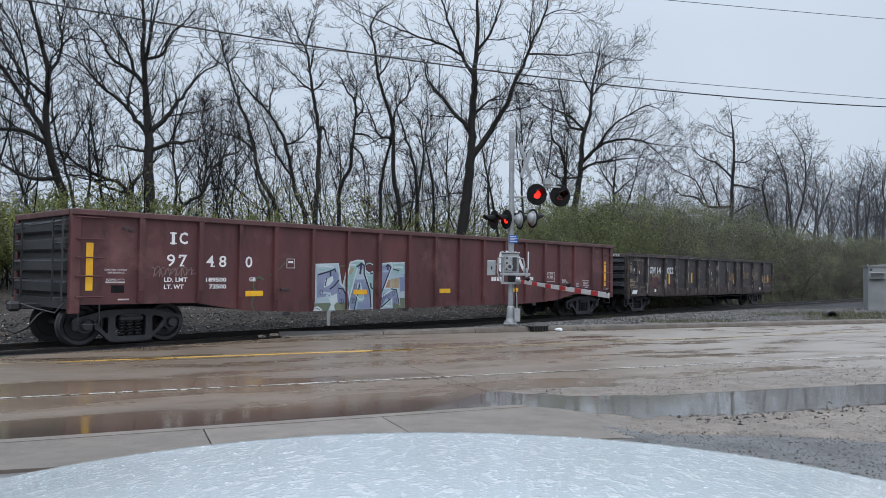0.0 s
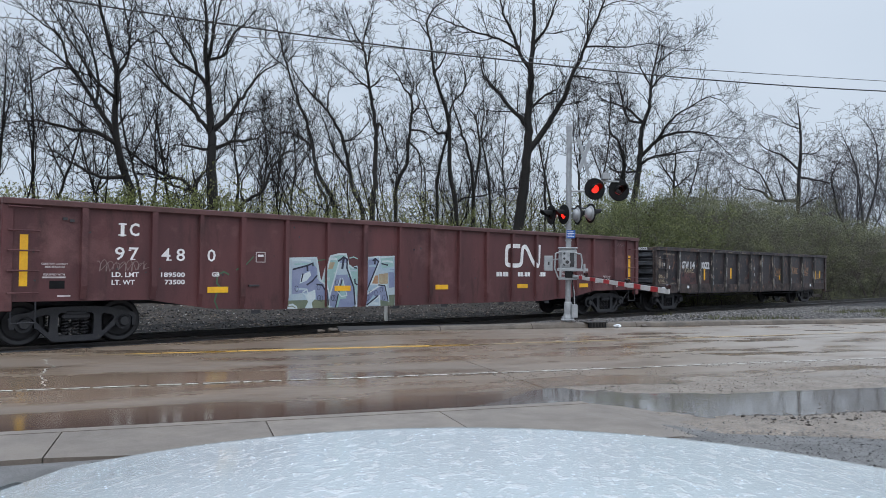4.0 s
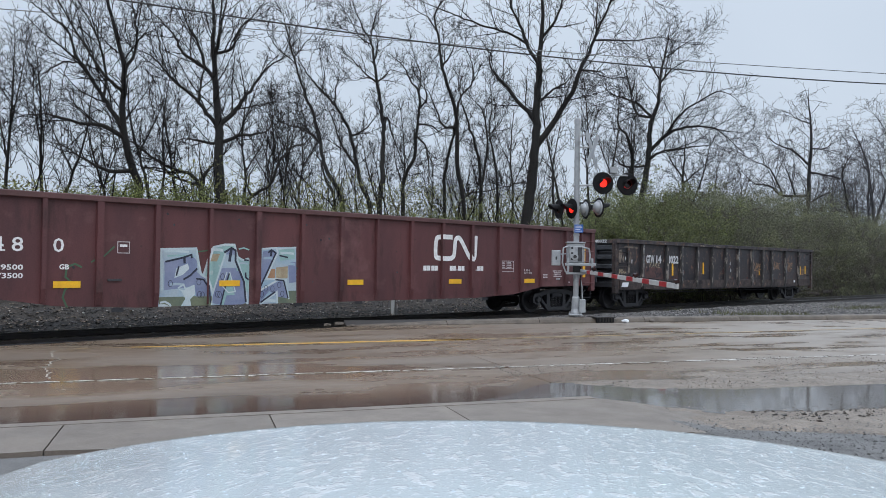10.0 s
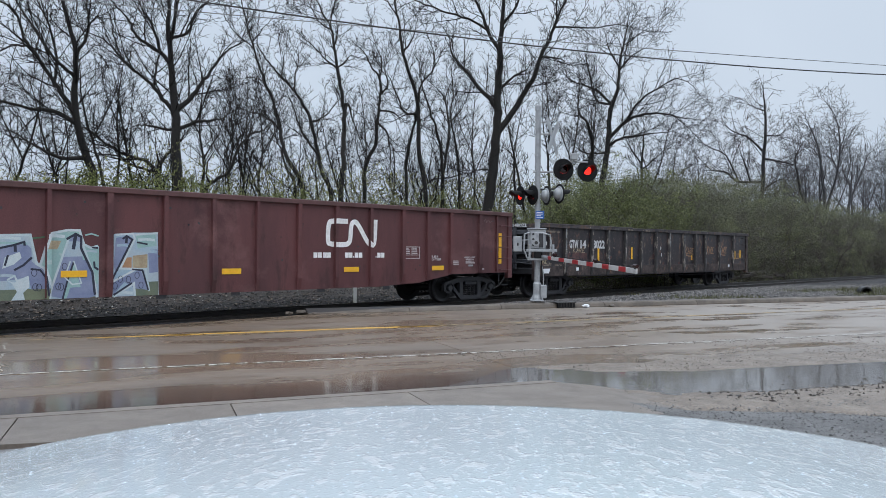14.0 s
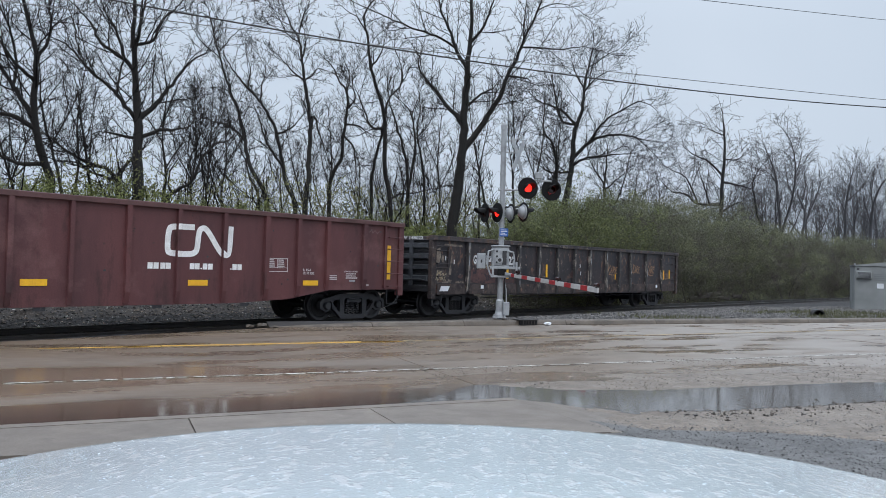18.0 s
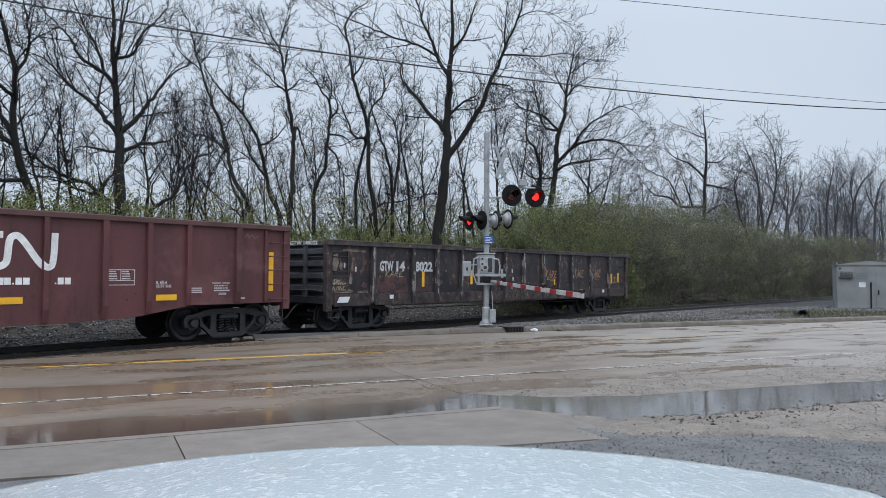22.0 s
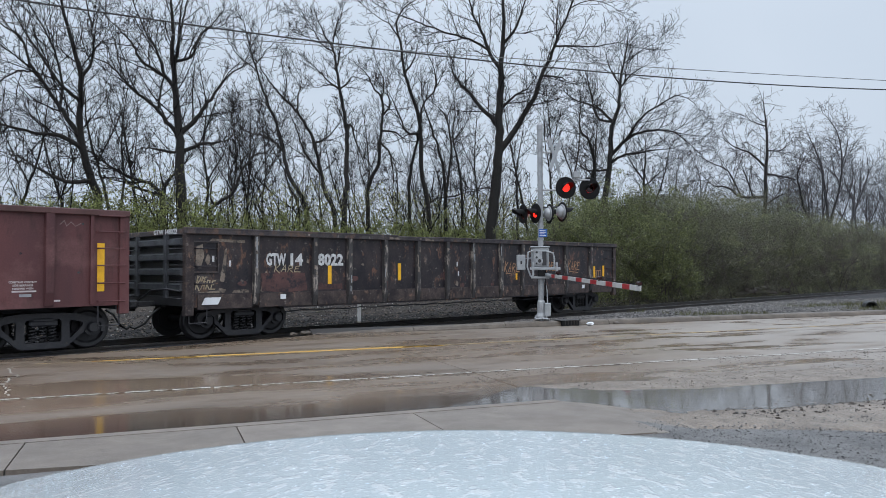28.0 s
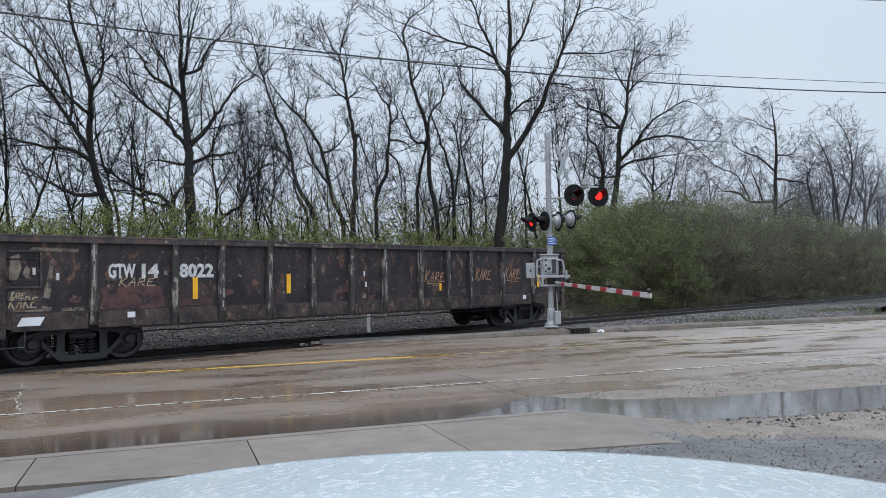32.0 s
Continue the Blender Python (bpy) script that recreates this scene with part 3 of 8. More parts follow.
def lettering(name, text, size, material, parent, m, width=None, thick=0.002, spacing=1.0, bold=0.0):
    """Words in the built-in font, as a thin mesh; size is the height of capitals, width the whole length."""
    cu = bpy.data.curves.new(name, "FONT")
    cu.body, cu.size, cu.extrude, cu.space_character, cu.resolution_u, cu.offset = text, size / 0.7, thick, spacing, 2, bold
    ob = new(name, cu)
    bpy.context.view_layer.update()
    me = bpy.data.meshes.new_from_object(ob.evaluated_get(bpy.context.evaluated_depsgraph_get()))
    bpy.data.objects.remove(ob)
    bpy.data.curves.remove(cu)
    if width:
        xs = [v.co.x for v in me.vertices]
        k = width / (max(xs) - min(xs))
        x0 = min(xs)
        for v in me.vertices:
            v.co.x = (v.co.x - x0) * k
    me.materials.clear()
    me.materials.append(material)
    if len(text) > 1 and size > 0.05:
        # each letter is a part of its own: the mesh is cut where no face spans
        spans = sorted((min(me.vertices[i].co.x for i in p.vertices), max(me.vertices[i].co.x for i in p.vertices), p.index) for p in me.polygons)
        groups, reach = [], -1e9
        for a, b, i in spans:
            if a > reach + 1e-5:
                groups.append([])
            groups[-1].append(i)
            reach = max(reach, b)
        for g in groups:
            ids = sorted({v for i in g for v in me.polygons[i].vertices})
            at = {v: k for k, v in enumerate(ids)}
            o = mesh_of("letter", [tuple(me.vertices[v].co) for v in ids], [[at[v] for v in me.polygons[i].vertices] for i in g], material, parent)
            o.matrix_basis = m
        bpy.data.meshes.remove(me)
        return o
    o = new(name, me)
    o.parent = parent
    o.matrix_basis = m
    return o


# ---- the two lines of the place: the road and the railway ----
TRACK = 47.295                                 # and the railway this many
TRACK_OFF = 16.36                              # from the camera's foot to the middle of the track
RAIL_TOP = -0.083
M_TRACKLINE = Matrix.Rotation(radians(TRACK), 4, "Z") @ Matrix.Translation((0, TRACK_OFF, 0))


def road_xy(e, m):
    a = radians(ROAD)
    return e * math.cos(a) - m * math.sin(a), e * math.sin(a) + m * math.cos(a)


def track_xy(u, off):
    a = radians(TRACK)
    v = TRACK_OFF + off
    return u * math.cos(a) - v * math.sin(a), u * math.sin(a) + v * math.cos(a)


def clip(poly, a, b, c):
    """Keeps the part of a polygon in (x, y) where a*x + b*y <= c."""
    out = []
    for i, p in enumerate(poly):
        q = poly[(i + 1) % len(poly)]
        fp, fq = a * p[0] + b * p[1] - c, a * q[0] + b * q[1] - c
        if fp <= 0:
            out.append(p)
        if fp * fq < 0:
            k = fp / (fp - fq)
            out.append((p[0] + k * (q[0] - p[0]), p[1] + k * (q[1] - p[1])))
    return out


def mesh_of(name, verts, faces, material, parent=None, label="", smooth=False):
    me = bpy.data.meshes.new(name)
    me.from_pydata(verts.tolist() if isinstance(verts, np.ndarray) else verts, [], faces.tolist() if isinstance(faces, np.ndarray) else faces)
    me.materials.append(material)
    if smooth:
        me.polygons.foreach_set("use_smooth", [True] * len(me.polygons))
    ob = new(name, me)
    ob.parent = parent
    if label:
        ob["label"] = label
    return ob


def sheet(name, xs, ys, height, material, place, label="", category="", keep=None):
    """A ground grid: place(a, b) gives x, y; height(a, b, x, y) gives z."""
    A, B = np.meshgrid(xs, ys, indexing="ij")
    X, Y = place(A, B)
    Z = height(A, B, X, Y)
    v = np.stack([X, Y, Z], -1).reshape(-1, 3)
    n = len(ys)
    i, j = np.meshgrid(np.arange(len(xs) - 1), np.arange(n - 1), indexing="ij")
    i, j = i.ravel(), j.ravel()
    f = np.stack([i * n + j, (i + 1) * n + j, (i + 1) * n + j + 1, i * n + j + 1], 1)
    if keep is not None:
        K = keep(A, B, X, Y).reshape(-1)
        f = f[K[f].all(1)]
    ob = mesh_of(name, v, f, material, smooth=True)
    return tagged(ob, label, category, kind="structure")


def road_np(e, m):
    a = radians(ROAD)
    return e * np.cos(a) - m * np.sin(a), e * np.sin(a) + m * np.cos(a)


def track_np(u, off):
    a = radians(TRACK)
    v = TRACK_OFF + off
    return u * np.cos(a) - v * np.sin(a), u * np.sin(a) + v * np.cos(a)


def ripple(x, y, s, seed=0):
    """A cheap rolling height, -1 to 1, of several waves."""
    r = np.random.RandomState(seed)
    z = 0
    for k in range(7):
        a, ph, w = r.uniform(0, 2 * np.pi), r.uniform(0, 6.28), s * (1.0 + 0.75 * k)
        z = z + np.sin((x * np.cos(a) + y * np.sin(a)) * w + ph) / (1 + 0.5 * k)
    return z / 3.0


# ---- ground, far and wide ----
far = np.array([-2500, -600, -200, -80, -30, 0, 30, 80, 200, 600, 2500.0])
sheet("ground", far, far, lambda a, b, x, y: -0.55 + 0 * x, M_SOIL, lambda a, b: (a, b), "dark wet soil and grass reaching the horizon", "ground")

CURB_M = 16.7
LANES = [(7.13, 9.70), (9.73, 13.36), (13.40, CURB_M)]
JOINTS = [-41 + 5.8 * k for k in range(0, 24)]
JOINTS = [j - (JOINTS[7] - (-1.6)) for j in JOINTS]
TRACK_EDGE = 13.8                              # the concrete stops here, measured square to the railway
ta = radians(TRACK)


def pave():
    road = mesh_of("road", [(*road_xy(-60, 7.1), -0.014), (*road_xy(140, 7.1), -0.014), (*road_xy(140, 9.9), -0.014), (*road_xy(-60, 9.9), -0.014),
                            (*road_xy(140, CURB_M), -0.014), (*road_xy(4.5, CURB_M), -0.014), (*road_xy(-9.0, 12.0), -0.014), (*road_xy(-60, 12.0), -0.014)],
                   [(0, 1, 2, 3), (3, 2, 4, 5, 6, 7)], M_JOINT)
    tagged(road, "wet brown concrete road in slabs with dark joints", "road", kind="structure")
    rng = random.Random(3)
    for m0, m1 in LANES:
        # the two near lanes have no joint where the pale crack runs
        cuts = [j for j in JOINTS if m0 > 13 or abs(j + 1.6) > 0.1]
        for e0, e1 in zip(cuts, cuts[1:]):
            g = 0.008
            poly = [road_xy(e0 + g, m0), road_xy(e1 - g, m0), road_xy(e1 - g, m1), road_xy(e0 + g, m1)]
            poly = clip(poly, -math.sin(ta), math.cos(ta), TRACK_EDGE)
            if len(poly) > 2:
                dz = rng.uniform(-0.003, 0.002)
                part("slab", slab(poly, -0.20, dz), M_ROAD, road)
    # painted lines lie on the slabs
    def stripe(name, m0, w, e0, e1, step, gap, material, label, wob=0.006, skew=0.0, uneven=1.0):
        bm = bmesh.new()
        e = e0
        while e < e1:
            ln = step * rng.uniform(1 - 0.3 * uneven, 1 + 0.2 * uneven ** 3)
            d = rng.uniform(-wob, wob)
            ww = w * rng.uniform(1 - 0.2 * uneven, 1.1)
            m = m0 + skew * (e + ln / 2)
            h, cut = ww / 2, ln * 0.2 * (uneven > 1) * rng.random()
            slab([road_xy(e, m + d - h * 0.4), road_xy(e + cut, m + d - h), road_xy(e + ln - 1.6 * cut, m + d - h), road_xy(e + ln, m + d - h * 0.3),
                  road_xy(e + ln, m + d + h * 0.4), road_xy(e + ln - 0.7 * cut, m + d + h), road_xy(e + 1.4 * cut, m + d + h), road_xy(e, m + d + h * 0.3)]
                 if cut else [road_xy(e, m + d - h), road_xy(e + ln, m + d - h), road_xy(e + ln, m + d + h), road_xy(e, m + d + h)], 0.003, 0.006, bm)
            e += ln + gap * rng.uniform(0.2, 1.6)
        return part(name, bm, material, road, label)
    # the yellow line begins as a thin pale trace and grows to its full width
    stripe("centre_line", 13.26, 0.04, -1.75, -0.95, 0.4, 0.02, M_YELLOWPALE, "nearly worn-off yellow centre line", 0.004, 0.03)
    stripe("centre_line", 13.26, 0.09, -0.95, 0.25, 0.5, 0.01, M_YELLOW, "worn yellow centre line", 0.004, 0.03)
    stripe("centre_line", 13.26, 0.17, 0.25, 4.3, 0.8, 0.01, M_YELLOW, "worn yellow centre line", 0.004, 0.03)
    stripe("centre_line", 13.12, 0.11, 4.35, 26, 0.9, 0.05, M_YELLOWPALE, "nearly worn-off yellow centre line", 0.006, 0.06)
    stripe("edge_line", 9.735, 0.062, -4.5, 60, 0.24, 0.04, M_WHITE, "broken flaking white edge line", 0.012, 0.0, 2.0)
    # cracks
    for pts in ([(-1.64, 10.0), (-1.70, 10.6), (-1.86, 11.3), (-1.78, 11.9), (-2.0, 12.6), (-2.05, 13.1)], [(1.9, 13.35), (1.98, 13.0), (2.2, 12.5), (2.3, 12.2), (2.6, 11.9)]):
        fine = []
        for (a, b), (c, d) in zip(pts, pts[1:]):
            for k in range(6):
                fine.append((a + (c - a) * k / 6 + rng.uniform(-0.05, 0.05), b + (d - b) * k / 6, rng.uniform(0.006, 0.016)))
        bm = bmesh.new()
        for (a, b, w), (c, d, w2) in zip(fine, fine[1:]):
            vs = [bm.verts.new((*road_xy(*p), 0.004)) for p in ((a - w, b), (a + w, b), (c + w2, d), (c - w2, d))]
            bm.faces.new(vs)
        part("crack", bm, M_CRACK, road, "pale filled crack")
    return road


road = pave()


def lot():
    asphalt = mesh_of("parking_lot", [(*road_xy(-60, -60), 0.033), (*road_xy(60, -60), 0.033), (*road_xy(60, 4.0), 0.033), (*road_xy(6.3, 4.35), 0.033), (*road_xy(5.6, 4.95), 0.033), (*road_xy(4.5, 5.45), 0.033), (*road_xy(4.2, 6.0), 0.033), (*road_xy(-60, 6.115), 0.033)], [(0, 1, 2, 3, 4, 5, 6, 7)], M_ASPHALT)
    tagged(asphalt, "rough dark wet asphalt of a parking lot", "pavement", kind="structure")
    apron = mesh_of("pavement", [(*road_xy(-30, 6.12), 0.0), (*road_xy(4.5, 6.02), 0.0), (*road_xy(4.5, 7.11), 0.0), (*road_xy(-30, 7.11), 0.0)], [(0, 1, 2, 3)], M_JOINT)
    tagged(apron, "narrow damp concrete apron between road and parking lot", "pavement", kind="structure")
    def inner(e):
        return 6.12 - 0.14 * max(0, e + 1.0)
    js = [-1.0 + 1.69 * k for k in range(-16, 4)]
    for a, b in zip(js, js[1:]):
        part("slab", slab([road_xy(a + 0.006, inner(a)), road_xy(b - 0.006, inner(b)), road_xy(b - 0.006, 7.13), road_xy(a + 0.006, 7.13)], -0.1, 0.045), M_APRON, apron)
    bm = slab([road_xy(4.08, 5.41), road_xy(4.6, 5.35), road_xy(4.74, 5.7), road_xy(4.72, 6.2), road_xy(4.6, 6.6), road_xy(4.4, 6.97), road_xy(4.08, 7.08)], -0.1, 0.04)
    ca, sa = math.cos(radians(ROAD)), math.sin(radians(ROAD))
    for v in bm.verts:                          # it slopes into the mud
        if v.co.z > 0 and v.co.x * ca + v.co.y * sa > 4.2:
            v.co.z = 0.012
    part("slab", bm, M_APRON, apron)
    # the lip along the gutter
    bm = slab([road_xy(-25, 7.02), road_xy(4.05, 7.02), road_xy(4.05, 7.15), road_xy(-25, 7.15)], -0.05, 0.05)
    part("lip", bm, M_APRON, apron)


lot()


def pud_mid(e):
    return np.interp(e, [3.2, 4.3, 5.0, 6.0, 7.0, 8.5, 10.0, 14.0, 30.0], [7.55, 7.55, 7.0, 6.68, 6.62, 6.55, 6.35, 6.1, 6.0])


def mud_z(e, m, x, y):
    n1, n2 = ripple(x, y, 3.1, 5) + 0.6 * ripple(x, y, 14.0, 26), ripple(x, y, 9.0, 6) + 0.7 * ripple(x, y, 24.0, 27)
    lo = np.interp(e, [4.3, 5.0, 5.6, 6.3, 8, 30], [5.45, 5.35, 4.9, 4.3, 4.0, 3.8])
    mask = np.clip((m - lo + 0.12 * n1) / 0.18, 0, 1) * np.clip((9.35 + 0.35 * n1 - m) / 1.3, 0, 1) * np.clip((e - 4.05) / 0.45 + 0.3 * (m - 6.6) + 0.2 * n1, 0, 1)
    d = np.abs(m - pud_mid(e)) / (0.62 + 0.10 * n1)
    z = 0.016 + 0.010 * n1 + 0.006 * n2 - 0.05 * np.clip(1.25 - d, 0, 1) ** 0.7
    z = z + 0.028 * np.clip((6.15 - m) / 0.5, 0, 1)
    return np.where(mask > 0, -0.05 + (z + 0.05) * mask, -0.05)


sheet("shoulder", np.arange(4.04, 24, 0.08), np.arange(3.4, 9.9, 0.06), mud_z, M_MUD, road_np,
      "muddy gravel washed over the concrete road edge", "shoulder")

bm = bmesh.new()
outline = [(2.2, 7.17), (3.4, 7.17), (4.1, 7.1), (4.4, 6.9), (4.7, 6.5), (5.0, 6.1), (6, 5.7), (8, 5.6), (12, 5.3), (24, 5.2), (24, 7.2), (12, 7.3), (8.6, 7.22), (7.2, 7.32),
           (6.3, 7.4), (5.6, 7.62), (5.0, 7.86), (4.5, 8.22), (4.2, 8.28), (3.9, 8.14), (3.6, 7.86), (3.3, 7.62), (2.8, 7.35)]
vs = [bm.verts.new((*road_xy(a, b), 0.006)) for a, b in outline]
bm.faces.new(vs)
tagged(part("puddle", bm, M_WATER), "shallow muddy rain puddle along the gutter", "puddle", kind="structure")


# ---- ground between road and railway, the railway bed, the bank behind ----
def off_road(x, y):
    """How far a place lies beyond the kerb."""
    a = radians(ROAD)
    return -x * np.sin(a) + y * np.cos(a) - (CURB_M + 0.25)


def bend(u):
    """The railway drifts aside where it runs out of sight."""
    return -0.0009 * np.maximum(0, u - 48) ** 2


def fall(u):
    """And it goes gently downhill."""
    return np.maximum(-0.0028 * np.maximum(0, u - 8), -0.35)


def bed_z(u, off, x, y):
    off = off - bend(u) * np.clip((u - 48) / 10, 0, 1)
    z = np.interp(off, [-9, -3.4, -2.4, -1.5, -1.0, 1.2, 1.9, 2.6, 4.0, 7.0, 11.0, 40.0], [0.06, 0.02, -0.07, -0.20, -0.24, -0.24, -0.24, -0.05, 0.30, 0.85, 1.2, 1.6])
    z = z + fall(u) * np.interp(off, [-8, -3, 3, 8], [0.3, 1, 1, 0])
    z = z + 0.025 * ripple(x, y, 2.2, 1) + 0.02 * ripple(x, y, 7.0, 2) + np.where(off > 3, 0.10 * ripple(x, y, 0.9, 3), 0)
    o = off_road(x, y)
    low = np.where(off > -3.0, -0.02 - 0.24 * np.clip((off + 3.0) / 1.6, 0, 1), -0.03)
    return np.where((o < 0) & (off < -0.9), np.minimum(z, low - 0.015), z)


us = np.concatenate([np.arange(-40, 60, 0.25), np.arange(60, 260, 2.0)])
sheet("ballast_bed", us, np.concatenate([np.arange(-3.0, 2.61, 0.14)]), bed_z, M_BALLAST_BED, track_np, "grey crushed stone bed under the railway", "ballast")
sheet("bank", us, np.concatenate([np.arange(2.59, 9, 0.2), np.arange(9, 60, 2.5)]), bed_z, M_SOIL, track_np, "low bank of wet soil with leaf litter behind the railway", "bank")
sheet("verge", np.concatenate([np.arange(-2, 60, 0.3), np.arange(60, 200, 2)]), np.concatenate([np.arange(-26, -2.95, 0.3)]), bed_z, M_BALLAST_BED, track_np,
      "gravelly verge between kerb and railway", "verge", keep=lambda a, b, x, y: off_road(x, y) > -0.12)


def strip():
    # dark asphalt that falls from the slabs to the rail on the crossing side
    a = [track_xy(u, TRACK_EDGE - TRACK_OFF) for u in (-45, 7.2)]
    b = [track_xy(u, -0.98) for u in (-45, 8.4)]
    bm = bmesh.new()
    n = 60
    rows = []
    for i in range(n + 1):
        k = i / n
        row = []
        for j in range(5):
            q = j / 4
            x = (a[0][0] + (a[1][0] - a[0][0]) * k) * (1 - q) + (b[0][0] + (b[1][0] - b[0][0]) * k) * q
            y = (a[0][1] + (a[1][1] - a[0][1]) * k) * (1 - q) + (b[0][1] + (b[1][1] - b[0][1]) * k) * q
            row.append(bm.verts.new((x, y, -0.004 - 0.16 * q ** 1.4 + 0.012 * math.sin(i * 1.7 + j))))
        rows.append(row)
    for r, s in zip(rows, rows[1:]):
        for j in range(4):
            bm.faces.new((r[j], s[j], s[j + 1], r[j + 1]))
    tagged(part("crossing_strip", bm, M_STRIP, smooth=True), "dark wet asphalt strip falling to the near rail", "pavement", kind="structure")


strip()


def far_kerb():
    kerb = mesh_of("kerb", [(*road_xy(3.3, CURB_M + 0.02), 0.0), (*road_xy(120, CURB_M + 0.02), 0.0), (*road_xy(120, CURB_M + 0.4), 0.1), (*road_xy(3.3, CURB_M + 0.4), 0.1)], [(0, 1, 2, 3)], M_JOINT)
    tagged(kerb, "low weathered concrete kerb along the far side of the road", "kerb", kind="structure")
    e = 3.3
    while e < 62:
        ln = 3.0 if e > 6 else 2.4
        prof = [(CURB_M, -0.1), (CURB_M + 0.02, 0.02), (CURB_M + 0.06, 0.09), (CURB_M + 0.11, 0.12), (CURB_M + 0.30, 0.125), (CURB_M + 0.32, -0.1)]
        bm = bmesh.new()
        for a, b in ((e + 0.008, e + ln - 0.008),):
            # it rises slowly out of the pavement at the crossing
            fa, fb = (min(1.0, max(0.12, (q - 2.9) / 4.2)) for q in (a, b))
            lo = [bm.verts.new((*road_xy(a, m), z * fa if z > 0 else z)) for m, z in prof]
            hi = [bm.verts.new((*road_xy(b, m), z * fb if z > 0 else z)) for m, z in prof]
            bm.faces.new(lo)
            bm.faces.new(list(reversed(hi)))
            for i in range(len(prof)):
                j = (i + 1) % len(prof)
                bm.faces.new((lo[j], lo[i], hi[i], hi[j]))
            bmesh.ops.recalc_face_normals(bm, faces=bm.faces[:])
        if not 8.9 < e + ln / 2 < 9.0:
            part("kerbstone", bm, M_CURB, kerb)
        e += ln
    # storm drain inlet set in the kerb
    dr = thing("storm_drain", Matrix.Translation((*road_xy(9.9, CURB_M - 0.02), 0)) @ Matrix.Rotation(radians(ROAD), 4, "Z"))
    # not hollow: a solid black block paints the dark inside the inlet
    part("opening", box(-0.25, 0.25, -0.03, 0.05, 0.0, 0.135, 0.01), M_BLACKP, dr, "solid black block painting the dark of the inlet")
    part("hood", box(-0.29, 0.29, -0.04, 0.34, 0.125, 0.15, 0.01), M_RAIL, dr, "dark cast iron hood")
    for x in (-0.17, -0.085, 0.0, 0.085, 0.17):
        part("bar", box(x - 0.012, x + 0.012, -0.045, -0.028, 0.0, 0.14), M_RAIL, dr)
    tagged(dr, "black cast iron storm drain inlet in the kerb", "storm drain")
    # a crumpled white scrap of litter and a lump of broken kerb
    bm = bmesh.new()
    bmesh.ops.create_icosphere(bm, subdivisions=2, radius=0.09)
    for v in bm.verts:
        v.co *= 0.7 + 0.5 * random.random()
        v.co.z *= 0.55
    lit = part("litter", bm, M_SIGNWHITE, m=Matrix.Translation((*road_xy(10.42, CURB_M - 0.12), 0.045)))
    tagged(lit, "crumpled white scrap of litter by the drain", "litter")
    for e, m_, s in ((3.15, CURB_M + 0.1, 0.12), (2.85, CURB_M - 0.05, 0.09), (3.4, CURB_M - 0.12, 0.07), (11.3, CURB_M + 0.02, 0.09)):
        bm = bmesh.new()
        bmesh.ops.create_icosphere(bm, subdivisions=2, radius=s)
        for v in bm.verts:
            v.co *= 0.75 + 0.4 * random.random()
            v.co.z *= 0.5
        o = part("concrete_lump", bm, M_CURB, m=Matrix.Translation((*road_xy(e, m_), s * 0.3)))
        tagged(o, "broken lump of concrete beside the kerb", "rubble", group="lumps by the kerb")


far_kerb()


def stones(name, pts, sizes, material, label, category, seed):
    """Many loose angular stones as one mesh."""
    r = np.random.RandomState(seed)
    base = np.array([(1, 0, 0), (-1, 0, 0), (0, 1, 0), (0, -1, 0), (0, 0, 1), (0, 0, -1)], float)
    fc = np.array([(0, 2, 4), (2, 1, 4), (1, 3, 4), (3, 0, 4), (2, 0, 5), (1, 2, 5), (3, 1, 5), (0, 3, 5)])
    n = len(pts)
    a = r.uniform(0, 2 * np.pi, n)
    v = base[None] * r.uniform(0.6, 1.2, (n, 6, 1)) * sizes[:, None, None] * np.stack([r.uniform(0.7, 1.3, n), r.uniform(0.7, 1.2, n), r.uniform(0.5, 0.9, n)], 1)[:, None]
    c, s = np.cos(a)[:, None], np.sin(a)[:, None]
    x, y = v[..., 0] * c - v[..., 1] * s, v[..., 0] * s + v[..., 1] * c
    v = np.stack([x, y, v[..., 2]], -1) + pts[:, None]
    f = fc[None] + 6 * np.arange(n)[:, None, None]
    ob = mesh_of(name, v.reshape(-1, 3), f.reshape(-1, 3), material)
    return tagged(ob, label, category, kind="stuff")


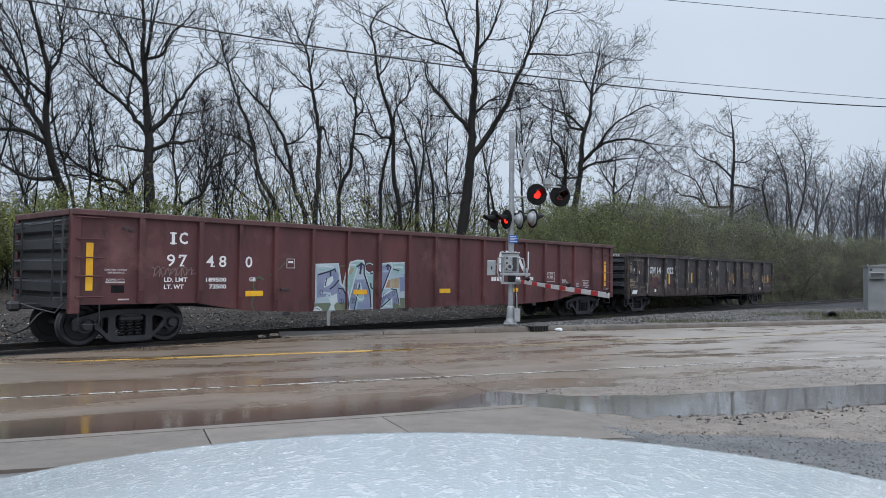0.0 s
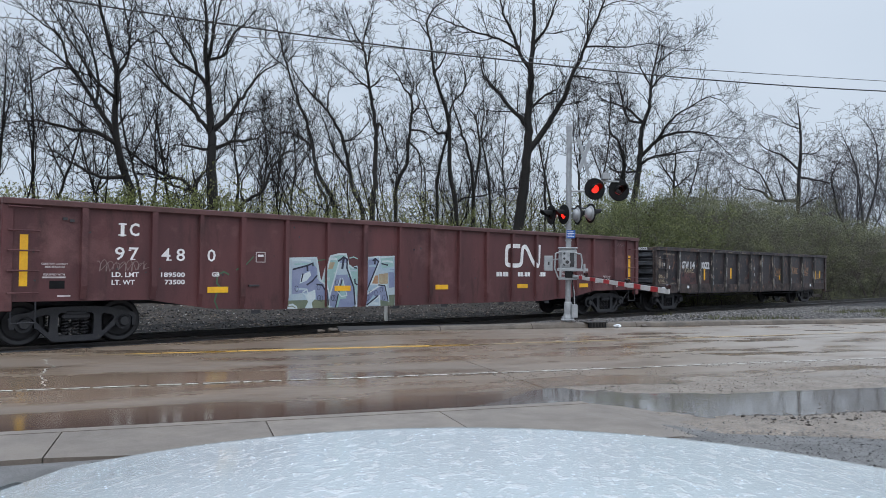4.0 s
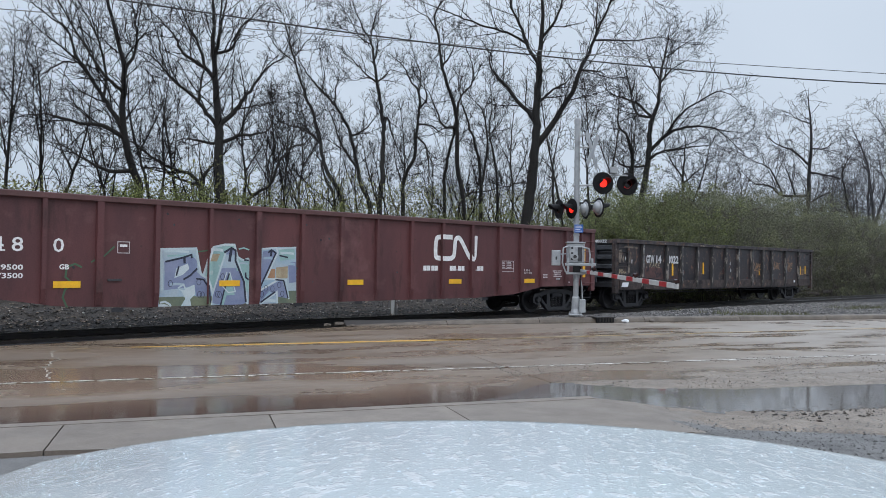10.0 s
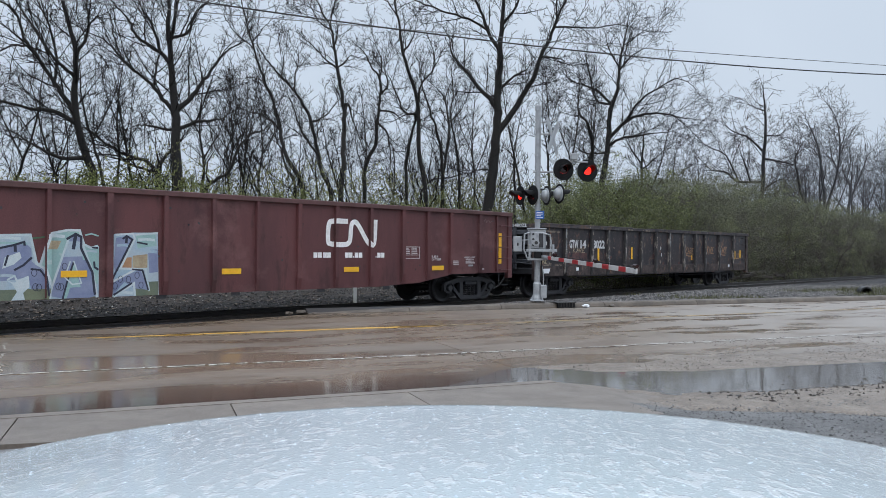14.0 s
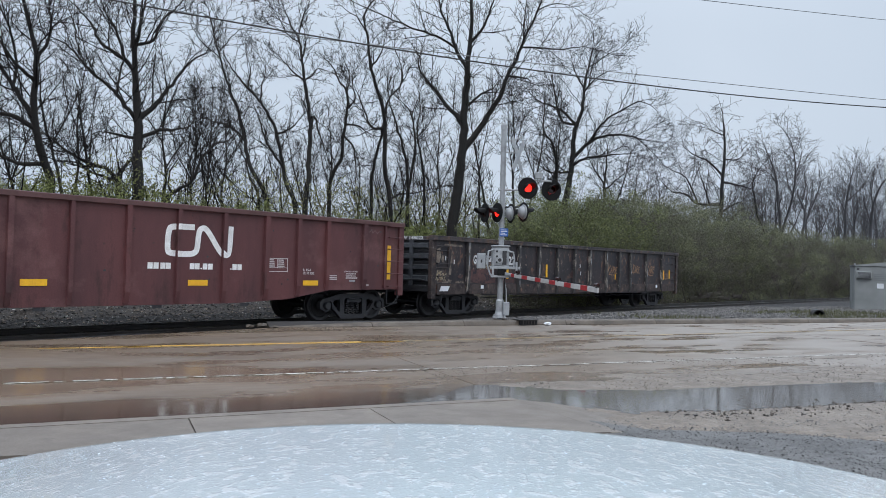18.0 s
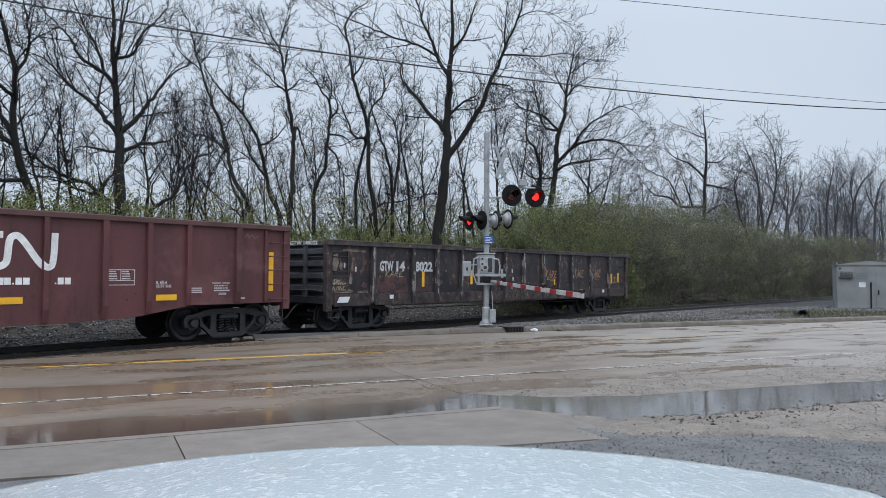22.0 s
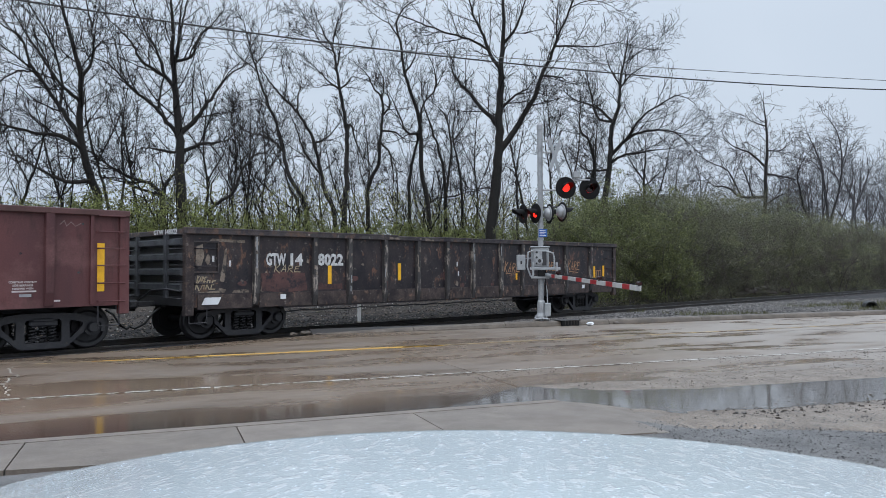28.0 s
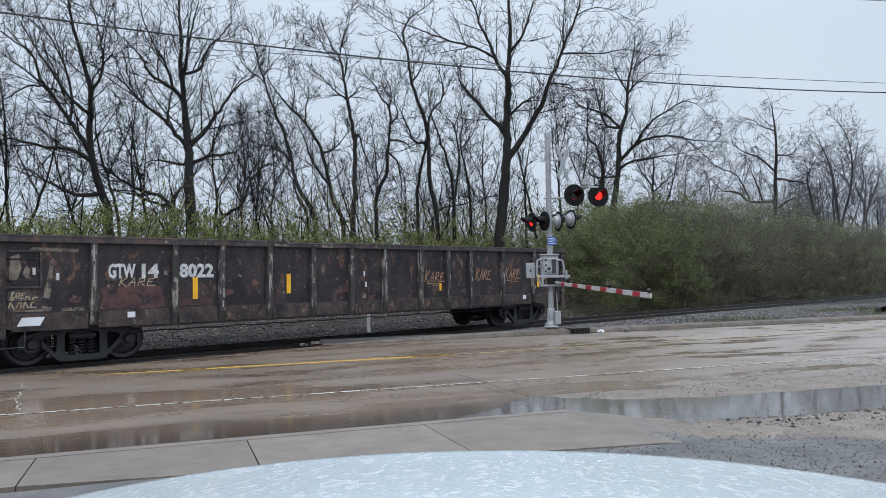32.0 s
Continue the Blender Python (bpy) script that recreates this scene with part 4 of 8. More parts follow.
def scatter():
    r = np.random.RandomState(7)
    # along the railway
    n = 46000
    u, off = 80 * r.rand(n) ** 1.2 - 9, r.uniform(-3.6, 3.8, n)
    x, y = track_np(u, off)
    off = off + bend(u)
    x, y = track_np(u, off)
    z = bed_z(u, off, x, y)
    keep = (off_road(x, y) > 0.15) | (off > -0.8)
    keep &= ~((np.abs(np.abs(off) - 0.72) < 0.12))
    p = np.stack([x, y, z + 0.01], 1)[keep]
    stones("ballast_stones", p, r.uniform(0.018, 0.045, len(p)), M_BALLAST_DARK, "loose grey crushed stone along the railway", "ballast", 8)
    n = 36000
    e, m = 3.4 + 48 * r.rand(n) ** 1.1, CURB_M + 0.4 + r.rand(n) * 8.5
    x, y = road_np(e, m)
    ca, sa = math.cos(ta), math.sin(ta)
    u, off = x * ca + y * sa, -x * sa + y * ca - TRACK_OFF
    keep = off - bend(u) < -0.82
    z = bed_z(u, off, x, y)
    p = np.stack([x, y, z + 0.01], 1)[keep]
    stones("verge_gravel", p, r.uniform(0.02, 0.058, len(p)), M_BALLAST, "pale gravel strewn behind the kerb", "gravel", 9)
    # grit and mud clods on the shoulder
    n = 20000
    e, m = 4.0 + 14 * r.rand(n) ** 1.3, r.uniform(3.6, 9.9, n)
    x, y = road_np(e, m)
    z = np.maximum(mud_z(e, m, x, y), 0.0)
    keep = (np.abs(m - pud_mid(e)) > 0.5) | (r.rand(n) < 0.04)
    keep &= ripple(x, y, 1.7, 12) > -0.25
    p = np.stack([x, y, z + 0.003], 1)[keep]
    stones("grit", p, 0.003 + 0.014 * r.rand(len(p)) ** 3, M_GRIT, "grit and small stones washed onto the road edge", "grit", 10)
    n = 900
    e, m = 5.2 + 9 * r.rand(n), 5.9 + 0.25 * r.randn(n)
    x, y = road_np(e, m)
    p = np.stack([x, y, np.maximum(mud_z(e, m, x, y), 0) + 0.006], 1)
    stones("mud_clods", p, 0.005 + 0.022 * r.rand(n) ** 3, M_SOIL, "dark wet clods of mud beside the puddle", "mud", 11)
    # loose chippings on the lot
    n = 30000
    e, m = r.uniform(2.6, 11, n), 5.9 - 3.6 * r.rand(n) ** 0.8
    x, y = road_np(e, m)
    p = np.stack([x, y, np.full(n, 0.036)], 1)
    stones("chippings", p, 0.003 + 0.011 * r.rand(n) ** 2.0, M_CHIP, "loose grey chippings on worn asphalt", "gravel", 13)
    # a few pale chips among the darkened stones
    n = 2600
    u, off = r.uniform(-12, 45, n), r.uniform(0.9, 4.2, n)
    x, y = track_np(u, off)
    p = np.stack([x, y, bed_z(u, off, x, y) + 0.025], 1)
    stones("pale_chips", p, 0.010 + 0.022 * r.rand(n) ** 2, M_CHALK, "pale stone chips and scraps among the ballast", "gravel", 14)
    # leaf litter under the train
    n = 22000
    u, off = r.uniform(-12, 50, n), 1.6 + 6 * r.rand(n) ** 1.5
    x, y = track_np(u, off)
    z = bed_z(u, off, x, y) + 0.02
    a, s = r.uniform(0, 6.28, n), r.uniform(0.015, 0.045, n)
    tilt = r.uniform(-0.6, 0.6, (n, 2))
    q = []
    for cx, cy in ((-1, -0.6), (1, -0.6), (1, 0.6), (-1, 0.6)):
        dx, dy = s * (cx * np.cos(a) - cy * np.sin(a)), s * (cx * np.sin(a) + cy * np.cos(a))
        q.append(np.stack([x + dx, y + dy, z + np.abs(dx * tilt[:, 0] + dy * tilt[:, 1])], 1))
    v = np.stack(q, 1).reshape(-1, 3)
    f = np.arange(4 * n).reshape(n, 4)
    ob = mesh_of("leaf_litter", v, f, mat("dead_leaves", (0.10, 0.07, 0.05), 0.7, other=(0.2, 0.15, 0.11), scale=8, fine=0.3, bump=0, island=0.8))
    tagged(ob, "dead brown leaves and twigs on the bank", "leaves", kind="stuff")
    # grass tufts on the verge
    n = 10000
    e, m = 15 + 22 * r.rand(n), CURB_M + 0.45 + 4.5 * r.rand(n)
    x, y = road_np(e, m)
    keep = (ripple(x, y, 0.55, 21) > 0.12) | ((e > 23) & (m < CURB_M + 3))
    x, y = x[keep], y[keep]
    u, off = x * ca + y * sa, -x * sa + y * ca - TRACK_OFF
    z = bed_z(u, off, x, y)
    ok = off < -2.2
    x, y, z = x[ok], y[ok], z[ok]
    n = len(x)
    a, h = r.uniform(0, 6.28, n), r.uniform(0.06, 0.17, n)
    w = 0.014
    lx, ly = r.uniform(-0.06, 0.06, n), r.uniform(-0.06, 0.06, n)
    v = np.stack([np.stack([x - w * np.cos(a), y - w * np.sin(a), z], 1), np.stack([x + w * np.cos(a), y + w * np.sin(a), z], 1), np.stack([x + lx, y + ly, z + h], 1)], 1).reshape(-1, 3)
    ob = mesh_of("grass", v, np.arange(3 * n).reshape(n, 3), M_GRASS)
    tagged(ob, "thin early grass on the verge", "grass", kind="stuff")


scatter()


# ---- the railway ----
def railway():
    tr = thing("railway_track", M_TRACKLINE)
    for s in (-1, 1):
        c = s * 0.755
        prof = [(-0.07, -0.17), (0.07, -0.17), (0.07, -0.15), (0.012, -0.13), (0.012, -0.045), (0.036, -0.035), (0.036, -0.006), (0.028, 0.0), (-0.028, 0.0), (-0.036, -0.006), (-0.036, -0.035), (-0.012, -0.045), (-0.012, -0.13), (-0.07, -0.15)]
        bm = bmesh.new()
        rings = []
        for u in list(range(-60, 61, 10)) + list(range(70, 331, 10)):
            rings.append([bm.verts.new((u, c + y + float(bend(u)), RAIL_TOP + z + float(fall(u)))) for y, z in prof])
        for a, b in zip(rings, rings[1:]):
            for i in range(len(prof)):
                j = (i + 1) % len(prof)
                bm.faces.new((a[i], a[j], b[j], b[i]))
        bmesh.ops.recalc_face_normals(bm, faces=bm.faces[:])
        rail = part("rail", bm, M_RAIL, tr, "dark wet steel rail")
        bm = bmesh.new()
        rings = []
        for u in list(range(-60, 61, 10)) + list(range(70, 331, 10)):
            rings.append([bm.verts.new((u, c + y + float(bend(u)), RAIL_TOP + 0.003 + float(fall(u)))) for y in (-0.027, 0.027)])
        for a, b in zip(rings, rings[1:]):
            bm.faces.new((a[0], a[1], b[1], b[0]))
        part("running_surface", bm, M_RAILTOP, rail, "polished top of the rail")
    tie = part("tie", box(-0.115, 0.115, -1.3, 1.3, -0.37, RAIL_TOP - 0.172, 0.01), M_TIE, tr, m=Matrix.Translation((-10, 0, 0)))
    for k in range(1, 150):
        u = -10 + 0.52 * k
        again(tie, Matrix.Translation((u, 0.03 * math.sin(k * 1.7) + float(bend(u)), float(fall(u)))) @ Matrix.Rotation(0.02 * math.sin(k * 2.3), 4, "Z"))
    tagged(tr, "straight railway track of dark rails on timber ties", "railway track")


railway()


# ---- the train: two gondola cars, coupled ----
WHEEL_R = 0.43
MOVING_WHEELS = {}


def truck(car, name, u0, base=1.80):
    """A freight truck under a car: two wheelsets, two side frames with springs, a bolster."""
    sets = []
    for du in (-base / 2, base / 2):
        ax = part("wheelset", cyl((0, -1.02, 0), (0, 1.02, 0), 0.075, n=14), M_TRUCK, car, m=Matrix.Translation((u0 + du, 0, WHEEL_R)))
        for s in (-1, 1):
            prof = [(0.0, 0.02), (0.10, 0.02), (0.12, 0.045), (0.29, 0.05), (0.33, 0.01), (WHEEL_R - 0.035, 0.0), (WHEEL_R - 0.01, 0.02), (WHEEL_R, 0.09), (WHEEL_R + 0.022, 0.115), (WHEEL_R + 0.018, 0.14), (0.32, 0.14), (0.29, 0.10), (0.1, 0.12), (0, 0.12)]
            part("wheel", lathe(prof, n=40), M_WHEEL, ax, "grimy steel wheel", m=Matrix.Translation((0, -0.815 if s < 0 else 0.815, 0)) @ Matrix.Rotation(0 if s < 0 else math.pi, 4, "Z"), smooth=False)
        sets.append(ax)
    for s in (-1, 1):
        y0, y1 = (-1.10, -0.98) if s < 0 else (0.98, 1.10)
        h = base / 2
        # side frame: one arched casting with jaws over the bearings, a spring window and two three-cornered openings
        half = [(0.0, 0.075), (0.36, 0.075), (0.44, 0.10), (h - 0.24, 0.31), (h - 0.17, 0.35), (h - 0.16, 0.50), (h - 0.08, 0.56), (h + 0.08, 0.56), (h + 0.16, 0.50), (h + 0.16, 0.34),
                (h + 0.22, 0.34), (h + 0.24, 0.52), (h + 0.18, 0.60), (h - 0.06, 0.645), (0.62, 0.71), (0.40, 0.735), (0.0, 0.74)]
        rim = half + [(-x, z) for x, z in reversed(half[1:-1])]
        holes = [[(-0.30, 0.19), (0.30, 0.19), (0.32, 0.23), (0.32, 0.58), (0.28, 0.62), (-0.28, 0.62), (-0.32, 0.58), (-0.32, 0.23)]]
        for k in (-1, 1):
            holes.append([(k * x, z) for x, z in ((0.47, 0.27), (0.50, 0.26), (0.70, 0.47), (0.71, 0.53), (0.67, 0.56), (0.50, 0.595), (0.46, 0.57))])
        bm = bmesh.new()
        for loop_ in [rim] + holes:
            vs = [bm.verts.new((x, y0, z)) for x, z in loop_]
            for a, b in zip(vs, vs[1:] + vs[:1]):
                bm.edges.new((a, b))
        fill = bmesh.ops.triangle_fill(bm, use_beauty=True, edges=bm.edges[:])
        faces = [g for g in fill["geom"] if isinstance(g, bmesh.types.BMFace)]
        ext = bmesh.ops.extrude_face_region(bm, geom=faces)
        for v in ext["geom"]:
            if isinstance(v, bmesh.types.BMVert):
                v.co.y = y1
        bmesh.ops.recalc_face_normals(bm, faces=bm.faces[:])
        part("side_frame", bm, M_TRUCK, car, "cast steel truck side frame", m=Matrix.Translation((u0, 0, 0)))
        yo = -1 if s < 0 else 1
        part("bolster_end", box(u0 - 0.25, u0 + 0.25, *sorted((yo * 1.02, yo * 1.14)), 0.50, 0.60, 0.02), M_TRUCK, car)
        for du in (-h, h):
            part("bearing_cap", lathe([(0, -0.09), (0.085, -0.09), (0.10, -0.06), (0.105, 0.0), (0.16, 0.0), (0.16, 0.09), (0, 0.09)], n=18), M_TRUCK, car, "round axle bearing cap",
                 m=Matrix.Translation((u0 + du, -1.06 if s < 0 else 1.06, WHEEL_R)) @ Matrix.Rotation(0 if s < 0 else math.pi, 4, "Z"))
        for du in (-0.17, 0.0, 0.17):
            pts = []
            for k in range(33):
                a = 2 * math.pi * k / 6.4
                pts.append((u0 + du + 0.065 * math.cos(a), (y0 + y1) / 2 + 0.055 * math.sin(a), 0.20 + 0.30 * k / 32))
            part("spring", tube(pts, 0.017, 5), M_WHEEL, car, "coil spring")
    part("bolster", box(u0 - 0.2, u0 + 0.2, -1.12, 1.12, 0.50, 0.66, 0.03), M_TRUCK, car, "truck bolster")
    part("brake_beam", box(u0 - 0.62, u0 - 0.52, -0.7, 0.7, 0.3, 0.4, 0.01), M_TRUCK, car)
    part("brake_beam", box(u0 + 0.52, u0 + 0.62, -0.7, 0.7, 0.3, 0.4, 0.01), M_TRUCK, car)
    return sets


def coupler(car, u, s):
    """s: the way it points along the car."""
    bm = box(min(u - 0.25 * s, u + 0.36 * s), max(u - 0.25 * s, u + 0.36 * s), -0.06, 0.06, 0.74, 0.86, 0.02)
    c = part("coupler", bm, M_TRUCK, car, "cast knuckle coupler")
    x0, x1 = sorted((u + 0.36 * s, u + 0.60 * s))
    part("knuckle", box(x0, x1 - 0.08 if s > 0 else x1, -0.10, 0.08, 0.70, 0.90, 0.05), M_TRUCK, c)
    hose = [(u, -0.35, 0.72), (u + 0.15 * s, -0.36, 0.62), (u + 0.32 * s, -0.3, 0.38), (u + 0.5 * s, -0.2, 0.28), (u + 0.6 * s, -0.1, 0.34)]
    part("air_hose", tube(hose, 0.024, 8), M_RUBBER, car, "black rubber brake hose", smooth=True)


def side_outline(belly, L, top):
    return [(0, top), (0, belly[0][1])] + belly + [(L, belly[-1][1]), (L, top)]


def gondola(name, L, top, belly, ribs, rib_w, rib_d, trucks, body, chord, post, endm, base=1.80):
    car = thing(name)
    floor_z = 1.12
    for s in (-1, 1):
        y0, y1 = (-1.5, -1.485) if s < 0 else (1.485, 1.5)
        part("side_panel", prism(side_outline(belly, L, top - 0.08), y0, y1), body, car)
        for i, u in enumerate(ribs):
            zb = float(np.interp(u, [b[0] for b in belly], [b[1] for b in belly])) + 0.03
            w = rib_w[i] / 2 if isinstance(rib_w, list) else rib_w / 2
            # pressed rib: flat face, sloping flanks, tapered foot
            bm = bmesh.new()
            yi, yf = (-1.5, -1.5 - rib_d) if s < 0 else (1.5, 1.5 + rib_d)
            lv = []
            for z, k in ((top - 0.10, 1.0), (zb + 0.25, 1.0), (zb, 0.35)):
                yy = yi + (yf - yi) * k
                lv.append([bm.verts.new(c) for c in ((u - w, yi, z), (u - w * 0.78, yy, z), (u + w * 0.78, yy, z), (u + w, yi, z))])
            for a, b in zip(lv, lv[1:]):
                for k in range(3):
                    bm.faces.new((a[k], a[k + 1], b[k + 1], b[k]))
            bm.faces.new(lv[0])
            bm.faces.new(lv[-1])
            bmesh.ops.recalc_face_normals(bm, faces=bm.faces[:])
            part("side_rib", bm, post, car)
        ya, yb = (-1.5 - rib_d - 0.005, -1.43) if s < 0 else (1.43, 1.5 + rib_d + 0.005)
        part("top_chord", box(0.0, L, ya, yb, top - 0.115, top, 0.012), chord, car)
    for u, s in ((0.0, -1), (L, 1)):
        x0, x1 = (0.06, 0.09) if s < 0 else (L - 0.09, L - 0.06)
        part("end_wall", box(x0, x1, -1.43, 1.43, 0.95, top - 0.1), endm, car, "sooty ribbed end wall")
        for z in ((1.2, 1.62, 2.04, 2.4) if L > 18 else (1.18, 1.50, 1.82, 2.14)):
            if z < top - 0.22:
                bm = bmesh.new()
                xa, xb = (0.06, -0.06) if s < 0 else (L - 0.06, L + 0.06)
                q = 1.0 if L > 18 else 0.62
                prism([(xa, z - 0.15 * q), (xb, z - 0.09 * q), (xb, z + 0.09 * q), (xa, z + 0.15 * q)], -1.40, 1.40, bm)
                part("end_rib", bm, endm if L > 18 else M_ENDRIB, car)
        xa, xb = (-0.02, 0.14) if s < 0 else (L - 0.14, L + 0.02)
        part("end_chord", box(xa, xb, -1.43, 1.43, top - 0.12, top - 0.002, 0.012), chord, car)
        for y in (() if L > 18 else (-0.75, 0.75)):
            xp, xq = (-0.09, -0.02) if s < 0 else (L + 0.02, L + 0.09)
            part("end_post", box(xp, xq, y - 0.06, y + 0.06, 0.95, top - 0.12), M_ENDRIB, car)
        part("end_sill", box(*((0.0, 0.22) if s < 0 else (L - 0.22, L)), -1.42, 1.42, 0.78, 0.98, 0.01), endm, car)
        for y in (-1.5, 1.5):
            ys = sorted((y, y * 0.93))
            xs_ = (-0.0, 0.19) if s < 0 else (L - 0.19, L)
            part("corner_post", box(xs_[0], xs_[1], ys[0] - (0.05 if y < 0 else 0), ys[1] + (0.05 if y > 0 else 0), belly[0][1] - 0.17, top - 0.11, 0.012), post if L > 18 else M_SILL, car)
        coupler(car, u, s)
    part("floor", box(0.1, L - 0.1, -1.48, 1.48, floor_z - 0.06, floor_z), endm, car, "steel floor")
    part("centre_sill", prism([(0.15, 0.98), (0.15, 0.72), (3.2, 0.72), (4.4, 0.62), (L - 4.4, 0.62), (L - 3.2, 0.72), (L - 0.15, 0.72), (L - 0.15, 0.98)], -0.3, 0.3), M_TRUCK, car, "black centre sill")
    for u in np.arange(3.3, L - 3, 1.35):
        part("crossbearer", box(u - 0.05, u + 0.05, -1.47, 1.47, 0.86, 1.05), M_TRUCK, car)
    wheels = []
    for u in trucks:
        wheels += truck(car, name, u, base)
    MOVING_WHEELS[name] = [(w, tuple(w.matrix_basis.translation)) for w in wheels]
    return car


def rungs(car, u0, u1, zs, y, material, stand=0.07):
    for z in zs:
        s = -1 if y < 0 else 1
        part("grab_iron", tube([(u0, y, z), (u0, y + s * stand, z), (u1, y + s * stand, z), (u1, y, z)], 0.015, 6), material, car)


def on_side(u, z, y=-1.503):
    """A pose on the near side of a car, for flat lettering."""
    return Matrix.Translation((u, y, z)) @ Matrix.Rotation(radians(90), 4, "X")


def plate(car, name, u0, u1, z0, z1, material, y=-1.506, label="", t=0.004):
    return part(name, box(u0, u1, y, y + t, z0, z1), material, car, label)


def windowed(poly, window):
    """Cuts an outline in (u, z) to a range of u."""
    if window:
        poly = clip(clip(poly, -1, 0, -window[0]), 1, 0, window[1])
    return poly if len(poly) > 2 else None


def stroke(points, w, closed=False, y=-1.505, t=0.004, window=None):
    """A painted band of even width along a line in (u, z)."""
    bm = bmesh.new()
    pts = [Vector((a, b)) for a, b in points]
    left, right = [], []
    for i, p in enumerate(pts):
        d0 = (p - pts[i - 1]).normalized() if i else (pts[1] - p).normalized()
        d1 = (pts[i + 1] - p).normalized() if i < len(pts) - 1 else d0
        nrm = Vector((-(d0 + d1).y, (d0 + d1).x)).normalized()
        k = w / 2 / max(0.5, nrm.dot(Vector((-d0.y, d0.x))))
        left.append(p + nrm * k)
        right.append(p - nrm * k)
    for i in range(len(pts) - 1):
        poly = windowed([(left[i].x, left[i].y), (left[i + 1].x, left[i + 1].y), (right[i + 1].x, right[i + 1].y), (right[i].x, right[i].y)], window)
        if poly:
            prism(poly, y, y + t, bm)
    return bm


def patch(points, y=-1.504, t=0.003):
    return prism(points, y, y + t)


def bars(car, u, z, w, rows, h=0.03, gap=0.05, material=None):
    """Small print that cannot be read: rows of plain bars."""
    r = random.Random(int(u * 100 + z * 10))
    for i in range(rows):
        a = r.uniform(0, 0.12) * w
        plate(car, "print_line", u + a, u + w - r.uniform(0, 0.12) * w, z - i * gap - h, z - i * gap, material or M_PRINT)


def red_car():
    L, top = 20.2, 2.715
    belly = [(0.19, 0.865), (2.62, 0.855), (2.75, 0.83), (3.9, 0.645), (5.4, 0.575), (14.8, 0.575), (16.3, 0.645), (17.45, 0.83), (17.58, 0.855), (20.01, 0.865)]
    ribs = [1.38, 2.70, 3.68, 4.64, 5.73, 6.85, 7.95, 9.07, 10.15, 11.22, 12.33, 13.43, 14.53, 15.65, 16.58, 17.48, 18.74]
    widths = [0.14, 0.14, 0.10, 0.15, 0.12, 0.10, 0.15, 0.12, 0.12, 0.10, 0.13, 0.12, 0.12, 0.15, 0.14, 0.13, 0.18]
    car = gondola("gondola_car", L, top, belly, ribs, widths, 0.08, (1.40, 18.78), M_RED, M_REDCHORD, M_RED, M_ENDWALL)
    tagged(car, "oxide-red ribbed steel gondola car with white lettering and graffiti", "gondola car", group="train")
    # ladders at both ends
    rungs(car, 19.6, 20.1, (0.95, 1.30, 1.64, 1.97, 2.29, 2.60), -1.52, M_RED)
    part("ladder_stile", box(19.46, 19.52, -1.56, -1.5, 0.9, 2.6), M_RED, car)
    rungs(car, 0.10, 0.62, (2.56,), -1.52, M_RED)
    rungs(car, 0.10, 0.60, (2.14, 1.78, 1.42, 1.02), -1.52, M_RED)
    part("stirrup", tube([(0.18, -1.5, 0.86), (0.18, -1.5, 0.48), (0.58, -1.5, 0.48), (0.58, -1.5, 0.86)], 0.016, 6), M_TRUCK, car, "sill step")
    part("stirrup", tube([(19.62, -1.5, 0.86), (19.62, -1.5, 0.48), (20.02, -1.5, 0.48), (20.02, -1.5, 0.86)], 0.016, 6), M_TRUCK, car, "sill step")
    for y in (-1.2, 1.0):
        for z in (1.0, 1.35, 1.7, 2.05, 2.4):
            part("end_rung", tube([(0.05, y - 0.22, z), (-0.12, y - 0.22, z), (-0.12, y + 0.22, z), (0.05, y + 0.22, z)], 0.012, 6), M_TRUCK, car)
        for d in (-0.24, 0.24):
            part("end_stile", box(-0.13, -0.10, y + d - 0.015, y + d + 0.015, 0.95, 2.55), M_TRUCK, car)
    part("end_handrail", tube([(-0.03, -1.4, 2.5), (-0.14, -1.2, 2.46), (-0.14, 0.2, 2.44), (-0.03, 0.6, 2.5)], 0.014, 6), M_TRUCK, car)
    part("uncoupling_lever", tube([(-0.05, -1.4, 0.9), (-0.2, -1.38, 0.72), (-0.35, -0.9, 0.78), (-0.4, -0.2, 0.85)], 0.015, 6), M_TRUCK, car)
    # jacking pads and rivets along the sill
    for u in (4.9, 8.9, 10.6, 12.9, 15.0):
        plate(car, "sill_bracket", u, u + 0.22, 0.50, 0.58, M_TRUCK, y=-1.48)
    # yellow tape
    for u in (0.30, 19.60):
        plate(car, "reflective_strip", u, u + 0.135, 1.14, 2.07, M_REFLECT, y=-1.508, label="tall yellow reflective strip")
    for u in (3.85, 7.07, 10.35, 13.68, 16.75):
        plate(car, "reflective_strip", u, u + 0.47, 0.975, 1.10, M_REFLECT, y=-1.516, label="yellow reflective strip")
    # lettering as it stands on the side
    def word(text, u0, u1, z0, z1, bold=0.006):
        lettering("lettering", text, z1 - z0, M_LETTER if z1 - z0 > 0.08 else M_PRINT, car, on_side(u0, z0), width=u1 - u0, bold=bold)
    word("I", 2.05, 2.12, 2.11, 2.35, 0.012)
    for z in (2.11, 2.325):
        plate(car, "letter_serif", 2.01, 2.16, z, z + 0.025, M_LETTER, y=-1.5055)
    word("C", 2.22, 2.41, 2.12, 2.36, 0.008)
    for ch, u in (("9", 1.95), ("7", 2.22), ("4", 2.86), ("8", 3.17), ("0", 3.84)):
        word(ch, u, u + 0.185, 1.64, 1.89, 0.003)
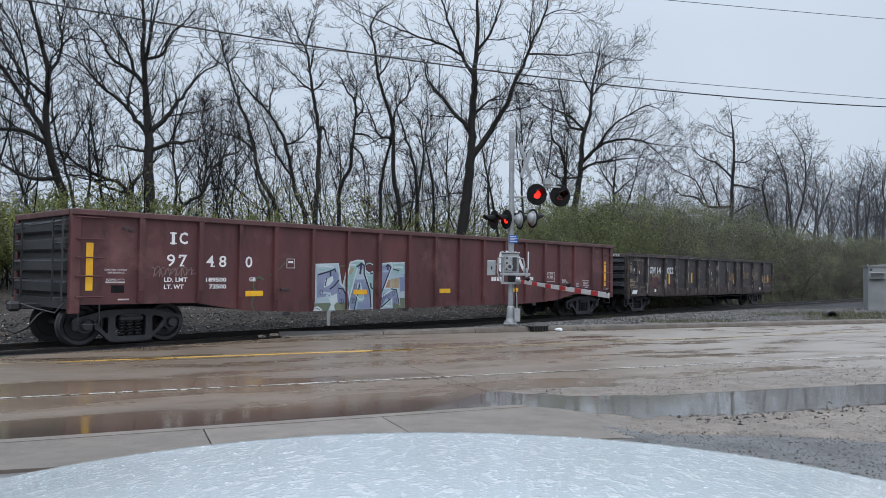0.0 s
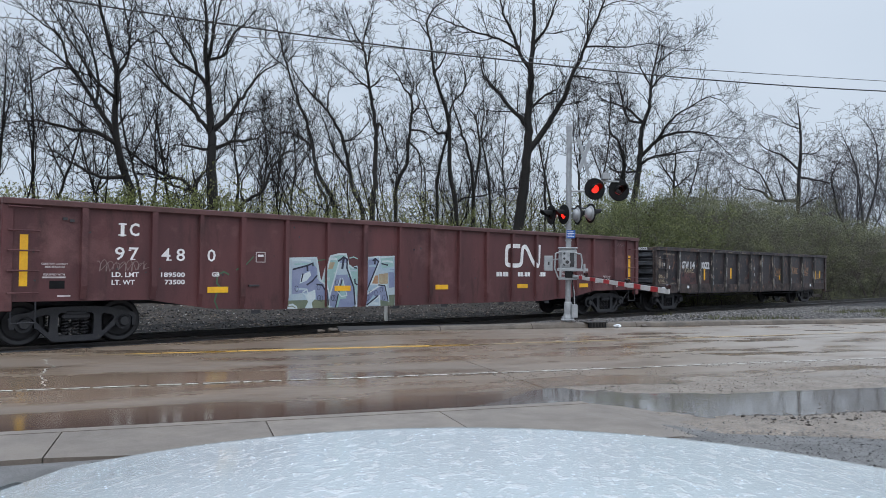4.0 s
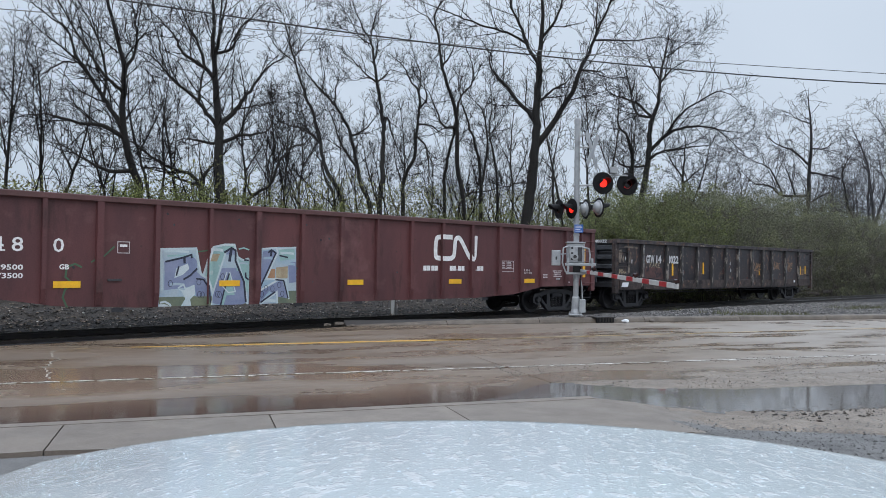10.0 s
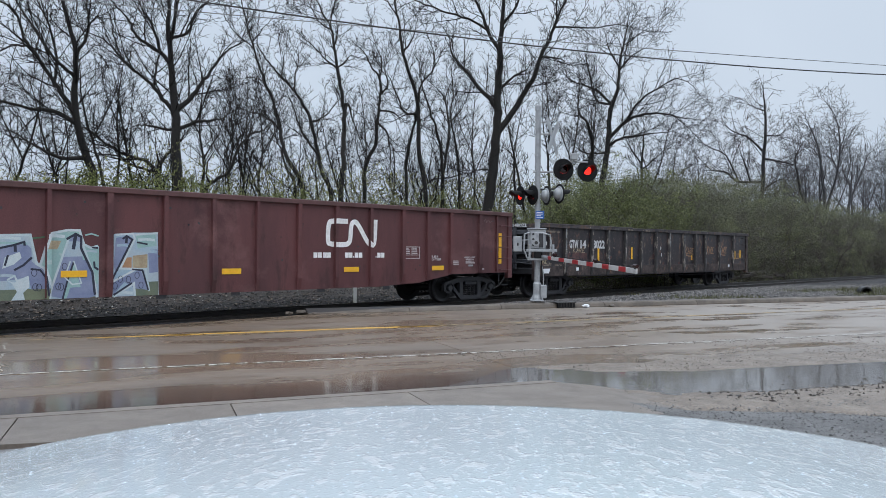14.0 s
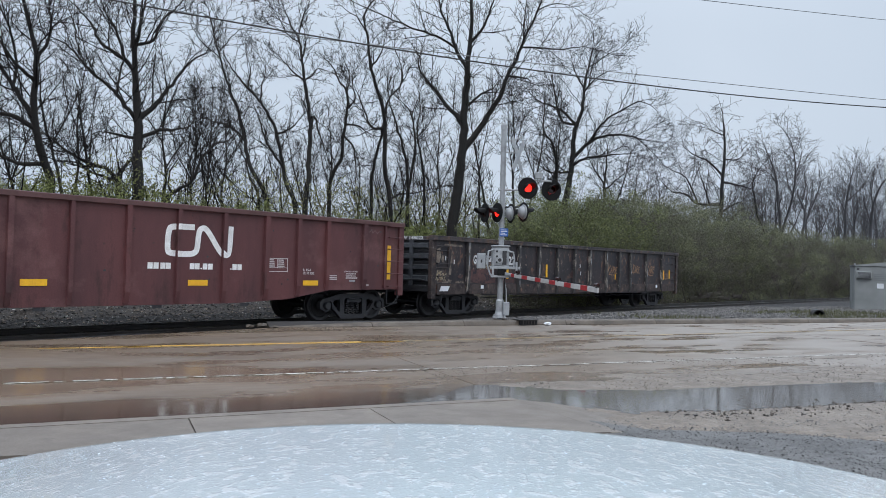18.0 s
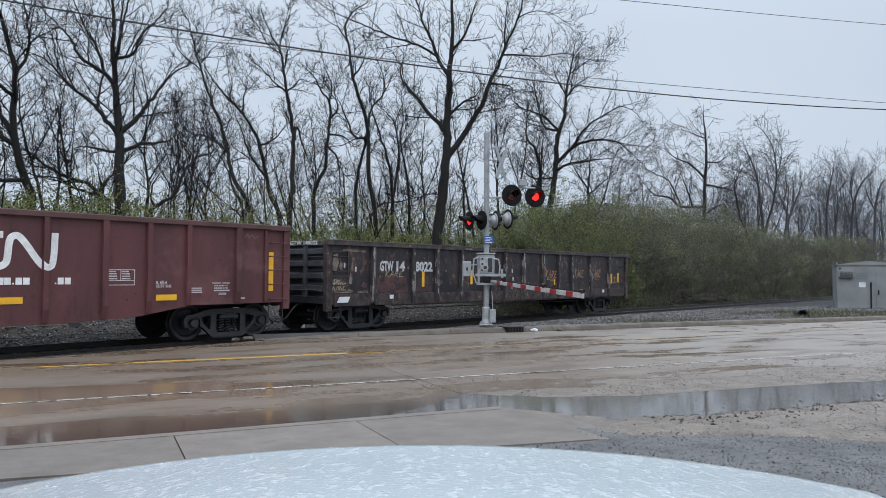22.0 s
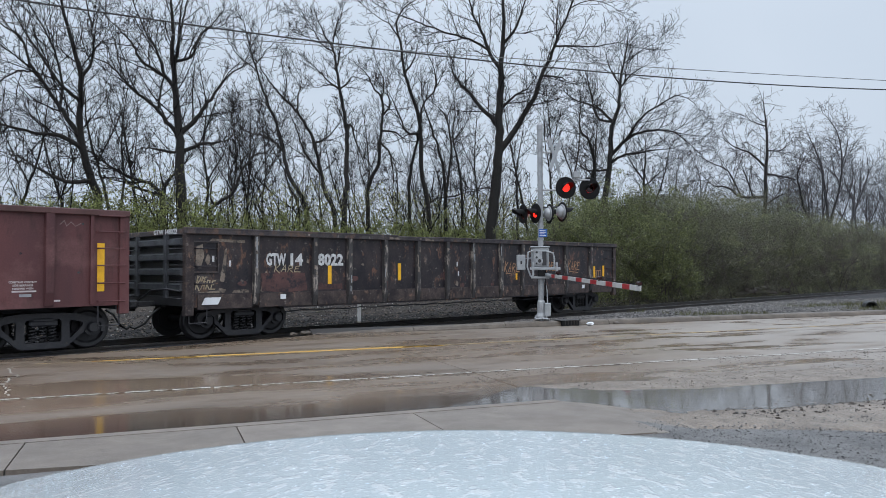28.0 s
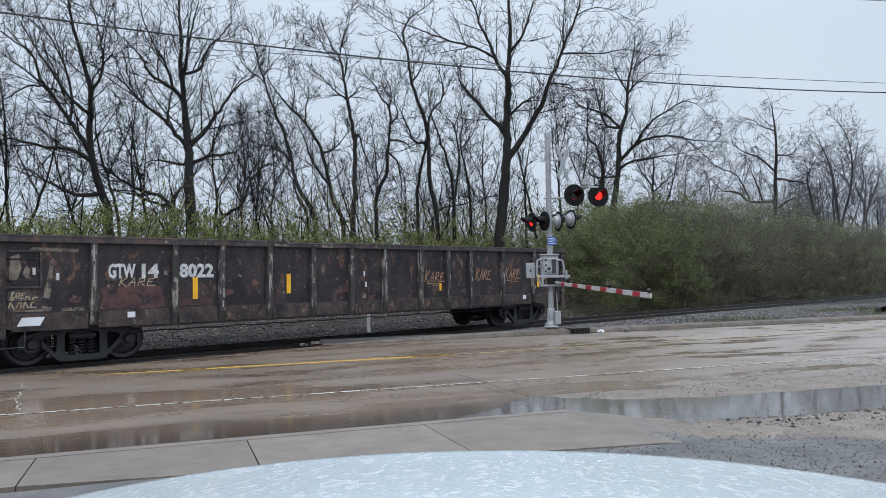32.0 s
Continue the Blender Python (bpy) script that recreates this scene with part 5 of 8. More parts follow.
    for u0, u1, z in ((2.21, 2.26, 1.82), (2.265, 2.345, 1.64), (2.955, 3.07, 1.64)):   # slab serifs of the 7 and the 4
        plate(car, "letter_serif", u0, u1, z, z + 0.022, M_LETTER, y=-1.5055)
    word("LD. LMT", 1.90, 2.42, 1.31, 1.40, 0.003)
    word("LT. WT", 1.90, 2.34, 1.16, 1.25, 0.003)
    word("189500", 2.86, 3.36, 1.31, 1.40, 0.003)
    word("73500", 2.94, 3.36, 1.16, 1.25, 0.003)
    word("GB", 3.95, 4.12, 1.32, 1.41, 0.003)
    word("IL 65-6", 16.75, 17.00, 1.33, 1.39, 0.002)
    word("CU FT 3242", 16.75, 17.10, 1.25, 1.31, 0.002)
    word("CONSTANT CONTACT", 0.66, 1.11, 1.53, 1.565, 0.001)
    word("SIDE BEARINGS", 0.72, 1.06, 1.475, 1.51, 0.001)
    word("EQUIPPED WITH", 0.70, 1.06, 1.335, 1.37, 0.001)
    bars(car, 0.64, 1.315, 0.45, 1, 0.03, 0.06)
    bars(car, 0.92, 0.97, 0.25, 1, 0.03)
    bars(car, 17.53, 1.24, 0.31, 3, 0.026, 0.045)
    word("CONSTANT CONTACT", 18.08, 18.54, 1.32, 1.355, 0.001)
    word("SIDE BEARINGS", 18.14, 18.48, 1.262, 1.297, 0.001)
    word("EQUIPPED WITH", 18.14, 18.48, 1.204, 1.239, 0.001)
    bars(car, 18.08, 1.185, 0.46, 1, 0.03, 0.055)
    bars(car, 18.72, 1.0, 0.25, 1, 0.03)
    plate(car, "data_panel", 0.80, 1.06, 1.09, 1.24, M_BLACKP)
    plate(car, "data_panel", 18.25, 18.45, 1.07, 1.12, M_GALV)
    # framed stencil boxes
    for u0, u1, z0, z1, split in ((15.70, 16.28, 1.31, 1.62, True), (4.98, 5.20, 1.64, 1.855, False)):
        bm = stroke([(u0, z0), (u1, z0), (u1, z1), (u0, z1), (u0, z0)], 0.016)
        part("stencil_frame", bm, M_PRINT, car)
        if split:
            part("stencil_frame", stroke([((u0 + u1) / 2, z0 + 0.09), ((u0 + u1) / 2, z1)], 0.012), M_PRINT, car)
            part("stencil_frame", stroke([(u0, z0 + 0.09), (u1, z0 + 0.09)], 0.012), M_PRINT, car)
            for w in (u0 + 0.035, (u0 + u1) / 2 + 0.02):
                for z in (z0 + 0.115, z0 + 0.165, z0 + 0.215, z0 + 0.262):
                    plate(car, "print_line", w, w + 0.14 + 0.06 * ((z * 37) % 1), z, z + 0.026, M_PRINT)
        else:
            plate(car, "print_line", u0 + 0.04, u1 - 0.04, z1 - 0.1, z1 - 0.05, M_LETTER)
    # the owner's mark: plain white bands, and the web line below as bars
    s = 0.125
    mark = [(13.80, 2.24), (13.30, 2.24), (13.20, 2.18), (13.18, 1.74), (13.24, 1.66), (13.72, 1.65), (13.84, 1.70), (13.88, 1.80), (13.90, 2.16), (13.98, 2.24), (14.10, 2.22), (14.46, 1.68), (14.60, 1.64), (14.68, 1.72), (14.70, 2.31)]
    for _ in range(2):                          # round off the corners
        mark = [mark[0]] + [(a[0] + (b[0] - a[0]) * k, a[1] + (b[1] - a[1]) * k) for a, b in zip(mark, mark[1:]) for k in (0.25, 0.75)] + [mark[-1]]
    part("owner_mark", stroke(mark, s, y=-1.507), M_LETTER, car, "broad white painted band")
    for u in (13.43, 14.53):
        part("owner_mark", stroke(mark, s, y=-1.5825, t=0.002, window=(u - 0.045, u + 0.045)), M_LETTER, car)
    for u in (12.77, 12.90, 13.05, 13.17, 13.72, 13.84, 14.03, 14.16, 14.77, 14.90):
        plate(car, "print_line", u - 0.005, u + 0.105, 1.33, 1.46, M_LETTER)
    for u in (13.97, 14.71):
        plate(car, "print_line", u, u + 0.03, 1.335, 1.365, M_LETTER)
    graffiti(car)
    # small welded plates, latches and scars
    for u, z in ((1.0, 2.36), (1.12, 2.33)):
        plate(car, "latch", u, u + 0.08, z, z + 0.05, M_ENDWALL, y=-1.53, t=0.03)
    plate(car, "bracket", 4.8, 5.06, 1.10, 1.14, M_ENDWALL, y=-1.53, t=0.03)
    r = random.Random(5)
    for k in range(46):
        u, z = r.uniform(0.3, 19.8), r.uniform(0.9, 2.5)
        bm = bmesh.new()
        n = 7
        pts = [(u + r.uniform(0.4, 1) * 0.035 * math.cos(2 * math.pi * i / n), z + r.uniform(0.4, 1) * 0.035 * math.sin(2 * math.pi * i / n)) for i in range(n)]
        part("scar", patch(pts, y=-1.5025, t=0.002), M_ENDWALL if k % 3 else M_RUSTPATCH, car)
    return car


def graffiti(car):
    """A three-letter spray-painted piece: outlined block shapes with pale fill."""
    RIB_FACE = (6.811, 6.889)                  # the rib that was painted over
    def shape(name, pts, key, lift):
        part(name, patch(pts, y=-1.5035 - 0.0012 * lift, t=0.0012), GRAF[key], car)
        on_rib = windowed(pts, RIB_FACE)
        if on_rib:
            part(name, patch(on_rib, y=-1.5822 - 0.0012 * lift, t=0.0012), GRAF[key], car)
    def line(name, pts, w, key, lift):
        part(name, stroke(pts, w, y=-1.5035 - 0.0012 * lift, t=0.0012), GRAF[key], car)
        bm = stroke(pts, w, y=-1.5822 - 0.0012 * lift, t=0.0012, window=RIB_FACE)
        if bm.verts:
            part(name, bm, GRAF[key], car)
        else:
            bm.free()
    shape("spray_ground", [(5.82, 1.75), (6.54, 1.77), (6.62, 1.35), (6.71, 1.23), (6.88, 1.81), (7.38, 1.88), (7.49, 1.59), (7.63, 1.54), (7.76, 1.57), (7.76, 0.58), (5.78, 0.58)], "sky", 0)
    shape("spray_ground", [(8.04, 1.80), (8.41, 1.84), (8.92, 1.85), (8.95, 0.58), (8.02, 0.58)], "sky", 0)
    shape("spray_ground", [(6.71, 1.21), (6.89, 1.79), (7.38, 1.87), (7.49, 1.57), (7.76, 1.52), (7.75, 0.84), (6.90, 0.85)], "pale_mint", 1)
    shape("spray_ground", [(5.80, 0.77), (6.88, 0.78), (6.89, 0.58), (5.80, 0.58)], "olive", 1)
    shape("spray_ground", [(8.45, 0.85), (8.94, 0.86), (8.94, 0.58), (8.45, 0.58)], "olive", 1)
    shape("spray_ground", [(7.12, 0.77), (7.72, 0.79), (7.70, 0.58), (7.12, 0.58)], "olive", 1)
    shape("spray_letter", [(5.89, 1.48), (6.45, 1.63), (6.57, 1.51), (6.58, 1.27), (6.80, 1.12), (6.86, 0.77), (6.57, 0.77), (6.53, 1.00), (6.29, 0.95), (5.90, 0.91), (5.90, 1.26)], "lilac", 2)
    shape("spray_fill", [(6.14, 1.35), (6.38, 1.45), (6.41, 1.34), (6.28, 1.22), (6.10, 1.15)], "white", 3)
    shape("spray_fill", [(5.85, 1.72), (6.52, 1.74), (6.53, 1.64), (5.91, 1.51), (5.87, 1.54)], "sky", 3)
    shape("spray_fill", [(6.18, 0.94), (6.30, 0.90), (6.53, 1.01), (6.54, 0.81), (6.44, 0.71), (6.47, 0.58), (6.25, 0.58), (6.34, 0.73), (6.26, 0.88)], "white", 3)
    shape("spray_fill", [(5.79, 0.58), (5.80, 0.63), (5.91, 0.63), (6.03, 0.58)], "white", 3)
    shape("spray_letter", [(7.22, 1.67), (7.32, 1.79), (7.44, 1.77), (7.74, 0.62), (7.60, 0.58), (7.12, 0.58), (6.87, 0.64), (7.10, 1.35)], "lilac", 2)
    shape("spray_fill", [(7.29, 1.29), (7.43, 0.79), (7.24, 0.78), (7.18, 0.58), (7.12, 0.58), (7.21, 0.93)], "pale_mint", 3)
    shape("spray_fill", [(6.84, 1.66), (7.08, 1.66), (7.01, 1.50), (6.80, 1.50)], "cream", 2)
    shape("spray_fill", [(7.13, 1.36), (7.20, 1.65), (7.43, 1.65), (7.53, 1.37)], "sky", 3)
    shape("spray_letter", [(8.08, 1.73), (8.33, 1.78), (8.44, 1.71), (8.29, 1.41), (8.08, 1.05), (8.04, 1.19)], "lilac", 2)
    shape("spray_fill", [(8.47, 1.80), (8.87, 1.83), (8.90, 1.58), (8.51, 1.53)], "pale_mint", 2)
    shape("spray_fill", [(8.41, 1.38), (8.71, 1.41), (8.71, 1.14), (8.41, 1.13)], "cream", 3)
    shape("spray_fill", [(8.20, 1.34), (8.39, 1.35), (8.39, 1.14), (8.19, 1.13)], "peach", 3)
    shape("spray_letter", [(8.03, 0.90), (8.57, 1.10), (8.73, 0.69), (8.46, 0.73), (8.25, 0.86), (8.04, 0.62)], "lilac", 2)
    shape("spray_letter", [(8.72, 1.50), (8.92, 1.51), (8.93, 1.05), (8.75, 1.03)], "lilac", 2)
    # streaks of paler paint dragged across the letters
    for u0, u1, z, w, key in ((5.88, 6.40, 1.69, 0.05, "white"), (5.95, 6.50, 1.60, 0.035, "pale_mint"), (6.84, 7.14, 1.74, 0.06, "white"), (6.82, 7.08, 1.44, 0.05, "pale_mint"), (7.46, 7.72, 1.34, 0.08, "pale_mint"),
                              (7.48, 7.72, 1.46, 0.04, "sky"), (8.10, 8.34, 1.58, 0.05, "sky"), (8.52, 8.86, 1.70, 0.05, "white"), (8.56, 8.90, 1.46, 0.06, "sky"), (8.10, 8.42, 0.64, 0.06, "white"), (6.02, 6.30, 1.02, 0.05, "sky")):
        line("spray_streak", [(u0, z), ((u0 + u1) / 2, z + 0.012), (u1, z - 0.004)], w, key, 3.5)
    line("spray_outline", [(5.82, 0.66), (5.92, 0.68), (6.02, 0.62), (6.04, 0.58)], 0.04, "white", 4)
    line("spray_outline", [(6.18, 0.95), (6.30, 1.02), (6.34, 0.92), (6.52, 1.00)], 0.03, "white", 4)
    line("spray_outline", [(7.24, 1.28), (7.14, 0.98), (7.28, 0.84), (7.44, 0.86), (7.30, 1.28)], 0.025, "white", 5.5)
    line("spray_outline", [(5.85, 0.90), (5.82, 1.73), (6.55, 1.76), (6.66, 1.23), (6.79, 1.15), (6.91, 0.80)], 0.045, "white", 4)
    line("spray_outline", [(6.72, 1.21), (6.89, 1.79), (7.19, 1.86), (7.40, 1.86), (7.48, 1.60), (7.61, 1.53), (7.74, 1.57)], 0.045, "white", 4)
    line("spray_outline", [(7.20, 1.68), (6.93, 0.83), (6.87, 0.59)], 0.039, "white", 4)
    line("spray_outline", [(7.44, 1.65), (7.65, 1.06), (7.73, 0.58)], 0.039, "white", 4)
    line("spray_outline", [(8.07, 1.79), (8.42, 1.82), (8.45, 1.71), (8.17, 1.13), (8.67, 1.11), (8.75, 0.67)], 0.039, "white", 4)
    line("spray_outline", [(8.02, 0.87), (8.46, 1.10)], 0.039, "white", 4)
    line("spray_outline", [(8.04, 0.58), (8.44, 0.83), (8.46, 0.58)], 0.045, "white", 4)
    line("spray_outline", [(8.46, 1.80), (8.92, 1.84)], 0.039, "white", 4)
    line("spray_line", [(5.91, 1.48), (6.28, 1.57), (6.45, 1.63), (6.46, 1.56)], 0.039, "navy", 5)
    line("spray_line", [(6.30, 1.58), (6.31, 1.45)], 0.050, "navy", 5)
    line("spray_line", [(6.19, 1.39), (6.14, 1.20)], 0.034, "navy", 5)
    line("spray_line", [(6.58, 1.35), (6.44, 1.21), (6.29, 1.12)], 0.039, "navy", 5)
    line("spray_line", [(6.56, 1.14), (6.72, 1.12), (6.81, 0.99), (6.85, 0.64)], 0.034, "navy", 5)
    line("spray_line", [(7.17, 1.69), (7.33, 1.79), (7.43, 1.74), (7.43, 1.52), (7.64, 1.06), (7.69, 0.63)], 0.045, "navy", 5)
    line("spray_line", [(7.33, 1.77), (7.29, 1.50)], 0.062, "navy", 5)
    line("spray_line", [(7.30, 1.27), (7.19, 0.91), (7.11, 0.58)], 0.034, "navy", 5)
    line("spray_line", [(7.63, 1.54), (7.74, 1.53)], 0.034, "navy", 5)
    line("spray_line", [(7.67, 1.27), (7.68, 1.16), (7.75, 1.11)], 0.039, "navy", 5)
    line("spray_line", [(8.21, 1.71), (8.29, 1.77), (8.40, 1.70), (8.02, 0.93)], 0.039, "navy", 5)
    line("spray_line", [(8.29, 1.75), (8.28, 1.63)], 0.050, "navy", 5)
    line("spray_line", [(8.04, 0.61), (8.40, 0.84)], 0.039, "navy", 5)
    line("spray_line", [(8.49, 1.65), (8.71, 1.61)], 0.034, "navy", 5)
    line("spray_line", [(8.40, 1.11), (8.61, 1.09), (8.73, 0.69)], 0.034, "navy", 5)
    line("spray_line", [(6.59, 1.70), (6.70, 1.71), (6.81, 1.73)], 0.028, "green", 3)
    line("spray_line", [(7.50, 1.77), (7.62, 1.80), (7.75, 1.76)], 0.028, "pale_mint", 3)
    for u, z in [(6.62, 1.07), (6.64, 0.81), (7.03, 0.81), (7.14, 1.18), (8.17, 0.92), (8.33, 0.91), (8.50, 0.99), (8.07, 0.79), (8.58, 0.79), (6.02, 1.04), (6.70, 0.80), (7.08, 0.80)]:
        line("spray_bubble", [(u + 0.045 * math.cos(i * math.pi / 6), z + 0.065 * math.sin(i * math.pi / 6)) for i in range(13)], 0.010, "navy", 6)
    # a thin green tag beside it
    line("spray_tag", [(4.10, 0.62), (4.02, 0.80), (4.06, 0.95), (4.18, 1.06), (4.06, 1.18), (4.08, 1.36), (4.22, 1.42), (4.34, 1.36)], 0.035, "green", 1)
    line("spray_tag", [(4.50, 1.46), (4.74, 1.58), (4.92, 1.76)], 0.03, "green", 1)
    # chalk scribbles
    loop = [(1.62 + 0.0105 * i + 0.035 * math.sin(i * 0.55), 1.525 + (0.085 + 0.03 * math.sin(i * 0.13)) * math.sin(i * 0.55 + 1.2)) for i in range(92)]
    for pts in (loop, [(1.70, 1.44), (1.82, 1.58), (1.86, 1.42), (1.98, 1.60), (2.02, 1.44), (2.14, 1.58), (2.2, 1.44), (2.3, 1.6), (2.36, 1.44), (2.52, 1.62), (2.5, 1.46), (2.62, 1.5)], [(18.92, 2.40), (19.0, 2.48), (19.04, 2.38), (19.12, 2.46), (19.2, 2.38), (19.3, 2.44)]):
        part("chalk_scribble", stroke(pts, 0.012, y=-1.5045, t=0.0015), mat("chalk", (0.26, 0.19, 0.18), 0.8, fine=0.2, bump=0), car, "faint chalk scribble")


def black_car():
    L, top = 16.56, 2.42
    belly = [(0.19, 0.75), (2.3, 0.745), (2.45, 0.66), (14.1, 0.66), (14.25, 0.745), (16.37, 0.75)]
    ribs = [1.67, 3.27, 4.31, 5.48, 6.65, 7.79, 8.87, 10.12, 11.15, 12.08, 13.48, 14.92]
    car = gondola("gondola_car", L, top, belly, ribs, 0.15, 0.09, (1.62, 14.94), M_BLACK, M_RUSTY, M_RIB, M_ENDWALL, base=1.78)
    tagged(car, "weathered black steel gondola car with rust, white stencils and scribbled tags", "gondola car", group="train")
    # the outside lower sill band, dented here and there
    for a, b in zip([0.19] + ribs, ribs + [16.37]):
        part("sill_plate", box(a + 0.09, b - 0.09, -1.53, -1.5, 0.70, 1.02, 0.006), M_SILL, car, "rust-streaked sill plate")
    # a raised coping along the chord, bent at one spot
    for a, b, z in ((0.0, 5.9, 2.44), (5.95, 7.2, 2.41), (7.25, 16.56, 2.43)):
        bm = box(a, b, -1.60, -1.40, z - 0.035, z + 0.005, 0.008)
        part("coping", bm, M_RUSTY, car, "scuffed steel coping")
    rungs(car, 0.22, 0.7, (1.25, 1.62, 2.0), -1.52, M_BLACK)
    part("handrail_frame", stroke([(0.16, 1.50), (0.75, 1.50), (0.75, 2.15), (0.16, 2.15)], 0.03, y=-1.54, t=0.03), M_RUSTY, car)
    part("stirrup", tube([(0.1, -1.5, 0.75), (0.1, -1.5, 0.42), (0.5, -1.5, 0.42), (0.5, -1.5, 0.75)], 0.016, 6), M_TRUCK, car, "sill step")
    for y in (-1.2, 1.0):
        for z in (0.95, 1.3, 1.65, 2.0, 2.3):
            part("end_rung", tube([(0.05, y - 0.22, z), (-0.12, y - 0.22, z), (-0.12, y + 0.22, z), (0.05, y + 0.22, z)], 0.012, 6), M_TRUCK, car)
    rungs(car, 15.9, 16.35, (1.2, 1.55, 1.9, 2.2), -1.52, M_RUSTY)
    part("uncoupling_lever", tube([(-0.05, -1.4, 1.1), (-0.25, -1.3, 1.15), (-0.3, -0.6, 1.12), (-0.4, -0.2, 0.9)], 0.018, 6), M_TRUCK, car)
    def word(text, u0, u1, z0, z1, bold=0.008):
        lettering("lettering", text, z1 - z0, M_LETTER2, car, on_side(u0, z0), width=u1 - u0, bold=bold)
    word("GTW", 1.95, 2.48, 1.655, 1.915, 0.016)
    word("14", 2.60, 2.95, 1.655, 1.915, 0.016)
    word("8022", 3.38, 4.14, 1.655, 1.92, 0.016)
    lettering("lettering", "GTW 148022", 0.10, M_LETTER2, car, Matrix.Translation((-0.024, -0.05, 2.325)) @ Matrix.Rotation(radians(-90), 4, "Z") @ Matrix.Rotation(radians(90), 4, "X"), width=1.15, bold=0.004)
    for u, z0, z1 in ((3.67, 1.19, 1.64), (5.95, 1.25, 1.70), (15.15, 1.22, 1.62), (15.72, 1.26, 1.64)):
        plate(car, "reflective_strip", u, u + 0.11, z0, z1, M_REFLECT, y=-1.508, label="tall yellow reflective strip")
    plate(car, "reflective_strip", 10.85, 10.93, 1.2, 1.4, M_REFLECT, y=-1.508, label="scuffed yellow reflective strip")
    part("placard", prism([(0.36, 0.80), (0.74, 0.80), (0.82, 0.955), (0.44, 0.955)], -1.545, -1.54), M_SIGNWHITE, car, "blank white placard")
    plate(car, "placard", 2.31, 2.46, 0.87, 0.98, M_SIGNWHITE, y=-1.538, label="small white tag")
    plate(car, "placard", 14.4, 14.55, 0.86, 0.98, M_SIGNWHITE, y=-1.538, label="small white tag")
    part("rust_patch", patch([(1.84, 1.07), (1.82, 1.46), (2.3, 1.50), (3.0, 1.47), (3.08, 1.05), (2.4, 1.02)]), M_RUSTPATCH, car, "rust-red bare patch")
    part("rust_patch", patch([(3.38, 1.06), (3.38, 1.18), (4.1, 1.2), (4.12, 1.06)]), M_RUSTPATCH, car)
    part("peeled_patch", patch([(0.22, 1.06), (0.22, 1.42), (0.55, 1.5), (0.62, 1.36), (0.80, 1.34), (0.74, 1.2), (0.79, 1.1)]), M_RUSTY, car, "peeled paint patch")
    for pts in ([(0.80, 1.30), (0.86, 1.62), (0.92, 1.98), (0.97, 2.02), (0.95, 1.60), (0.90, 1.28)], [(0.24, 1.62), (0.26, 2.05), (0.40, 2.10), (0.44, 1.84), (0.36, 1.60)],
                [(0.30, 1.06), (0.42, 1.20), (0.70, 1.18), (0.95, 1.12), (0.92, 1.05)], [(0.55, 2.16), (0.62, 2.22), (1.40, 2.20), (1.42, 2.14)], [(1.10, 1.04), (1.14, 1.10), (1.50, 1.12), (1.52, 1.04)]):
        part("peeled_patch", patch(pts, y=-1.5028, t=0.002), M_PALEPATCH, car, "peeled paint patch")
    r = random.Random(9)
    for k in range(80):
        u, z = r.uniform(0.25, 16.3), r.uniform(1.05, 2.25)
        n = 7
        s, q = r.uniform(0.02, 0.10), r.uniform(0.4, 2.2)
        pts = [(u + r.uniform(0.4, 1) * s * math.cos(2 * math.pi * i / n), z + r.uniform(0.4, 1) * s * q * math.sin(2 * math.pi * i / n)) for i in range(n)]
        part("scuff", patch(pts, y=-1.5025, t=0.002), (M_PALEPATCH, M_RUSTPATCH, M_RUSTY, M_RUSTY)[k % 4], car)
    for k in range(26):
        u = ribs[k % len(ribs)] + r.uniform(-0.04, 0.04)
        z = r.uniform(1.2, 2.2)
        plate(car, "scuff", u - 0.025, u + 0.025, z, z + r.uniform(0.03, 0.16), M_PALEPATCH, y=-1.5925, t=0.002)
    # bare, scraped faces of the ribs and of the chord
    for u in ribs:
        z = 1.0
        while z < 2.2:
            h = r.uniform(0.05, 0.45)
            if r.random() < 0.6:
                d = r.uniform(-0.035, 0.035)
                plate(car, "scrape", u + d - 0.014, u + d + 0.014, z, min(2.28, z + h), r.choice((M_PALEPATCH, M_GALV, M_RUSTPATCH)), y=-1.5935, t=0.002)
            z += h + r.uniform(0.02, 0.2)
    for k in range(18):
        u = r.uniform(0.1, 16.2)
        plate(car, "scrape", u, u + r.uniform(0.08, 0.5), r.uniform(2.31, 2.37), 2.385, r.choice((M_PALEPATCH, M_RUSTY, M_RIB)), y=-1.5985, t=0.002)
    for u in [0.3 + 1.05 * k for k in range(15)]:
        n = 8
        s = r.uniform(0.08, 0.2)
        z = r.uniform(1.08, 1.5)
        pts = [(u + r.uniform(0.5, 1) * s * math.cos(2 * math.pi * i / n), z + r.uniform(0.5, 1) * s * 0.7 * math.sin(2 * math.pi * i / n)) for i in range(n)]
        part("rust_patch", patch(pts, y=-1.5022, t=0.0015), r.choice((M_RUSTPATCH, M_RUSTY)), car)
    for u, z in ((0.62, 1.72), (8.2, 1.62), (8.25, 1.35), (1.02, 1.62)):
        plate(car, "chipped_spot", u, u + 0.05, z, z + 0.13, M_LETTER2)
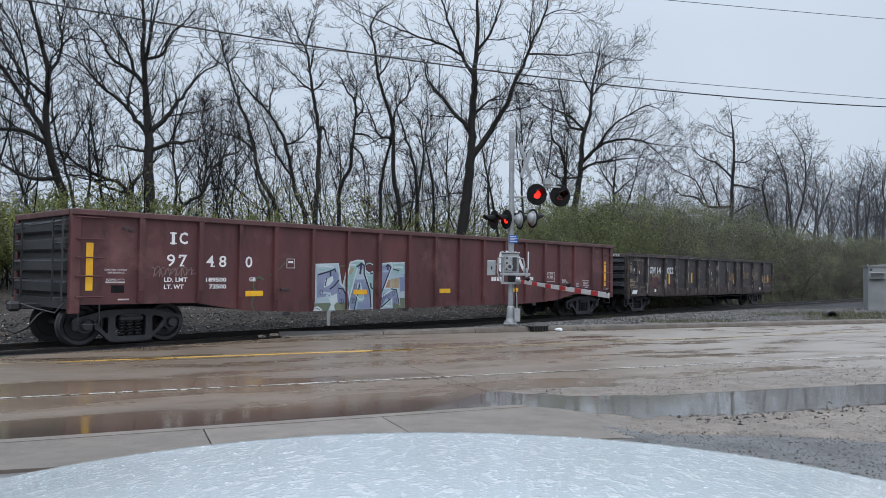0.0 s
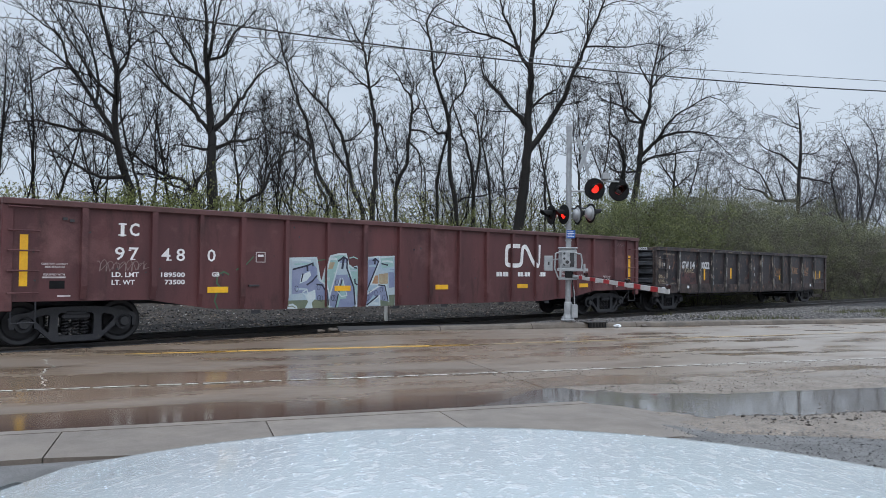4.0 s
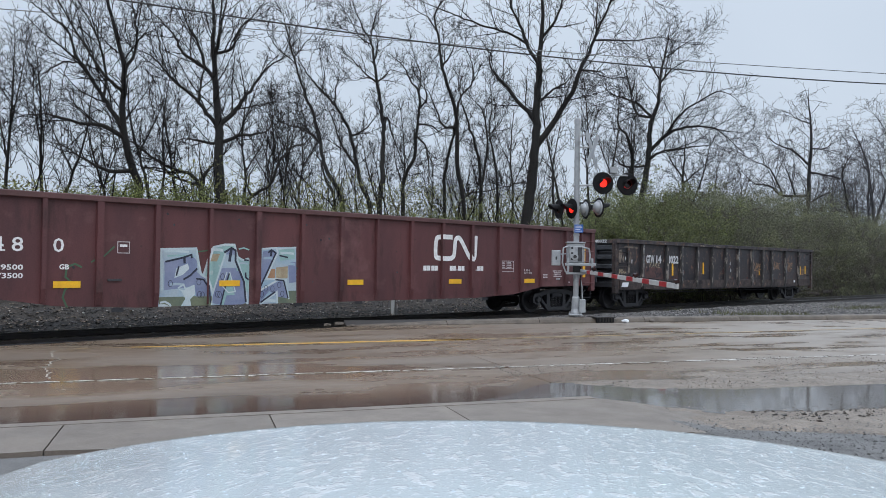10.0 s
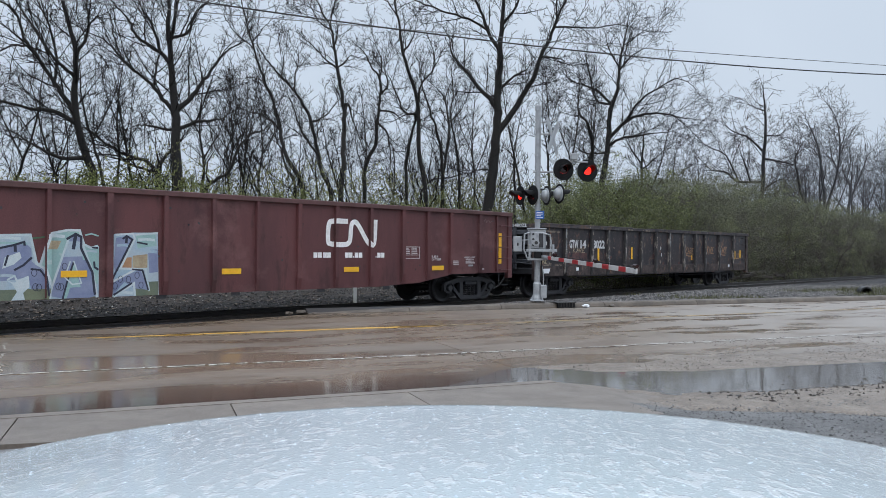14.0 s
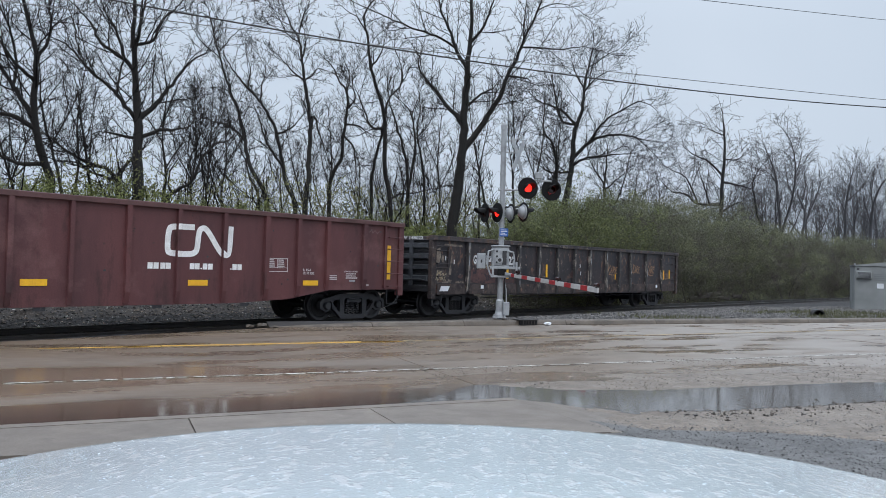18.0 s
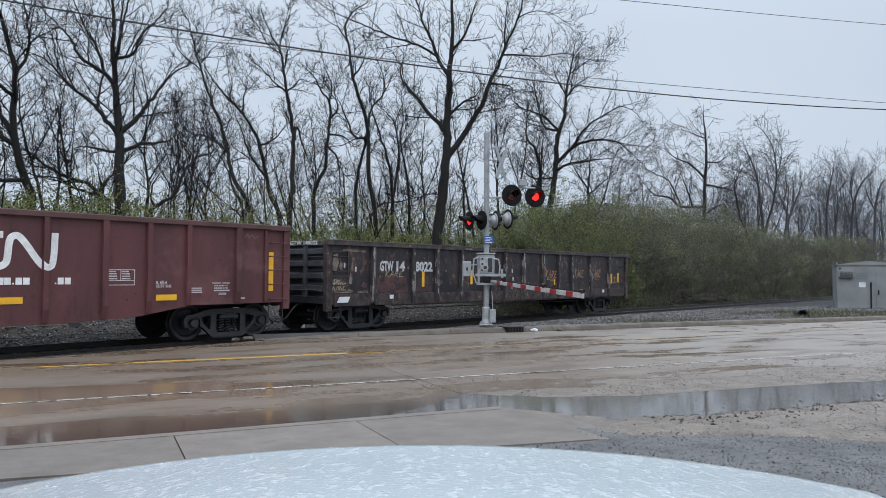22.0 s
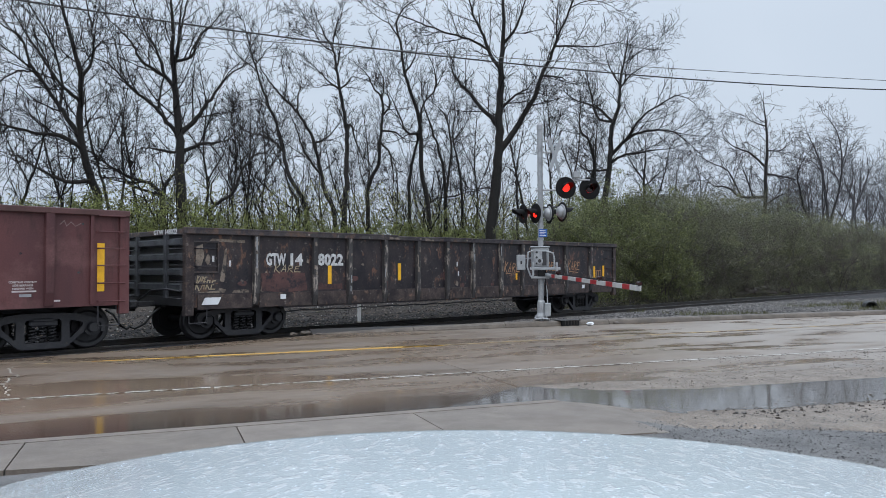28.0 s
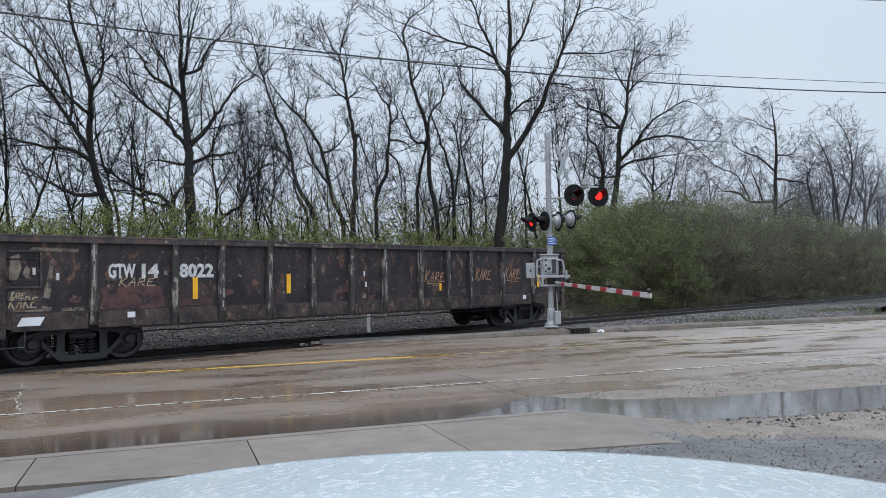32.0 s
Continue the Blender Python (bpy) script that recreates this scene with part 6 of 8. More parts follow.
    # scribbled tags: looping strokes
    GLYPHS = ([[(0, 0), (0.12, 1.1)], [(0.62, 1.0), (0.1, 0.42), (0.66, -0.15)]],
              [[(0, 0), (0.42, 1.0), (0.52, 0.0)], [(0.1, 0.35), (0.6, 0.42)]],
              [[(0, 0), (0.1, 0.95), (0.5, 0.9), (0.52, 0.6), (0.1, 0.48), (0.62, -0.05)]],
              [[(0.6, 0.95), (0.12, 0.9), (0.06, 0.5), (0.45, 0.52)], [(0.06, 0.5), (0.02, 0.02), (0.75, 0.0)]])
    def scrawl(u, z, w, h, key, wt=0.02, under=True):
        cw = w / 4.3
        for i, glyph in enumerate(GLYPHS):
            for ln in glyph:
                pts = [(u + cw * (1.08 * i + a * 1.35) + 0.16 * h * b, z + h * b * (1.15 - 0.06 * i)) for a, b in ln]
                part("scribble", stroke(pts, wt, y=-1.506, t=0.0015), GRAF[key], car, "spray-painted scribble")
        if under:
            part("scribble", stroke([(u + 0.1 * w, z - 0.24 * h), (u + 0.75 * w, z - 0.12 * h), (u + 0.35 * w, z - 0.42 * h), (u + 0.85 * w, z - 0.34 * h)], wt, y=-1.506, t=0.0015), GRAF[key], car)
    scrawl(2.16, 1.49, 0.72, 0.15, "cream", 0.018, False)
    scrawl(0.24, 1.13, 0.46, 0.20, "cream", 0.024, False)
    scrawl(0.27, 1.30, 0.22, 0.10, "cream", 0.018, False)
    scrawl(10.3, 1.45, 0.75, 0.26, "peach", 0.026)
    scrawl(13.62, 1.50, 0.68, 0.28, "peach", 0.026)
    scrawl(12.32, 1.48, 0.66, 0.28, "peach", 0.026, False)
    part("scribble", stroke([(15.34, 1.24), (15.62, 1.25), (15.62, 1.47), (15.34, 1.46), (15.34, 1.24), (15.48, 1.25), (15.48, 1.46)], 0.025, y=-1.506, t=0.0015), GRAF["peach"], car)
    for u in np.arange(2.6, 14.2, 0.9):
        part("brake_rod", tube([(u, -1.30, 0.56), (u + 0.45, -1.3, 0.585), (u + 0.9, -1.3, 0.56)], 0.016, 5), M_TRUCK, car)
    return car


red = red_car()
MOVING_WHEELS["red"] = MOVING_WHEELS.pop("gondola_car")
black = black_car()
MOVING_WHEELS["black"] = MOVING_WHEELS.pop("gondola_car")
START_U = 5.596
CARS = ((red, 0.0, "red"), (black, 21.37, "black"))


# ---- the crossing signal with its gate ----
BULBS = []


def lamp_unit(sig, pos, facing, phase, r=0.255):
    """A flashing lamp: black background disc, housing, visor, lens, and inside it a turning light plate with one lit face."""
    f = Vector((*facing, 0)).normalized()
    yaw = math.atan2(f.x, -f.y)
    m = Matrix.Translation(pos) @ Matrix.Rotation(yaw, 4, "Z")       # local -y looks where the lamp faces
    disc = part("background_disc", lathe([(0.112, -0.01), (r - 0.01, -0.012), (r, -0.004), (r, 0.006), (0.112, 0.008), (0.112, -0.01)], n=32), M_BLACKP, sig, "round black target disc", m=m)
    part("disc_back", lathe([(0.195, 0.007), (0.185, 0.022), (0.15, 0.035), (0.15, 0.009)], n=32), M_ALU, disc, "bare grey collar on the back of the disc", smooth=True)
    part("housing", lathe([(0.150, 0.008), (0.152, 0.05), (0.13, 0.10), (0.07, 0.135), (0.0, 0.145)], n=24), M_ALU, disc, "grey lamp housing", smooth=True)
    # visor: a hood open below
    bm = bmesh.new()
    rows = []
    for k in range(17):
        a = radians(-25 + 230 * k / 16)
        ln = 0.30 * (0.62 + 0.38 * max(0, math.sin(a)) ** 0.6) if 0 <= math.degrees(a) <= 180 else 0.08
        c, s = math.cos(a), math.sin(a)
        rows.append([bm.verts.new((rr * c, y, rr * s)) for rr, y in ((0.118, -0.01), (0.122, -ln), (0.116, -ln), (0.112, -0.01))])
    for a, b in zip(rows, rows[1:]):
        for k in range(3):
            bm.faces.new((a[k], a[k + 1], b[k + 1], b[k]))
    part("visor", bm, M_BLACKP, disc, "black lamp visor")
    # the light plate turns about its upright axis: lit face or dark face to the front
    bm = lathe([(0, -0.012), (0.06, -0.010), (0.105, -0.004), (0.105, 0.0), (0, 0.0)], n=28)
    bulb = part("lit_lens", bm, M_LENSLIT, sig, "glowing red lens")
    part("dark_lens", lathe([(0, 0.001), (0.105, 0.001), (0.105, 0.005), (0.06, 0.011), (0, 0.013)], n=28), M_LENS, bulb, "dark red lens")
    BULBS.append((bulb, Vector(pos), yaw, phase))


def signal():
    sx, sy = 1.76, 19.32
    sig = thing("crossing_signal", Matrix.Translation((sx, sy, 0)))
    part("mast", cyl((0, 0, 0.1), (0, 0, 5.14), 0.07, n=20), M_GALV, sig, "galvanised mast", smooth=False)
    part("mast_cap", lathe([(0, 0.1), (0.06, 0.09), (0.085, 0.05), (0.085, -0.06), (0.07, -0.06)], n=16), M_GALV, sig, m=Matrix.Translation((0, 0, 5.12)) @ Matrix.Rotation(radians(90), 4, "X"))
    part("foundation", box(-0.21, 0.21, -0.21, 0.21, -0.3, 0.13, 0.03), M_CURB, sig, "concrete foundation")
    part("base_flange", box(-0.17, 0.17, -0.17, 0.17, 0.17, 0.20, 0.01), M_GALV, sig)
    part("base_casting", lathe([(0.135, 0.0), (0.13, 0.06), (0.105, 0.14), (0.10, 0.42), (0.08, 0.46)], n=16), M_GALV, sig, m=Matrix.Translation((0, 0, 0.19)) @ Matrix.Rotation(radians(90), 4, "X"))
    part("terminal_box", box(0.08, 0.24, -0.14, 0.06, 0.24, 0.58, 0.015), M_ALU, sig, "grey terminal box")
    for x, y in ((-0.13, -0.13), (0.13, -0.13), (-0.13, 0.13), (0.13, 0.13)):
        part("anchor_bolt", cyl((x, y, 0.17), (x, y, 0.26), 0.016, n=8), M_GALV, sig)
    for z in (4.82, 4.6, 3.9, 3.62, 3.2, 2.55, 2.22):
        part("clamp", cyl((0, 0, z - 0.02), (0, 0, z + 0.02), 0.083, n=16), M_GALV, sig)
    # crossbuck turned well away
    h = Vector((0.46, 0.89, 0))
    c = Vector((0.37, -0.06, 4.38))
    for s in (-1, 1):
        bm = box(-0.56, 0.56, -0.006, 0.006, -0.085, 0.085)
        m = Matrix.Translation(c + Vector((0.012 * s, 0, 0))) @ Matrix.Rotation(math.atan2(h.y, h.x), 4, "Z") @ Matrix.Rotation(radians(-48 * s), 4, "Y")
        part("crossbuck_blade", bm, M_ALU, sig, "aluminium back of a crossbuck blade", m=m)
    part("crossbuck_bracket", tube([(0.0, 0, 4.74), (0.25, -0.03, 4.78), (0.48, 0.02, 4.88)], 0.02, 6), M_GALV, sig)
    part("crossbuck_bracket", tube([(0.0, 0, 4.46), (0.3, -0.05, 4.46)], 0.02, 6), M_GALV, sig)
    # lamps: a pair facing the road, a pair facing left, a pair facing away
    part("lamp_arm", tube([(-0.12, -0.02, 3.48), (0.0, -0.02, 3.48), (0.5, -0.12, 3.48)], 0.026, 8), M_GALV, sig)
    part("lamp_arm", tube([(0.55, -0.08, 3.72), (0.78, -0.08, 3.75), (1.26, -0.08, 3.73)], 0.022, 8), M_GALV, sig)
    part("junction_box", box(0.82, 1.0, -0.16, -0.02, 3.78, 3.95, 0.02), M_ALU, sig)
    front = (0.30, -1.0)
    lamp_unit(sig, (0.64, -0.14, 3.535), front, 1, 0.28)
    lamp_unit(sig, (1.265, -0.02, 3.52), front, 0, 0.285)
    part("lamp_arm", tube([(-0.50, 0.22, 3.0), (0.0, 0.10, 3.04), (0.55, 0.0, 3.06)], 0.022, 8), M_TRUCK, sig)
    lamp_unit(sig, (-0.44, 0.12, 2.885), (-0.92, -0.40), 0)
    lamp_unit(sig, (-0.13, -0.02, 2.89), (-0.88, -0.48), 1)
    lamp_unit(sig, (0.23, 0.03, 2.88), (0.955, 0.30), 1)
    lamp_unit(sig, (0.55, -0.05, 2.92), (0.91, 0.41), 0)
    # blue notice
    sign = part("blue_notice", box(-0.06, 0.16, -0.105, -0.095, 2.27, 2.48, 0.004), M_BLUE, sig, "small blue notice")
    for k, w in enumerate((0.15, 0.17, 0.12, 0.17)):
        part("print_line", box(-0.035, -0.035 + w, -0.109, -0.106, 2.43 - 0.042 * k, 2.446 - 0.042 * k), M_SIGNWHITE, sign)
    # gate mechanism
    part("gate_motor", box(-0.24, 0.20, -0.16, 0.16, 1.42, 2.0, 0.03), M_ALU, sig, "grey gate motor case")
    part("motor_cover", box(-0.20, 0.16, -0.19, -0.16, 1.50, 1.94, 0.02), M_GALV, sig)
    for z in (1.6, 1.75, 1.88):
        part("bolt", cyl((-0.12, -0.2, z), (-0.12, -0.18, z), 0.03, n=8), M_TRUCK, sig)
    # a raised plate whose dark colour paints the shade of a recess
    part("motor_recess", box(0.02, 0.13, -0.197, -0.191, 1.54, 1.9, 0.002), M_TRUCK, sig, "dark plate painting the shade of a recess")
    part("motor_lid", box(-0.26, 0.22, -0.18, 0.18, 2.0, 2.04, 0.015), M_GALV, sig, "overhanging lid")
    part("hub", cyl((-0.05, -0.24, 1.66), (-0.05, -0.19, 1.66), 0.085, n=16), M_GALV, sig, "round shaft hub")
    part("hub", cyl((-0.05, -0.25, 1.66), (-0.05, -0.24, 1.66), 0.045, n=12), M_TRUCK, sig)
    for x_ in (-0.24, 0.36):
        part("support_plate", box(x_, x_ + 0.05, -0.25, -0.14, 1.26, 1.62, 0.006), M_ALU, sig)
    part("box_latch", box(-0.53, -0.49, -0.155, -0.14, 1.58, 1.66, 0.004), M_TRUCK, sig)
    part("relay_box", box(-0.62, -0.40, -0.14, 0.08, 1.43, 1.82, 0.012), M_ALU, sig, "small grey relay box")
    part("box_bracket", tube([(-0.4, -0.03, 1.72), (-0.2, -0.03, 1.74)], 0.018, 6), M_GALV, sig)
    part("counterweight_bar", box(-0.30, 0.48, -0.24, -0.20, 1.43, 1.50, 0.008), M_ALU, sig, "flat counterweight bar")
    part("counterweight_bar", box(-0.27, 0.20, -0.24, -0.20, 1.21, 1.27, 0.008), M_ALU, sig)
    part("counterweight", box(-0.10, 0.08, -0.27, -0.18, 1.27, 1.43, 0.01), M_BLACKP, sig, "black counterweight")
    part("guard_tube", tube([(-0.22, -0.2, 1.92), (-0.34, -0.2, 1.88), (-0.36, -0.2, 1.5), (-0.28, -0.2, 1.28), (-0.18, -0.2, 1.24)], 0.022, 8), M_ALU, sig, "bent guard tube")
    part("guard_tube", tube([(0.14, -0.2, 1.9), (0.30, -0.2, 1.86), (0.33, -0.2, 1.7), (0.32, -0.2, 1.5)], 0.022, 8), M_ALU, sig, "bent guard tube")
    part("cable", tube([(0.09, -0.1, 2.0), (0.11, -0.14, 1.6), (0.10, -0.1, 1.2), (0.13, -0.05, 0.7), (0.15, -0.04, 0.58)], 0.014, 6), M_BLACKP, sig)
    part("conduit", tube([(0.07, -0.05, 1.25), (0.15, -0.06, 0.9), (0.16, -0.05, 0.57)], 0.016, 6), M_GALV, sig)
    tagged(sig, "galvanised level crossing signal with flashing red lamps and lowered gate", "crossing signal")
    # the lowered arm, across the far lane
    d = Vector((math.sin(radians(ROAD)), -math.cos(radians(ROAD)), 0))
    length = 4.05
    a, b = Vector((0.10, -0.14, 1.30)), Vector((0.10, -0.14, 1.045)) + d * length
    way = (b - a).normalized()
    arm = part("gate_arm", tube([a + way * 0.0, a + way * 0.35], 0.05, 8), M_ALU, sig, "striped gate arm")
    up = Vector((0, 0, 1))
    rot = Matrix((way, way.cross(up).normalized(), way.cross(up).normalized().cross(way))).transposed().to_4x4()
    n = 12
    for k in range(n):
        x0 = 0.25 + (k // 2) * 0.63 + (k % 2) * 0.265
        x1 = x0 + (0.365 if k % 2 else 0.265)
        hgt = 0.042 + 0.014 * k / n
        part("stripe", box(x0, x1, -0.02, 0.02, -hgt, hgt, 0.004), M_REFLRED if k % 2 == 0 else M_REFLWHITE, arm, m=Matrix.Translation(a) @ rot)
    for k in (0.66, 2.5, 3.98):
        p = a + way * k + Vector((0, 0, 0.10))
        part("arm_light", cyl(p - way * 0.05, p + way * 0.05, 0.042, n=12), M_LENS, arm, "small red arm light")
        part("light_clip", box(-0.03, 0.03, -0.02, 0.02, 0.04, 0.10), M_BLACKP, arm, m=Matrix.Translation(a + way * k) @ rot)
    part("arm_wire", tube([a + way * 0.5 + Vector((0, 0, 0.07)), a + way * 2.5 + Vector((0, 0, 0.075)), a + way * 3.9 + Vector((0, 0, 0.08))], 0.008, 5), M_BLACKP, arm)
    return sig


signal()


# ---- how branches grow ----
def tubes_mesh(name, segs, sides, material, parent, label=""):
    """Many tapered round pieces at once: rows of x0 y0 z0 x1 y1 z1 r0 r1."""
    s = np.asarray(segs, float)
    p, q = s[:, 0:3], s[:, 3:6]
    d = q - p
    d /= np.linalg.norm(d, axis=1, keepdims=True) + 1e-9
    h = np.where(np.abs(d[:, 2:3]) > 0.9, np.array([[1.0, 0, 0]]), np.array([[0, 0, 1.0]]))
    u = np.cross(d, h)
    u /= np.linalg.norm(u, axis=1, keepdims=True)
    w = np.cross(d, u)
    a = 2 * np.pi * np.arange(sides) / sides
    ring = u[:, None] * np.cos(a)[None, :, None] + w[:, None] * np.sin(a)[None, :, None]
    V = np.concatenate([p[:, None] + ring * s[:, 6][:, None, None], q[:, None] + ring * s[:, 7][:, None, None]], 1)
    k = np.arange(sides)
    f = np.stack([k, (k + 1) % sides, sides + (k + 1) % sides, sides + k], 1)
    F = f[None] + 2 * sides * np.arange(len(s))[:, None, None]
    return mesh_of(name, V.reshape(-1, 3), F.reshape(-1, 4), material, parent, label, smooth=True)


def wander(rng, p, d, length, r0, r1, n, bend, lift):
    """A crooked shoot: returns its pieces and its points."""
    out, pts = [], [p]
    step = length / n
    for i in range(n):
        d = Vector((d.x + rng.gauss(0, bend), d.y + rng.gauss(0, bend), d.z + rng.gauss(0, bend) + lift)).normalized()
        q = p + d * step
        ra, rb = r0 + (r1 - r0) * i / n, r0 + (r1 - r0) * (i + 1) / n
        out.append((*p, *q, ra, rb))
        p = q
        pts.append(p)
    return out, pts, d


def sprout(rng, twigs, pts, r, depth, size, dens, lift=0.05, droop=0.0):
    """Side shoots along a branch, and shoots on them, down to twigs."""
    total = sum((b - a).length for a, b in zip(pts, pts[1:]))
    n = max(2, int(total * dens))
    for k in range(n):
        q = (k + rng.random()) / n
        q = 0.12 + 0.88 * q
        i = min(int(q * (len(pts) - 1)), len(pts) - 2)
        f = q * (len(pts) - 1) - i
        p = pts[i].lerp(pts[i + 1], f)
        d0 = (pts[i + 1] - pts[i]).normalized()
        side = Vector((rng.gauss(0, 1), rng.gauss(0, 1), rng.gauss(0, 0.6)))
        side = (side - d0 * side.dot(d0)).normalized()
        d = (d0 * rng.uniform(0.35, 0.9) + side * rng.uniform(0.6, 1.0) + Vector((0, 0, 0.18 - droop))).normalized()
        ln = size * rng.uniform(0.4, 1.15) * (1.1 - 0.5 * q)
        rr = max(0.0085, r * rng.uniform(0.32, 0.52) * (1 - 0.5 * q))
        nn = 7 if depth > 2 else (4 if depth > 1 else 2)
        segs, ps, _ = wander(rng, p, d, ln, rr, max(0.0068, rr * 0.34), nn, (0.15 if depth > 1 else 0.22), lift - droop * 0.3)
        twigs += segs
        if depth > 1:
            sprout(rng, twigs, ps, rr, depth - 1, size * 0.5, dens * 1.45, lift, droop)


def branch_out(rng, twigs, pts, rad, order, size, r_min, start=0.0, droop=0.0, gap=1.0):
    """Branches all round a limb, branches on them, and fine twigs: 1 on a limb, 3 the last."""
    lens = [(b - a).length for a, b in zip(pts, pts[1:])]
    total = sum(lens)
    step = (0.25, 0.20, 0.165)[order - 1] * gap * size ** (0.4 if order == 1 else 0.8)
    at, turn = start * total + step * rng.random(), rng.uniform(0, 6.28)
    while at < total:
        q, i, left = at / total, 0, at
        while i < len(lens) - 1 and left > lens[i]:
            left -= lens[i]
            i += 1
        f = min(1.0, left / max(lens[i], 1e-6))
        p = pts[i].lerp(pts[i + 1], f)
        here = rad[i] + (rad[i + 1] - rad[i]) * f
        d0 = (pts[i + 1] - pts[i]).normalized()
        u = d0.orthogonal().normalized()
        turn += 2.4 + rng.gauss(0, 0.5)
        side = u * math.cos(turn) + d0.cross(u) * math.sin(turn)
        a = rng.uniform(0.55, 1.15)
        d = d0 * math.cos(a) + side * math.sin(a)
        d.z += 0.14 - (droop * 2 if order > 1 else 0)
        ln = (1.60, 0.74, 0.36)[order - 1] * size * rng.uniform(0.45, 1.25) * (1.12 - 0.6 * q)
        r0 = max(r_min, min(0.6 * here, 0.0115 * ln + 0.0055))
        n = (6, 4, 2)[order - 1]
        segs, ps, _ = wander(rng, p, d.normalized(), ln, r0, max(r_min * 0.8, r0 * 0.35), n, (0.10, 0.15, 0.20)[order - 1], 0.05 - (droop if order > 1 else 0))
        twigs += segs
        if order < 3:
            branch_out(rng, twigs, ps, [r0 + (r0 * 0.35 - r0) * k / n for k in range(n + 1)], order + 1, size, r_min, 0.12, droop, gap)
        at += step * rng.uniform(0.6, 1.4)


# ---- trackside things ----
def cabinet():
    cb = thing("equipment_shelter", Matrix.Translation((20.52, 33.6, -0.12)) @ Matrix.Rotation(radians(-24), 4, "Z"))
    part("plinth", box(-1.35, 1.35, -1.0, 1.0, -0.3, 0.10, 0.02), M_CURB, cb, "concrete plinth")
    part("body", box(-1.3, 1.3, -0.95, 0.95, 0.10, 2.10, 0.02), M_GREYBOX, cb, "grey painted steel walls")
    part("roof", prism([(-1.34, 2.10), (-1.34, 2.14), (0.0, 2.30), (1.34, 2.14), (1.34, 2.10)], -0.99, 0.99), M_GREYBOX, cb, "low-pitched steel roof")
    part("vent_box", box(-1.24, -0.64, -1.12, -0.95, 1.55, 1.85, 0.015), M_GREYBOX, cb, "louvred ventilation box")
    door = part("door", box(0.25, 1.15, -0.975, -0.95, 0.18, 2.0, 0.01), M_GREYBOX, cb)
    part("door_handle", box(0.32, 0.37, -1.01, -0.975, 0.8, 1.0, 0.008), M_BLACKP, door, "black handle")
    for z in (0.35, 0.9, 1.45):
        part("hinge", cyl((1.16, -0.985, z - 0.06), (1.16, -0.985, z + 0.06), 0.018, n=8), M_GALV, door)
    part("notice", box(-0.42, -0.16, -0.96, -0.951, 1.12, 1.34), M_SIGNWHITE, cb, "small white notice")
    for k in range(4):
        part("print_line", box(-0.55, -0.06, -0.958, -0.951, 1.72 - 0.08 * k, 1.745 - 0.08 * k), mat("grey_print", (0.16, 0.17, 0.18), 0.6, bump=0) if k == 0 else bpy.data.materials["grey_print"], cb)
    part("conduit", tube([(0.05, -0.98, 0.1), (0.05, -0.98, 1.3), (0.05, -0.9, 1.36)], 0.03, 8), M_BLACKP, cb, "black conduit")
    for k in range(5):
        part("louvre", box(-1.2, -0.68, -1.128, -1.121, 1.59 + 0.05 * k, 1.615 + 0.05 * k), M_TRUCK, cb)
    part("vent", box(-1.22, -1.12, -0.96, -0.951, 1.92, 2.0), M_TRUCK, cb)
    for x_ in (-1.2, 1.2):
        part("lifting_eye", tube([(x_, 0.1, 2.12), (x_, 0.1, 2.22), (x_, -0.1, 2.22), (x_, -0.1, 2.12)], 0.02, 6), M_GALV, cb)
    tagged(cb, "grey steel railway equipment shelter beside the track", "equipment shelter")
    # mouth of a drain pipe in the verge
    x, y = 13.72, 26.35
    pp = part("culvert_pipe", lathe([(0.16, -0.3), (0.20, -0.3), (0.20, 0.5), (0.0, 0.5), (0.0, 0.42), (0.16, 0.42), (0.16, -0.3)], n=20), M_RUBBER, m=Matrix.Translation((x, y, 0.10)) @ Matrix.Rotation(radians(-20), 4, "Z"))
    tagged(pp, "mouth of a black plastic drain pipe in the verge", "pipe")
    # white marker stake behind the track
    st = thing("marker_stake", Matrix.Translation((-3.55, 23.3, -0.1)))
    part("post", box(-0.055, 0.055, -0.02, 0.02, -0.2, 1.25, 0.008), M_STAKE, st, "white plastic post")
    part("band", box(-0.057, 0.057, -0.022, 0.022, 1.05, 1.2, 0.008), M_REFLECT, st, "yellow top band")
    tagged(st, "slim white plastic marker stake beyond the track", "marker stake")
    # a fallen branch leaning out of the hedge
    rb = random.Random(8)
    twigs = []
    foot = Vector((*track_xy(26.2, 3.0), 0.25))
    for dx, dy, dz, ln in ((-0.55, 0.25, 0.75, 2.3), (-0.2, 0.3, 0.9, 1.8), (0.5, -0.1, 0.5, 1.6)):
        segs, ps, _ = wander(rb, foot, Vector((dx, dy, dz)).normalized(), ln, 0.045, 0.015, 8, 0.16, -0.02)
        twigs += segs
        branch_out(rb, twigs, ps, [0.03] * 9, 2, 0.9, 0.008, 0.3)
    tagged(tubes_mesh("fallen_branch", twigs, 5, M_BRUSH, None), "bare broken branch lying at the foot of the hedge", "branch")
    # a pile of old ties along the far bank
    r = random.Random(4)
    for k in range(7):
        o = part("old_tie", box(-1.2, 1.2, -0.11, 0.11, -0.09, 0.09, 0.02), M_TIE, m=Matrix.Translation((*track_xy(44.0 + 0.9 * k + r.uniform(-0.5, 0.5), 2.1 + r.uniform(0, 0.8)), 0.0 + 0.1 * (k % 3))) @ Matrix.Rotation(radians(TRACK + r.uniform(-30, 30)), 4, "Z") @ Matrix.Rotation(radians(r.uniform(-6, 6)), 4, "Y"))
        tagged(o, "discarded weathered timber tie on the bank", "railway tie", group="discarded ties")


